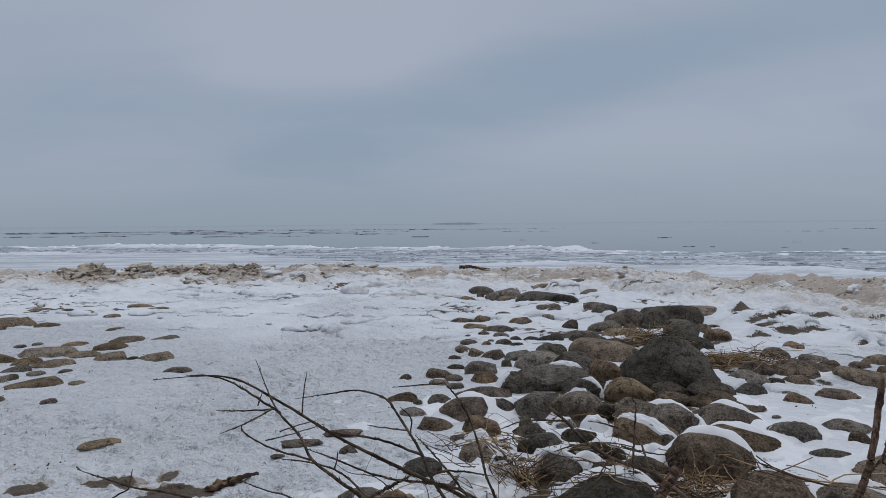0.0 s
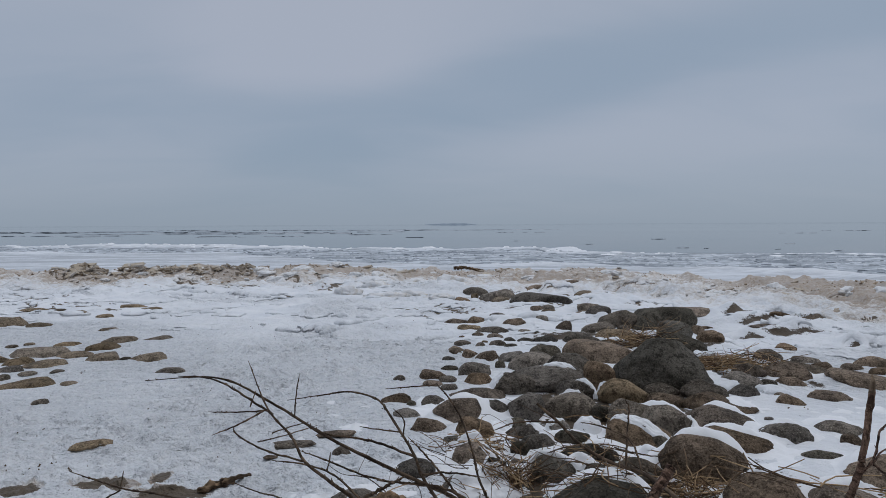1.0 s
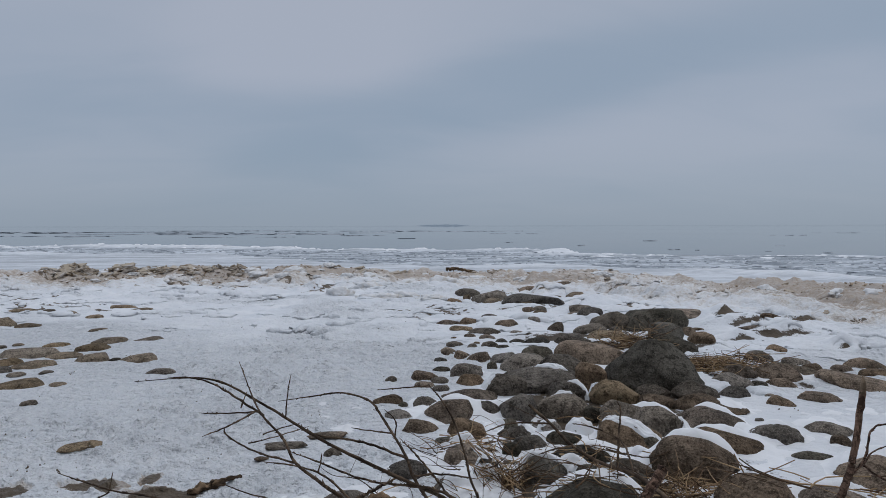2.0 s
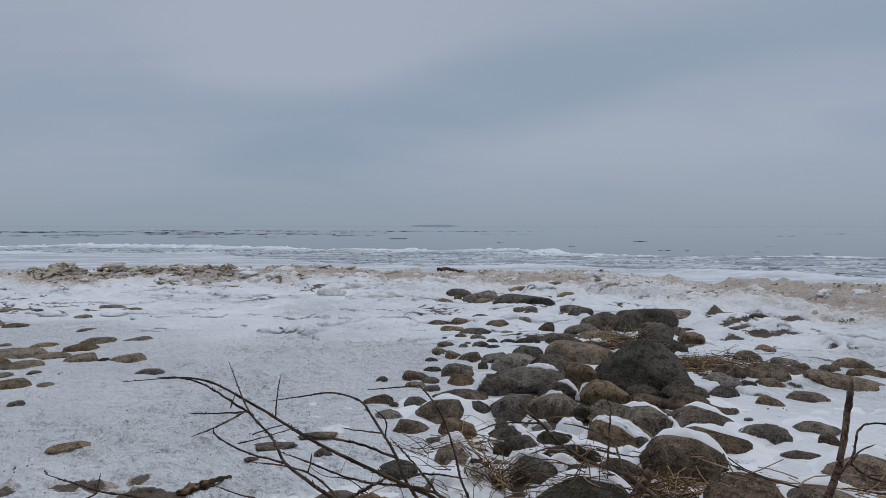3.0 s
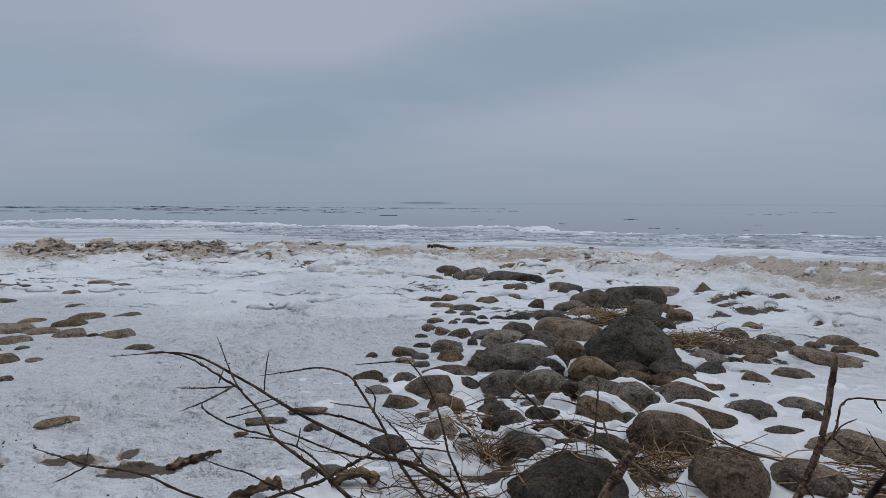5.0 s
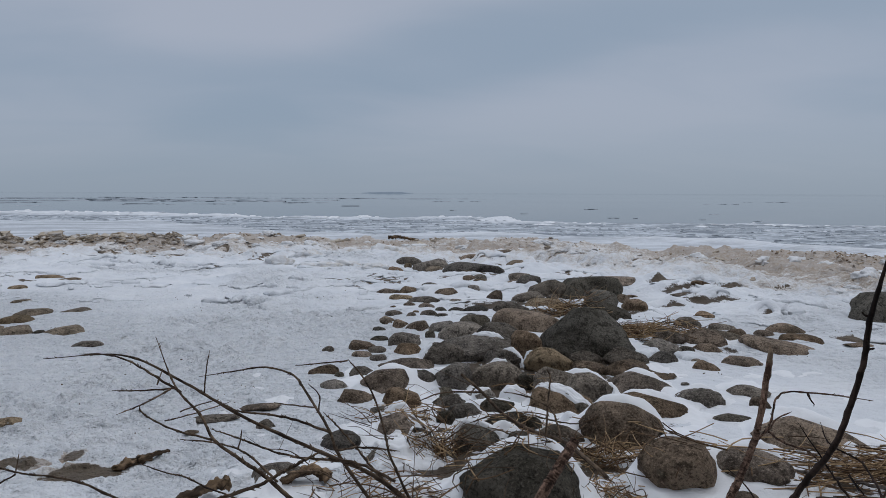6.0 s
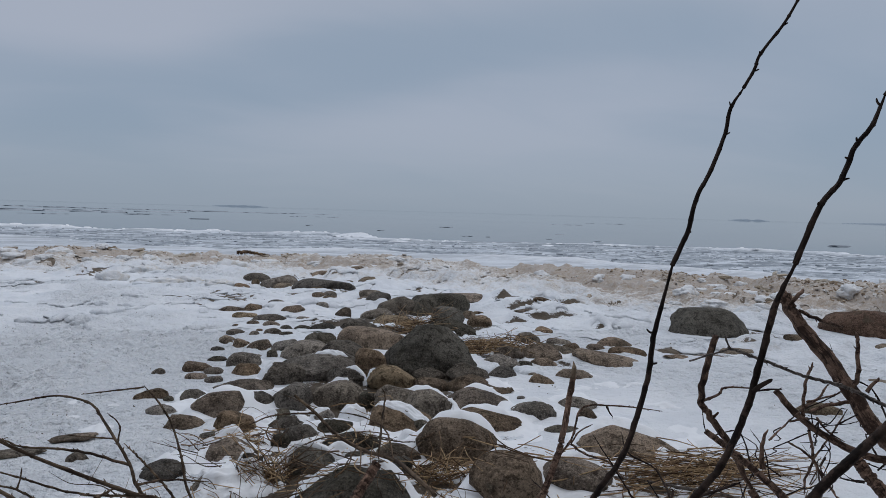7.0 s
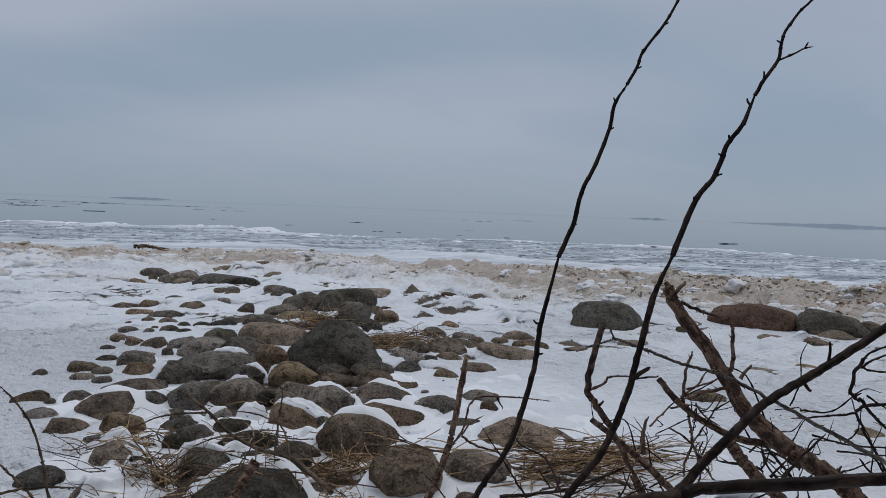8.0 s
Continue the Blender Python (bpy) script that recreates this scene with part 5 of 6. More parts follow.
def ice_rubble():
    """Small chunks of sandy ice strewn over the ridge."""
    rnd = random.Random(55)
    verts, faces = [], []
    made = 0
    spots = np.random.RandomState(5).uniform((-11, 3.5), (15, 20), (230000, 2))
    near, high = shore(spots[:, 0], spots[:, 1]), terrain(spots[:, 0], spots[:, 1])[0]
    for (x, y), s, z in zip(spots.tolist(), near.tolist(), high.tolist()):
        if made >= 17000:
            break
        if not -2.2 < s < 2.6 or rnd.random() > math.exp(-((s + 0.6) / 1.1) ** 2) * 1.1 or noise.noise((x * 0.6, y * 0.6, 3)) < -0.15 and rnd.random() < 0.8:
            continue
        made += 1
        if -2.5 < x < 8.4 and rnd.random() < 0.62:
            continue
        a = (0.009 + 0.032 * rnd.random() ** 3.0) * (0.62 if -4.2 < x < 8.4 else 1.0)
        m = Euler((rnd.gauss(0, 0.4), rnd.gauss(0, 0.4), rnd.uniform(0, 6.3))).to_matrix()
        base = len(verts)
        flat = rnd.uniform(0.2, 0.55)
        for i in range(8):
            q = Vector(((i & 1) * 2 - 1, ((i >> 1) & 1) * 2 - 1, (i >> 2) * 2 - 1))
            q = Vector((q.x * rnd.uniform(0.4, 1.2), q.y * rnd.uniform(0.35, 1.0), q.z * flat * rnd.uniform(0.6, 1.0))) * a
            verts.append(m @ q + Vector((x, y, z + a * flat * 0.15)))
        for f in ((0, 2, 3, 1), (4, 5, 7, 6), (0, 1, 5, 4), (2, 6, 7, 3), (0, 4, 6, 2), (1, 3, 7, 5)):
            faces.append(tuple(base + k for k in f))
    ob = mesh_object("ice_rubble", verts, faces, RUBBLE, smooth=False)
    return tagged(ob, "sandy crumbled ice strewn along the shore ridge", "ice rubble", kind="stuff")


ice_rubble()


# ---------------------------------------------------------------- brash ice and floes on the lake
def brash_ice():
    rnd = random.Random(77)
    bits, lumps = ([], []), ([], [])
    spots = np.random.RandomState(6).uniform((-48, 8), (60, 72), (26000, 2))
    near, rim, high = shore(spots[:, 0], spots[:, 1]), ice_edge(spots[:, 0], spots[:, 1]), terrain(spots[:, 0], spots[:, 1])[0]
    inner = fast_edge(spots[:, 0], spots[:, 1])
    for (x, y), s, e, i, z in zip(spots.tolist(), near.tolist(), rim.tolist(), inner.tolist(), high.tolist()):
        if not e - 0.5 < s < i or rnd.random() > 0.55:
            continue
        a, b, h = 0.07 + 0.30 * rnd.random() ** 2.5, 0.06 + 0.18 * rnd.random() ** 2, rnd.uniform(0.015, 0.06) * (1.0 if s > e + 2.2 else 1.7)
        ang, tx, ty = rnd.uniform(0, math.tau), rnd.gauss(0, 0.05), rnd.gauss(0, 0.05)
        crest = s < e + 2.2
        if crest and rnd.random() < 0.6:
            continue
        verts, faces = lumps if crest else bits
        if crest:
            a, b, h = a * 2.2, b * 1.6, h * (1.0 if x < 7 else 0.5)
        base, n = len(verts), 6
        for top in (0, 1):
            for k in range(n):
                t = ang + math.tau * k / n
                w = rnd.uniform(0.75, 1.1) * ((0.5 if crest else 0.9) if top else 1.0)
                px, py = a * w * math.cos(t), b * w * math.sin(t)
                verts.append((x + px, y + py, z - 0.02 + (h if top else 0) + px * tx + py * ty))
        for k in range(n):
            faces.append((base + k, base + (k + 1) % n, base + n + (k + 1) % n, base + n + k))
        faces.append(tuple(base + n + k for k in range(n)))
    tagged(mesh_object("snow_lumps", *lumps, SNOW), "white snowy ice lumps along the ice edge", "snow lumps", kind="stuff")
    ob = mesh_object("brash_ice", *bits, BRASH, smooth=False)
    return tagged(ob, "broken grey and white ice bits along the lake edge", "brash ice", kind="stuff")


brash_ice()


def floe_piece(verts, faces, rnd, x, y, w, d, t):
    base, n = len(verts), 10
    for top in (0, 1):
        for k in range(n):
            ang = math.tau * k / n
            q = rnd.uniform(0.7, 1.1) * (0.85 if top else 1)
            verts.append((x + w * q * math.cos(ang), y + d * q * math.sin(ang), -0.64 + (t if top else 0)))
    for k in range(n):
        faces.append((base + k, base + (k + 1) % n, base + n + (k + 1) % n, base + n + k))
    faces.append(tuple(base + n + k for k in range(n)))


def floe(x, y, a, b, h, seed):
    verts, faces = [], []
    floe_piece(verts, faces, random.Random(seed), x, y, a, b, h)
    ob = mesh_object("ice_floe", verts, faces, FLOE, smooth=False)
    return tagged(ob, "thin grey ice floe adrift on calm water", "ice floe", "floes on the lake")


def floe_rafts(rows):
    """Long thin rafts of broken ice, far out."""
    rnd = random.Random(900)
    verts, faces = [], []
    for x, y, a, b, h in rows:
        for _ in range(max(3, int(a * 1.0))):
            u = rnd.uniform(-1, 1)
            floe_piece(verts, faces, rnd, x + a * u, y + b * rnd.uniform(-1, 1) * (1 - 0.6 * abs(u)), rnd.uniform(0.15, 0.5) * a / 3 + 0.5, rnd.uniform(0.2, 0.6) * b + 0.1, h * rnd.uniform(0.15, 0.6))
    return tagged(mesh_object("ice_rafts", verts, faces, FLOE, smooth=False), "far grey rafts of broken ice on calm water", "drift ice", kind="stuff")


floe_rafts(((-84, 186, 30, 2.5, 0.28), (-56, 150, 24, 2.0, 0.23), (-35, 172, 26, 2.5, 0.28), (-98, 210, 34, 3.0, 0.28), (-30, 146, 16, 1.8, 0.23), (-32, 113, 10, 1.2, 0.15),
            (-11, 127, 6, 0.8, 0.19), (-16, 134, 4, 0.8, 0.19), (-24, 230, 25, 3, 0.28), (12, 215, 26, 3, 0.22), (-60, 112, 5, 0.8, 0.11), (-33, 108, 4, 0.7, 0.11), (-70, 128, 14, 1.5, 0.20)))
floe_rafts(((-75, 250, 24, 3, 0.28), (20, 150, 6, 1, 0.14), (62, 120, 5, 1, 0.14), (90, 150, 6, 1, 0.14), (-48, 165, 20, 1.5, 0.22), (-45, 98, 6, 0.8, 0.08)))
for k, row in enumerate(((-3, 98, 1.6, 0.4, 0.08), (18.6, 51.5, 0.55, 0.22, 0.05), (20.0, 50.5, 0.2, 0.12, 0.05), (26.5, 45, 0.45, 0.2, 0.06), (24.0, 48, 0.25, 0.15, 0.05),
                         (47, 43, 1.3, 0.4, 0.10), (26, 80, 0.9, 0.4, 0.07), (14, 62, 0.4, 0.2, 0.05), (9, 75, 0.5, 0.3, 0.05), (31, 60, 0.5, 0.3, 0.05))):
    floe(*row, 950 + k)


def crumbs():
    """Dark crumbs of bark and reed dropped on the snow."""
    rnd = random.Random(61)
    verts, faces = [], []
    seeds = [(rnd.uniform(-3.2, 0.6), rnd.uniform(3.0, 9.0)) for _ in range(60)] + [(rnd.uniform(2.2, 6.5), rnd.uniform(2.6, 7.0)) for _ in range(40)]
    for sx, sy in seeds:
        for _ in range(rnd.choice((1, 1, 2, 4))):
            x, y = sx + rnd.gauss(0, 0.06), sy + rnd.gauss(0, 0.06)
            z = float(terrain(np.float64(x), np.float64(y))[0])
            a, b, h, g = rnd.uniform(0.006, 0.02), rnd.uniform(0.004, 0.009), rnd.uniform(0.004, 0.010), rnd.uniform(0, math.tau)
            base = len(verts)
            for k in range(5):
                w = rnd.uniform(0.6, 1.1)
                px, py = a * w * math.cos(math.tau * k / 5), b * w * math.sin(math.tau * k / 5)
                verts.append((x + px * math.cos(g) - py * math.sin(g), y + px * math.sin(g) + py * math.cos(g), z - 0.004))
            verts.append((x + rnd.gauss(0, 0.003), y + rnd.gauss(0, 0.003), z + h))
            faces += [(base + k, base + (k + 1) % 5, base + 5) for k in range(5)]
    ob = mesh_object("bark_crumbs", verts, faces, DRIFT, smooth=False)
    return tagged(ob, "dark crumbs of bark and reed strewn on the snow", "litter", kind="stuff")


crumbs()


# ---------------------------------------------------------------- driftwood and branches
def spline(points, per=7):
    """Points along a smooth curve through the given ones, with its parameter from 0 to 1."""
    pts = [Vector(p) for p in points]
    pts = [pts[0] * 2 - pts[1]] + pts + [pts[-1] * 2 - pts[-2]]
    out = []
    last = len(pts) - 3
    for i in range(last):
        a, b, c, d = pts[i:i + 4]
        for k in range(per):
            t = k / per
            out.append((0.5 * (2 * b + (c - a) * t + (2 * a - 5 * b + 4 * c - d) * t * t + (3 * b - a - 3 * c + d) * t ** 3), (i + t) / last))
    out.append((pts[-2], 1.0))
    return out


SHOOTS, STEMS = [0], {}


def total_length(points):
    return sum((Vector(b) - Vector(a)).length for a, b in zip(points, points[1:]))


def bough(owner, name, r0, r1, points, label=""):
    """A tapered, knotty, slightly crooked branch through a few points, as a part of its owner."""
    SHOOTS[0] += 1
    if owner["bark"] == "willow":
        r0, r1 = r0 * 0.86, r1 * 0.86
    rnd = random.Random(SHOOTS[0] * 13)
    seed = SHOOTS[0] * 2.17
    thick = max(r0, r1) > 0.009
    per = 18 if max(r0, r1) > 0.0035 else 11
    path = spline(points, per)
    stout = thick and owner["bark"] in ("log", "drift")
    sides = 22 if stout else 12 if thick else 7
    if stout:
        path = spline(points, max(10, int(total_length(points) / len(points) / 0.008)))
    bm = bmesh.new()
    grain = bm.verts.layers.float_vector.new("grain")
    rings = []
    total = sum((Vector(points[i + 1]) - Vector(points[i])).length for i in range(len(points) - 1))
    gap = max(0.035, total / 14)
    for i, (p, t) in enumerate(path):
        a, b = path[max(i - 1, 0)][0], path[min(i + 1, len(path) - 1)][0]
        d = (b - a).normalized()
        u = d.cross(Vector((0.31, 0.2, 0.93))).normalized()
        w = d.cross(u)
        r = r0 + (r1 - r0) * t
        if not thick:
            r *= 1 - 0.55 * max(0, (t - 0.86) / 0.14)
        if name in ("twig", "branch", "stem", "stem_top", "stem_tip"):
            r *= 1 + (0.40 if r < 0.0032 else 0.14) * max(0, math.sin(t * total / gap * math.pi * 2 + seed)) ** 6
        wob = r * (0.20 if thick else 0.25 if name in ("stem", "stem_top", "stem_tip", "spur") else 0.9)
        p = p + u * noise.noise((t * total * 42, seed, 0)) * wob + w * noise.noise((t * total * 42, 0, seed)) * wob
        ring = []
        for k in range(sides):
            g = math.tau * k / sides
            flake = 0.0
            if stout:
                h = Vector((math.cos(g) * 2.2, math.sin(g) * 2.2, t * total / r * 0.5 + seed))
                flake = 0.12 * max(-0.6, min(0.6, 3 * noise.noise(h * 1.7))) + 0.10 * max(-0.4, min(0.4, 2 * noise.noise(h * 4.5)))
            if owner["bark"] == "drift":
                h = Vector((math.cos(g) * 1.3, math.sin(g) * 1.3, t * total * 26 + seed))
                flake = 0.75 * noise.noise(h) + 0.45 * noise.noise(h * 2.7) - 0.35 * abs(math.sin(g))
            q = r * (1 + flake + (0.16 if stout else 0.12 if thick else 0.08) * noise.noise((math.cos(g) * 1.6, math.sin(g) * 1.6, t * total * (14 if thick else 25) + seed)))
            v = bm.verts.new(p + (u * math.cos(g) + w * math.sin(g)) * q)
            v[grain] = Vector((seed + r * math.cos(g), r * math.sin(g), t * total))
            ring.append(v)
        rings.append(ring)
    for a, b in zip(rings, rings[1:]):
        for k in range(sides):
            bm.faces.new((a[k], a[(k + 1) % sides], b[(k + 1) % sides], b[k]))
    bm.faces.new(rings[0][::-1])
    bm.faces.new(rings[-1])
    # buds along thin shoots
    if name in ("twig", "branch", "stem") and max(r0, r1) < 0.009:
        for _ in range(int(total / 0.028)):
            i = rnd.randrange(1, len(path) - 1)
            p, t = path[i]
            d = (path[i + 1][0] - path[i - 1][0]).normalized()
            out = (d.cross(Vector((rnd.gauss(0, 1), rnd.gauss(0, 1), rnd.gauss(0, 1))))).normalized()
            r = (r0 + (r1 - r0) * t)
            if r > 0.005:
                continue
            size = r * 0.9 + 0.0008
            tip = bm.verts.new(p + out * (r + size * 1.2) + d * size * 2.2)
            foot = [bm.verts.new(p + out * r * 0.6 + d * size * 0.2 + (d.cross(out) * math.cos(g) + d * math.sin(g)) * size) for g in (0, math.tau / 3, 2 * math.tau / 3)]
            for k in range(3):
                bm.faces.new((foot[k], foot[(k + 1) % 3], tip))
    bmesh.ops.recalc_face_normals(bm, faces=bm.faces[:])
    ends = (Vector(points[0]), Vector(points[-1]))
    stems = STEMS.setdefault(owner.name, [])
    holder = owner
    if name in ("twig", "spur", "snag", "splinter") and stems:
        gap, holder = min(((min((p - e).length for p, _ in course for e in ends), stem) for stem, course in stems), key=lambda row: row[0])
        holder = holder if gap < 0.06 else owner
    made = part(name, bm, BARKS[owner["bark"]], holder, label)
    if name not in ("twig", "spur", "snag", "splinter"):
        stems.append((made, path))
    return made


BARKS = {"grey": GREYWOOD, "willow": WILLOW, "dark": DARKBARK, "log": LOGBARK, "drift": DRIFT}


def woody(name, at, label, category, bark, group=""):
    ob = thing(name, at, label, category, group)
    ob["bark"] = bark
    return ob


shrub = woody("willow_shrub", (0.45, 1.7, 0), "bare brown willow shrub with thin arching budded twigs", "shrub", "willow")
bough(shrub, "stem", 0.0089, 0.0023, [(0.824, 1.864, -0.040), (0.717, 1.923, 0.302), (0.486, 1.973, 0.465), (0.368, 2.000, 0.548), (0.238, 2.035, 0.597), (0.040, 2.096, 0.673), (-0.128, 2.157, 0.754), (-0.296, 2.217, 0.812), (-0.526, 2.273, 0.794)])
bough(shrub, "stem", 0.0079, 0.0023, [(0.511, 1.827, -0.040), (0.403, 1.899, 0.328), (0.182, 1.974, 0.495), (0.110, 2.000, 0.550), (0.051, 2.012, 0.589), (-0.021, 2.038, 0.635), (-0.061, 2.073, 0.688), (-0.135, 2.123, 0.751), (-0.227, 2.276, 0.849)])
bough(shrub, "branch", 0.0038, 0.0021, [(-0.120, 2.122, 0.733), (-0.194, 2.157, 0.768), (-0.258, 2.193, 0.794), (-0.324, 2.217, 0.813), (-0.417, 2.240, 0.813)])
bough(shrub, "twig", 0.0028, 0.0016, [(-0.135, 2.122, 0.744), (-0.233, 2.156, 0.732), (-0.317, 2.191, 0.723)])
bough(shrub, "twig", 0.0028, 0.0016, [(-0.146, 2.122, 0.742), (-0.233, 2.155, 0.693), (-0.307, 2.188, 0.658)])
bough(shrub, "twig", 0.0031, 0.0022, [(-0.021, 2.038, 0.634), (-0.106, 2.072, 0.644), (-0.178, 2.118, 0.655), (-0.230, 2.154, 0.673), (-0.237, 2.155, 0.693)])
bough(shrub, "twig", 0.0024, 0.0014, [(-0.065, 2.133, 0.726), (-0.065, 2.157, 0.772), (-0.060, 2.183, 0.829)])
bough(shrub, "stem", 0.0062, 0.0020, [(0.573, 1.928, -0.040), (0.503, 1.994, 0.266), (0.339, 2.067, 0.491), (0.280, 2.093, 0.573), (0.257, 2.129, 0.621), (0.190, 2.213, 0.700), (0.147, 2.271, 0.734), (0.060, 2.329, 0.743), (-0.028, 2.329, 0.733), (-0.127, 2.329, 0.719)])
bough(shrub, "twig", 0.0026, 0.0015, [(0.227, 2.176, 0.657), (0.228, 2.190, 0.697), (0.196, 2.214, 0.723)])
bough(shrub, "twig", 0.0026, 0.0015, [(0.219, 2.177, 0.665), (0.150, 2.211, 0.665), (0.100, 2.234, 0.666)])
bough(shrub, "branch", 0.0043, 0.0022, [(0.262, 2.129, 0.612), (0.172, 2.141, 0.644), (0.093, 2.153, 0.659), (0.013, 2.165, 0.667), (-0.041, 2.167, 0.697)])
bough(shrub, "branch", 0.0047, 0.0024, [(0.706, 2.043, -0.040), (0.616, 2.081, 0.276), (0.415, 2.089, 0.481), (0.378, 2.091, 0.519), (0.325, 2.127, 0.575), (0.279, 2.152, 0.621), (0.239, 2.187, 0.650)])
bough(shrub, "stem", 0.0037, 0.0018, [(0.555, 1.611, -0.040), (0.523, 1.659, 0.446), (0.438, 1.718, 0.637), (0.410, 1.738, 0.700), (0.400, 1.766, 0.742), (0.377, 1.812, 0.804), (0.347, 1.831, 0.851), (0.320, 1.849, 0.878)])
bough(shrub, "twig", 0.0022, 0.0012, [(0.320, 1.849, 0.875), (0.262, 1.849, 0.870), (0.203, 1.848, 0.866)])
bough(shrub, "branch", 0.0060, 0.0041, [(-0.284, 1.803, -0.040), (-0.138, 1.889, 0.436), (0.112, 1.977, 0.545), (0.181, 2.001, 0.575), (0.244, 2.035, 0.597)])
bough(shrub, "branch", 0.0045, 0.0022, [(0.430, 1.976, 0.535), (0.339, 2.001, 0.574), (0.238, 2.035, 0.576), (0.148, 2.058, 0.583), (0.039, 2.094, 0.612), (-0.048, 2.118, 0.636)])
bough(shrub, "branch", 0.0034, 0.0021, [(0.139, 1.999, 0.536), (0.077, 2.035, 0.581), (0.027, 2.071, 0.598), (-0.044, 2.094, 0.609), (-0.119, 2.094, 0.618)])
bough(shrub, "twig", 0.0023, 0.0014, [(0.031, 2.071, 0.598), (0.039, 2.071, 0.625), (0.041, 2.072, 0.647)])
bough(shrub, "branch", 0.0039, 0.0020, [(0.123, 1.759, -0.040), (-0.021, 1.861, 0.438), (-0.266, 1.977, 0.535), (-0.390, 2.034, 0.552), (-0.494, 2.069, 0.553), (-0.587, 2.093, 0.570), (-0.666, 2.116, 0.585)])
bough(shrub, "twig", 0.0021, 0.0014, [(-0.509, 2.069, 0.556), (-0.504, 2.070, 0.580), (-0.500, 2.071, 0.602)])
bough(shrub, "twig", 0.0026, 0.0016, [(-0.509, 2.069, 0.551), (-0.540, 2.057, 0.536), (-0.579, 2.045, 0.520)])
bough(shrub, "branch", 0.0030, 0.0016, [(0.331, 1.724, -0.040), (0.192, 1.840, 0.451), (-0.043, 1.977, 0.547), (-0.142, 2.034, 0.557), (-0.211, 2.070, 0.567)])
bough(shrub, "branch", 0.0037, 0.0021, [(0.280, 2.070, 0.585), (0.355, 2.093, 0.581), (0.446, 2.092, 0.568)])
bough(shrub, "twig", 0.0022, 0.0014, [(-0.123, 2.119, 0.683), (-0.073, 2.132, 0.698), (-0.029, 2.144, 0.705)])
bough(shrub, "twig", 0.0021, 0.0014, [(-0.156, 2.096, 0.667), (-0.086, 2.119, 0.678), (-0.005, 2.144, 0.697)])
bough(shrub, "twig", 0.0022, 0.0014, [(-0.194, 2.168, 0.742), (-0.186, 2.169, 0.767), (-0.178, 2.170, 0.786)])
cutstem = woody("cut_stem", (0.7, 1.4, 0), "short brown cut-off shrub stem", "stem", "log")
bough(cutstem, "stub", 0.0101, 0.0084, [(0.423, 1.243, -0.040), (0.512, 1.335, 0.551), (0.661, 1.438, 0.722), (0.692, 1.460, 0.757), (0.737, 1.482, 0.812)])
heapbranch = woody("fallen_branch", (1.2, 3.2, 0.1), "grey-brown fallen branch lying over the stone heap", "branch", "willow")
bough(heapbranch, "limb", 0.0110, 0.0073, [(1.210, 2.641, 0.233), (1.162, 2.792, 0.261), (1.139, 2.992, 0.245), (1.054, 3.191, 0.223), (0.954, 3.293, 0.264), (0.873, 3.395, 0.336), (0.783, 3.448, 0.409)])
bough(heapbranch, "twig", 0.0054, 0.0029, [(0.873, 3.395, 0.336), (0.698, 3.445, 0.323), (0.580, 3.444, 0.285)])
bough(heapbranch, "twig", 0.0052, 0.0028, [(0.954, 3.293, 0.264), (0.870, 3.243, 0.268), (0.796, 3.242, 0.245)])
bough(heapbranch, "twig", 0.0057, 0.0031, [(1.099, 3.091, 0.233), (1.132, 3.195, 0.331), (1.168, 3.298, 0.424), (1.151, 3.300, 0.462)])
bough(heapbranch, "twig", 0.0047, 0.0028, [(1.139, 2.992, 0.245), (1.137, 3.145, 0.322), (1.055, 3.246, 0.353), (0.955, 3.296, 0.364)])
bough(heapbranch, "twig", 0.0044, 0.0024, [(1.078, 3.193, 0.283), (1.169, 3.093, 0.286), (1.241, 2.994, 0.310)])
stick = woody("broken_shoot", (1.15, 1.6, 0), "upright broken shoot with a pale snapped top", "shoot", "log")
stick_stem = bough(stick, "stem", 0.0093, 0.0062, [(0.918, 1.536, -0.040), (0.983, 1.595, 0.405), (1.127, 1.660, 0.599), (1.154, 1.672, 0.634), (1.184, 1.683, 0.690), (1.205, 1.688, 0.751), (1.251, 1.731, 0.886)])
bm = bmesh.new()
bmesh.ops.create_cone(bm, cap_ends=True, segments=12, radius1=0.0066, radius2=0.0050, depth=0.034)
for v in bm.verts:
    if v.co.z > 0:
        v.co.z += 1.6 * v.co.x + 0.004 * noise.noise(v.co * 400)
bm.transform(Matrix.Translation((1.253, 1.733, 0.893)) @ (Vector((0.046, 0.043, 0.135)).to_track_quat("Z", "Y").to_matrix().to_4x4()))
part("snapped_top", bm, CUTWOOD, stick_stem, "pale splintered broken end")
bough(stick, "twig", 0.0027, 0.0015, [(1.201, 1.688, 0.716), (1.236, 1.696, 0.752), (1.261, 1.720, 0.795), (1.292, 1.729, 0.812), (1.360, 1.697, 0.816), (1.445, 1.658, 0.810)])
bough(stick, "twig", 0.0022, 0.0013, [(1.233, 1.696, 0.739), (1.264, 1.716, 0.756), (1.302, 1.722, 0.770)])
bough(stick, "twig", 0.0027, 0.0017, [(1.233, 1.696, 0.736), (1.280, 1.705, 0.704), (1.332, 1.702, 0.686), (1.384, 1.708, 0.637)])
bough(stick, "twig", 0.0022, 0.0013, [(1.330, 1.711, 0.815), (1.336, 1.707, 0.799), (1.343, 1.704, 0.789)])
tall1 = woody("bare_sapling", (1.05, 1.4, 0), "tall thin dark sapling stem with small spurs", "sapling", "dark", "saplings")
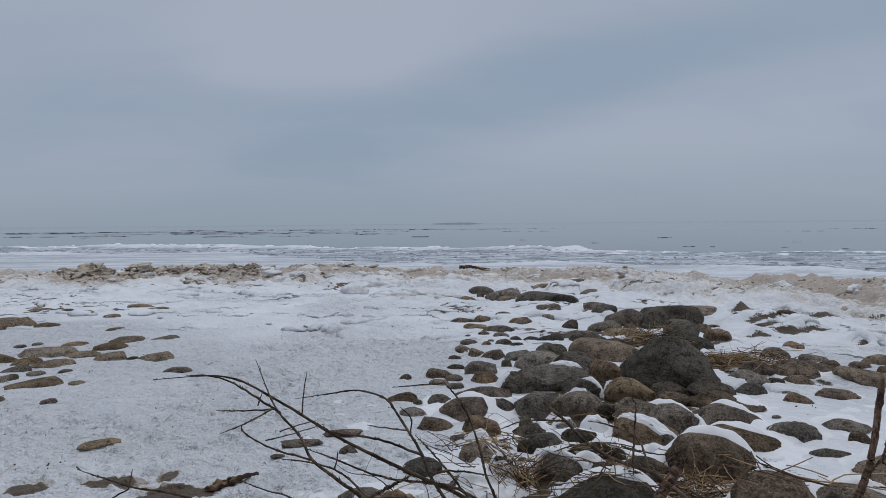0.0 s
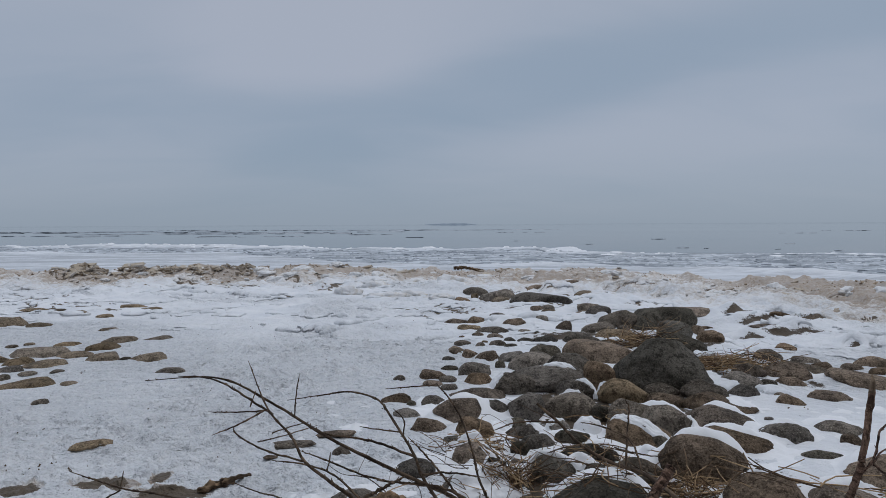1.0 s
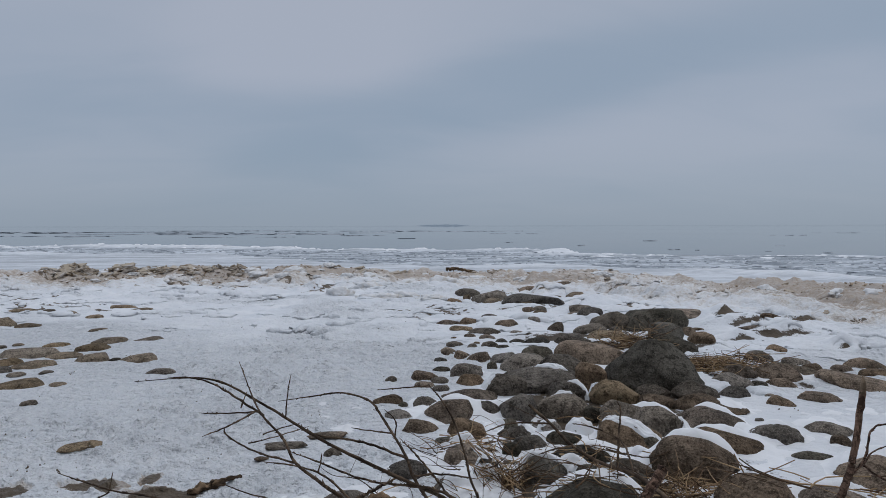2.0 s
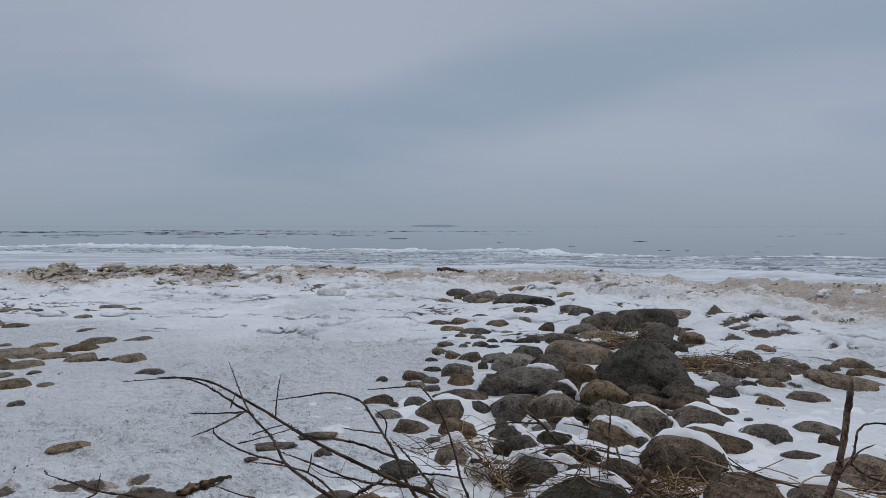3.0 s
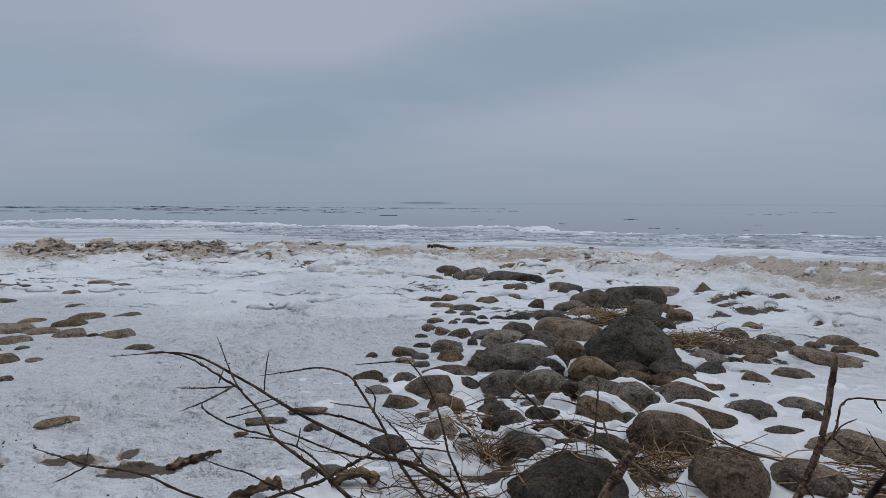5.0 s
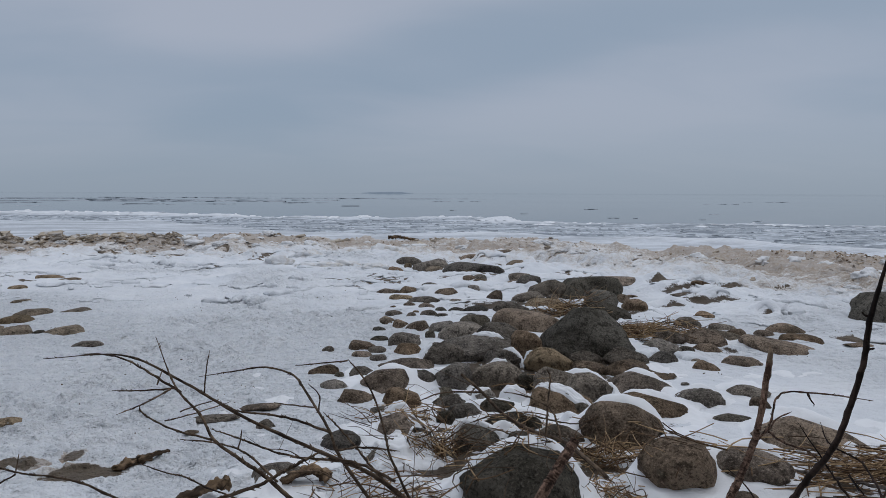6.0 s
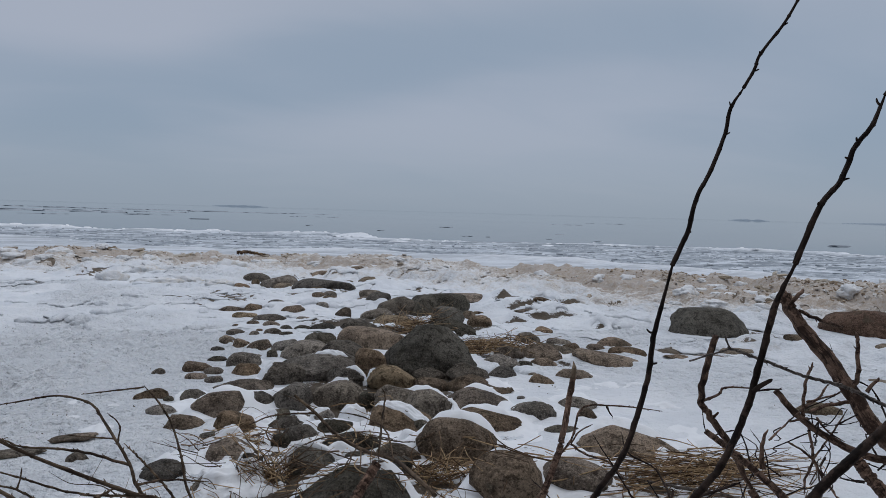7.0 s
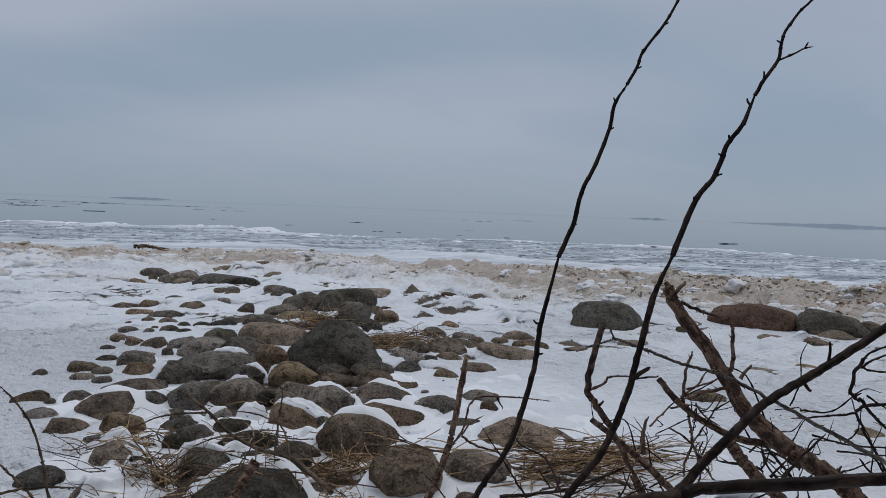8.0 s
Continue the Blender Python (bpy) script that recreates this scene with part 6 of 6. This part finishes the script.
bough(tall1, "stem", 0.0064, 0.0050, [(0.918, 1.466, -0.040), (0.985, 1.486, 0.449), (1.121, 1.467, 0.658), (1.169, 1.461, 0.731), (1.218, 1.454, 0.806), (1.265, 1.462, 0.935), (1.283, 1.470, 1.028), (1.319, 1.473, 1.162)])
bough(tall1, "stem_top", 0.0050, 0.0034, [(1.319, 1.473, 1.162), (1.348, 1.469, 1.230), (1.367, 1.470, 1.299), (1.391, 1.462, 1.353), (1.421, 1.464, 1.426), (1.430, 1.463, 1.474), (1.452, 1.455, 1.516)])
bough(tall1, "stem_tip", 0.0034, 0.0024, [(1.452, 1.455, 1.516), (1.471, 1.449, 1.554), (1.481, 1.446, 1.584), (1.519, 1.432, 1.641), (1.543, 1.423, 1.689), (1.569, 1.415, 1.750)])
bough(tall1, "spur", 0.0020, 0.0014, [(1.431, 1.462, 1.470), (1.430, 1.463, 1.481), (1.425, 1.461, 1.489)])
bough(tall1, "spur", 0.0020, 0.0014, [(1.419, 1.464, 1.423), (1.426, 1.462, 1.426), (1.426, 1.456, 1.428)])
bough(tall1, "spur", 0.0020, 0.0014, [(1.469, 1.449, 1.550), (1.475, 1.447, 1.552), (1.475, 1.441, 1.553)])
bough(tall1, "spur", 0.0020, 0.0014, [(1.481, 1.446, 1.581), (1.480, 1.446, 1.585), (1.475, 1.443, 1.588)])
bough(tall1, "spur", 0.0020, 0.0014, [(1.516, 1.433, 1.638), (1.524, 1.430, 1.643), (1.523, 1.424, 1.644)])
bough(tall1, "spur", 0.0024, 0.0017, [(1.345, 1.470, 1.226), (1.351, 1.468, 1.229), (1.351, 1.462, 1.230)])
bough(tall1, "spur", 0.0027, 0.0017, [(1.283, 1.470, 1.030), (1.275, 1.474, 1.031), (1.267, 1.473, 1.038)])
bough(tall1, "spur", 0.0027, 0.0017, [(1.272, 1.466, 0.969), (1.278, 1.458, 0.972), (1.283, 1.456, 0.974)])
tall2 = woody("bare_sapling", (1.15, 1.2, 0), "tall leaning dark sapling stem with a forked tip", "sapling", "dark", "saplings")
bough(tall2, "stem", 0.0073, 0.0058, [(0.981, 1.350, -0.040), (1.070, 1.366, 0.508), (1.234, 1.340, 0.695), (1.281, 1.333, 0.750), (1.339, 1.331, 0.812), (1.392, 1.335, 0.908), (1.423, 1.338, 1.008), (1.452, 1.341, 1.102), (1.490, 1.339, 1.177)])
bough(tall2, "twig", 0.0019, 0.0013, [(1.403, 1.332, 0.943), (1.420, 1.313, 0.951), (1.437, 1.300, 0.954)])
bough(tall2, "stem_top", 0.0058, 0.0039, [(1.490, 1.339, 1.177), (1.531, 1.332, 1.283), (1.569, 1.323, 1.335), (1.592, 1.317, 1.398), (1.618, 1.307, 1.437), (1.638, 1.301, 1.494)])
bough(tall2, "stem_tip", 0.0039, 0.0020, [(1.638, 1.301, 1.494), (1.654, 1.296, 1.524), (1.678, 1.287, 1.564), (1.684, 1.286, 1.600), (1.692, 1.284, 1.623), (1.715, 1.276, 1.659), (1.736, 1.267, 1.683), (1.774, 1.253, 1.729)])
bough(tall2, "twig", 0.0020, 0.0013, [(1.676, 1.288, 1.562), (1.705, 1.275, 1.577), (1.725, 1.267, 1.589), (1.740, 1.260, 1.593)])
bough(tall2, "twig", 0.0016, 0.0010, [(1.725, 1.267, 1.589), (1.728, 1.265, 1.595), (1.731, 1.264, 1.602)])
bough(tall2, "spur", 0.0026, 0.0016, [(1.568, 1.324, 1.331), (1.576, 1.320, 1.337), (1.579, 1.313, 1.339)])
bough(tall2, "spur", 0.0026, 0.0016, [(1.533, 1.331, 1.282), (1.530, 1.333, 1.287), (1.526, 1.330, 1.293)])
bough(tall2, "spur", 0.0026, 0.0016, [(1.595, 1.315, 1.403), (1.594, 1.316, 1.410), (1.589, 1.313, 1.415)])
bough(tall2, "spur", 0.0026, 0.0016, [(1.584, 1.319, 1.375), (1.579, 1.321, 1.376), (1.571, 1.319, 1.378)])
bough(tall2, "spur", 0.0026, 0.0016, [(1.615, 1.308, 1.433), (1.620, 1.306, 1.436), (1.619, 1.301, 1.438)])
bough(tall2, "spur", 0.0026, 0.0016, [(1.630, 1.303, 1.475), (1.626, 1.306, 1.481), (1.620, 1.303, 1.487)])
bough(tall2, "spur", 0.0026, 0.0016, [(1.653, 1.296, 1.523), (1.654, 1.296, 1.533), (1.649, 1.293, 1.541)])
bough(tall2, "spur", 0.0020, 0.0013, [(1.684, 1.286, 1.597), (1.680, 1.288, 1.599), (1.671, 1.287, 1.601)])
bough(tall2, "spur", 0.0051, 0.0031, [(1.403, 1.332, 0.943), (1.414, 1.317, 0.961), (1.422, 1.308, 0.971)])
fork = woody("dead_branch", (1.7, 1.6, 0), "crooked grey-brown dead branch with a broken snag", "branch", "log", "dead branches")
bough(fork, "limb", 0.0077, 0.0085, [(1.590, 1.667, 0.980), (1.550, 1.648, 0.901), (1.529, 1.631, 0.838), (1.542, 1.612, 0.804), (1.569, 1.574, 0.743), (1.588, 1.527, 0.665)])
bough(fork, "limb_base", 0.0085, 0.0103, [(1.588, 1.527, 0.665), (1.598, 1.497, 0.620), (1.586, 1.445, 0.582), (1.543, 1.246, 0.438), (1.522, 1.120, -0.040)])
bough(fork, "limb_side", 0.0063, 0.0093, [(1.506, 1.583, 0.784), (1.550, 1.527, 0.741), (1.588, 1.474, 0.697), (1.625, 1.432, 0.651), (1.642, 1.389, 0.617), (1.715, 1.202, 0.468), (1.752, 1.077, -0.040)])
bough(fork, "snag", 0.0062, 0.0026, [(1.587, 1.498, 0.721), (1.587, 1.501, 0.771), (1.598, 1.498, 0.807)])
bough(fork, "twig", 0.0033, 0.0019, [(1.532, 1.630, 0.838), (1.565, 1.616, 0.855), (1.577, 1.611, 0.871), (1.637, 1.583, 0.872)])
bough(fork, "twig", 0.0033, 0.0023, [(1.547, 1.610, 0.804), (1.547, 1.600, 0.814), (1.544, 1.590, 0.821)])
bough(fork, "twig", 0.0022, 0.0014, [(1.600, 1.495, 0.784), (1.637, 1.502, 0.805), (1.686, 1.503, 0.839)])
log = woody("fallen_log", (2.6, 1.5, 0), "slanting fallen trunk with flaking brown bark", "log", "log")
bough(log, "trunk", 0.0151, 0.0222, [(1.928, 1.813, 1.057), (1.936, 1.784, 1.001), (1.974, 1.705, 0.903), (1.991, 1.636, 0.818), (2.012, 1.567, 0.737), (2.046, 1.481, 0.681)])
bough(log, "trunk_base", 0.0222, 0.0232, [(2.046, 1.481, 0.681), (2.092, 1.390, 0.637), (2.112, 1.288, 0.568), (2.123, 1.192, 0.508), (2.145, 0.980, 0.377), (2.154, 0.861, -0.040)])
bough(log, "snag", 0.0100, 0.0067, [(1.933, 1.787, 1.025), (1.926, 1.803, 1.051), (1.921, 1.817, 1.069)])
bough(log, "snag", 0.0066, 0.0045, [(1.922, 1.792, 1.032), (1.953, 1.790, 1.059), (1.972, 1.794, 1.074)])
bough(log, "twig", 0.0050, 0.0034, [(1.946, 1.780, 1.017), (2.012, 1.770, 0.992), (2.086, 1.767, 0.972)])
bough(log, "twig", 0.0063, 0.0042, [(1.991, 1.638, 0.836), (1.990, 1.629, 0.880), (1.991, 1.633, 0.939), (1.989, 1.636, 0.982)])
bough(log, "twig", 0.0052, 0.0037, [(2.005, 1.629, 0.806), (1.944, 1.657, 0.798), (1.890, 1.681, 0.774)])
bough(log, "twig", 0.0052, 0.0031, [(2.010, 1.618, 0.836), (2.026, 1.612, 0.859), (2.036, 1.608, 0.874)])
bough(log, "twig", 0.0038, 0.0024, [(2.086, 1.394, 0.644), (2.095, 1.391, 0.658), (2.104, 1.387, 0.672)])
longtwig = woody("dead_branch", (2.6, 1.5, 0), "long thin grey dead branch leaning on the trunk", "branch", "grey", "dead branches")
bough(longtwig, "twig", 0.0027, 0.0060, [(1.528, 1.552, 0.977), (1.589, 1.534, 0.956), (1.697, 1.503, 0.917), (1.789, 1.481, 0.893), (1.873, 1.439, 0.852), (1.980, 1.363, 0.788), (2.080, 1.280, 0.726), (2.165, 1.182, 0.669), (2.315, 1.009, 0.569), (2.406, 0.873, -0.040)])
bough(longtwig, "twig", 0.0020, 0.0018, [(1.455, 1.584, 0.943), (1.496, 1.566, 0.960), (1.533, 1.549, 0.974)])
bough(longtwig, "twig", 0.0020, 0.0018, [(1.533, 1.549, 0.974), (1.527, 1.553, 0.989), (1.523, 1.556, 1.002)])
diag = woody("dead_branch", (1.7, 1.4, 0), "smooth dark dead branch slanting over the trunk", "branch", "dark", "dead branches")
bough(diag, "limb", 0.0112, 0.0093, [(1.381, 1.494, -0.040), (1.444, 1.500, 0.397), (1.586, 1.446, 0.595), (1.630, 1.430, 0.655), (1.700, 1.423, 0.721), (1.772, 1.415, 0.779), (1.845, 1.407, 0.837), (1.955, 1.382, 0.899), (2.062, 1.358, 0.959), (2.218, 1.314, 1.063)])
bough(diag, "spur", 0.0036, 0.0027, [(2.007, 1.371, 0.935), (2.010, 1.371, 0.959), (2.009, 1.373, 0.981)])
bough(diag, "spur", 0.0045, 0.0027, [(1.950, 1.384, 0.883), (1.949, 1.372, 0.873), (1.954, 1.370, 0.871)])
low = woody("dead_branch", (1.7, 1.2, 0), "thick dark dead branch lying level among brushwood", "branch", "dark", "dead branches")
bough(low, "limb", 0.0119, 0.0133, [(1.479, 1.283, 0.726), (1.531, 1.260, 0.744), (1.694, 1.207, 0.751), (1.879, 1.144, 0.761), (2.032, 1.095, 0.766)])
bough(low, "limb_end", 0.0125, 0.0142, [(1.336, 1.326, 0.707), (1.402, 1.297, 0.722), (1.479, 1.283, 0.726)])
mid = woody("dead_branch", (2.0, 1.7, 0), "brown forked dead branch with many fine twigs", "branch", "log", "dead branches")
bough(mid, "limb", 0.0074, 0.0101, [(1.836, 1.730, 0.820), (1.877, 1.697, 0.762), (1.937, 1.644, 0.711), (1.996, 1.593, 0.682), (2.055, 1.521, 0.681)])
bough(mid, "twig", 0.0047, 0.0032, [(1.888, 1.692, 0.758), (1.893, 1.694, 0.833), (1.909, 1.690, 0.899)])
bough(mid, "twig", 0.0032, 0.0021, [(1.893, 1.691, 0.780), (1.924, 1.678, 0.812), (1.944, 1.671, 0.846)])
bough(mid, "twig", 0.0037, 0.0026, [(1.897, 1.687, 0.758), (1.908, 1.679, 0.698), (1.911, 1.674, 0.646), (1.895, 1.679, 0.600), (1.893, 1.677, 0.562)])
bough(mid, "twig", 0.0042, 0.0031, [(1.911, 1.674, 0.653), (1.918, 1.647, 0.616), (1.933, 1.615, 0.573)])
bough(mid, "twig", 0.0032, 0.0021, [(1.911, 1.674, 0.653), (1.885, 1.688, 0.675), (1.853, 1.704, 0.693)])
bough(mid, "twig", 0.0026, 0.0017, [(1.911, 1.674, 0.653), (1.946, 1.662, 0.708), (1.986, 1.648, 0.785)])
bough(mid, "twig", 0.0026, 0.0017, [(1.897, 1.690, 0.796), (1.951, 1.666, 0.816), (1.978, 1.654, 0.832)])
bough(mid, "twig", 0.0032, 0.0021, [(1.884, 1.693, 0.753), (1.870, 1.699, 0.746), (1.856, 1.706, 0.746)])
bough(mid, "twig", 0.0026, 0.0017, [(1.918, 1.678, 0.759), (1.938, 1.656, 0.728), (1.964, 1.631, 0.708)])
second = woody("dead_branch", (2.1, 1.5, 0), "stout brown limb under the fallen trunk", "branch", "log", "dead branches")
bough(second, "limb", 0.0147, 0.0136, [(2.029, 1.042, -0.040), (1.999, 1.180, 0.470), (1.942, 1.391, 0.590), (1.924, 1.457, 0.627), (1.898, 1.505, 0.675), (1.883, 1.537, 0.716)])
brush = woody("brushwood", (2.8, 1.9, 0), "tangle of dark crooked twigs beside the trunk", "brushwood", "dark")
bough(brush, "twig", 0.0054, 0.0044, [(2.382, 1.536, 0.886), (2.360, 1.544, 0.838), (2.354, 1.544, 0.791), (2.372, 1.533, 0.766)])
bough(brush, "twig", 0.0049, 0.0038, [(2.372, 1.534, 0.777), (2.408, 1.515, 0.732), (2.451, 1.492, 0.687)])
bough(brush, "twig", 0.0049, 0.0038, [(2.366, 1.535, 0.738), (2.386, 1.526, 0.757), (2.422, 1.510, 0.763), (2.471, 1.488, 0.767)])
bough(brush, "twig", 0.0038, 0.0032, [(2.366, 1.535, 0.738), (2.368, 1.509, 0.690), (2.377, 1.480, 0.644), (2.402, 1.453, 0.573)])
bough(brush, "twig", 0.0033, 0.0020, [(2.366, 1.535, 0.734), (2.288, 1.570, 0.722), (2.203, 1.609, 0.713)])
bough(brush, "twig", 0.0033, 0.0022, [(2.374, 1.539, 0.862), (2.406, 1.523, 0.854), (2.463, 1.496, 0.848)])
bough(brush, "twig", 0.0033, 0.0022, [(2.374, 1.539, 0.870), (2.399, 1.530, 0.902), (2.448, 1.508, 0.924), (2.483, 1.492, 0.929)])
bough(brush, "twig", 0.0028, 0.0019, [(2.256, 1.581, 0.671), (2.312, 1.532, 0.657), (2.379, 1.490, 0.653), (2.456, 1.455, 0.656)])
bough(brush, "twig", 0.0033, 0.0022, [(2.378, 1.537, 0.859), (2.406, 1.525, 0.884), (2.469, 1.497, 0.910)])
bough(brush, "twig", 0.0033, 0.0022, [(2.346, 1.547, 0.791), (2.361, 1.540, 0.781), (2.379, 1.532, 0.791)])
bough(brush, "twig", 0.0028, 0.0022, [(2.393, 1.525, 0.785), (2.415, 1.514, 0.768), (2.443, 1.499, 0.749)])
cross = woody("brushwood", (2.1, 1.4, 0), "thin dark twigs crossing under the branches", "brushwood", "dark")
bough(cross, "twig", 0.0034, 0.0021, [(1.826, 1.340, 0.685), (1.869, 1.324, 0.739), (1.920, 1.303, 0.796)])
bough(cross, "twig", 0.0034, 0.0022, [(1.864, 1.323, 0.686), (1.847, 1.355, 0.721), (1.830, 1.387, 0.757)])
bough(cross, "twig", 0.0026, 0.0017, [(1.828, 1.340, 0.691), (1.805, 1.352, 0.721), (1.793, 1.360, 0.751)])
bough(cross, "twig", 0.0026, 0.0017, [(2.014, 1.255, 0.712), (1.999, 1.263, 0.729), (1.986, 1.270, 0.745)])
bough(cross, "twig", 0.0026, 0.0017, [(2.033, 1.246, 0.718), (2.025, 1.251, 0.734), (2.014, 1.257, 0.748)])
flatstick = woody("dead_branch", (2.0, 2.3, 0), "thin grey stick lying on the reed mat", "branch", "grey", "dead branches")
bough(flatstick, "limb", 0.0089, 0.0066, [(2.655, 2.683, 0.043), (2.521, 2.855, 0.037), (2.326, 3.033, 0.033), (2.165, 3.130, 0.035), (1.969, 3.220, 0.021)])
flatstick2 = woody("dead_branch", (1.6, 1.6, 0), "thin dark stick with a few side twigs", "branch", "dark", "dead branches")
bough(flatstick2, "limb", 0.0039, 0.0028, [(1.279, 1.591, 0.630), (1.363, 1.574, 0.632), (1.448, 1.568, 0.635), (1.560, 1.572, 0.654), (1.590, 1.559, 0.668)])
bough(flatstick2, "twig", 0.0023, 0.0016, [(1.402, 1.567, 0.632), (1.425, 1.580, 0.653), (1.419, 1.583, 0.659)])

tangle = woody("brushwood", (1.8, 1.45, 0), "dense tangle of fine dark twigs under the branches", "brushwood", "dark")
rnd = random.Random(99)
for _ in range(54):
    u = rnd.random()
    x, y, z = 1.25 + 1.25 * u + rnd.gauss(0, 0.06), 1.62 + 0.05 * u + rnd.gauss(0, 0.10), 0.50 + 0.16 * u * rnd.random() + rnd.gauss(0, 0.04)
    d = Vector((rnd.gauss(0, 1), rnd.gauss(0, 0.5), rnd.gauss(0.35, 0.7))).normalized() * rnd.uniform(0.08, 0.26)
    w = Vector((rnd.gauss(0, 1), rnd.gauss(0, 1), rnd.gauss(0, 1))) * 0.035
    p = Vector((x, y, z))
    bough(tangle, "twig", rnd.uniform(0.0016, 0.0032), 0.0010, [tuple(p), tuple(p + d * 0.4 + w), tuple(p + d * 0.75 + w * 0.4), tuple(p + d + w * 1.2)])

for _ in range(26):
    u = rnd.random()
    p = Vector((1.86 + 0.26 * u, 1.72 - 0.25 * u + rnd.gauss(0, 0.03), 0.76 - 0.20 * u + rnd.gauss(0, 0.03)))
    d = Vector((rnd.gauss(0, 1), rnd.gauss(0, 0.4), rnd.gauss(0.2, 0.8))).normalized() * rnd.uniform(0.06, 0.18)
    w = Vector((rnd.gauss(0, 1), rnd.gauss(0, 1), rnd.gauss(0, 1))) * 0.02
    bough(tangle, "twig", rnd.uniform(0.0013, 0.0026), 0.0009, [tuple(p), tuple(p + d * 0.4 + w), tuple(p + d * 0.75 + w * 0.4), tuple(p + d + w * 1.2)])

scrub = woody("brushwood", (1.05, 3.2, 0.05), "thin bare twigs lying over the snowy stones", "brushwood", "willow")
for k in range(84):
    x, y = rnd.gauss(1.00, 0.42), rnd.gauss(3.42, 0.42)
    p = Vector((x, y, top_at(x, y) + rnd.uniform(0.01, 0.06)))
    g = rnd.gauss(2.5, 0.6)
    d = Vector((math.cos(g), math.sin(g) * 0.6, rnd.uniform(-0.02, 0.25))) * rnd.uniform(0.12, 0.46)
    w = Vector((rnd.gauss(0, 1), rnd.gauss(0, 1), rnd.gauss(0.4, 0.6))) * 0.035
    bough(scrub, "twig", rnd.uniform(0.0014, 0.0034), 0.0010, [tuple(p), tuple(p + d * 0.35 + w), tuple(p + d * 0.7 + w * 0.3), tuple(p + d + w)])
    if k % 3 == 0:
        q = p + d * 0.5 + w * 0.7
        e = Vector((d.y, -d.x, abs(d.z) + 0.08)) * rnd.choice((-0.5, 0.5))
        bough(scrub, "twig", 0.0014, 0.0009, [tuple(q), tuple(q + e * 0.5 + w * 0.2), tuple(q + e)])

# thin shoots standing up among the front stones
for _ in range(16):
    x, y = rnd.gauss(0.98, 0.36), rnd.gauss(3.05, 0.20)
    p = Vector((x, y, top_at(x, y) - 0.01))
    d = Vector((rnd.gauss(-0.1, 0.35), rnd.gauss(0.15, 0.25), 1.0)).normalized() * rnd.uniform(0.14, 0.34)
    w = Vector((rnd.gauss(0, 1), rnd.gauss(0, 1), 0)) * 0.025
    bough(scrub, "twig", rnd.uniform(0.0016, 0.0030), 0.0010, [tuple(p), tuple(p + d * 0.4 + w), tuple(p + d * 0.75 + w * 0.3), tuple(p + d + w)])

driftwood = woody("driftwood", (-0.7, 3.55, 0), "rotten dark brown driftwood piece frozen into snow", "driftwood", "drift")
bough(driftwood, "piece", 0.012, 0.030, [(-0.81, 3.49, -0.008), (-0.78, 3.51, -0.004), (-0.75, 3.54, 0.000)])
bough(driftwood, "piece", 0.030, 0.012, [(-0.75, 3.54, 0.000), (-0.71, 3.565, 0.004), (-0.67, 3.60, -0.004)])
bough(driftwood, "splinter", 0.020, 0.006, [(-0.72, 3.56, 0.008), (-0.68, 3.59, 0.012), (-0.63, 3.63, 0.014), (-0.60, 3.65, 0.012)])
bark_piece = woody("driftwood", (-0.3, 3.1, 0), "reddish rotten wood piece with torn bark", "driftwood", "drift")
bough(bark_piece, "piece", 0.02, 0.03, [(-0.50, 2.92, 0.0), (-0.40, 3.02, 0.03), (-0.30, 3.12, 0.05), (-0.22, 3.16, 0.05)])
bough(bark_piece, "snag", 0.016, 0.01, [(-0.40, 3.02, 0.03), (-0.36, 3.0, 0.05), (-0.30, 2.98, 0.04)])
dark_piece = woody("driftwood", (0.1, 3.25, 0), "crumbling dark wood piece half under snow", "driftwood", "drift")
bough(dark_piece, "piece", 0.022, 0.03, [(-0.02, 3.24, 0.0), (0.05, 3.28, 0.03), (0.12, 3.30, 0.03), (0.18, 3.28, 0.0)])
ridge_log = woody("driftwood", (1.0, 18.4, 0), "dark driftwood log on the icy ridge", "driftwood", "drift")
bough(ridge_log, "log", 0.035, 0.06, [(1.55, 18.3, 0.02), (1.3, 18.2, 0.06), (1.05, 18.2, 0.11), (0.75, 18.2, 0.10)])
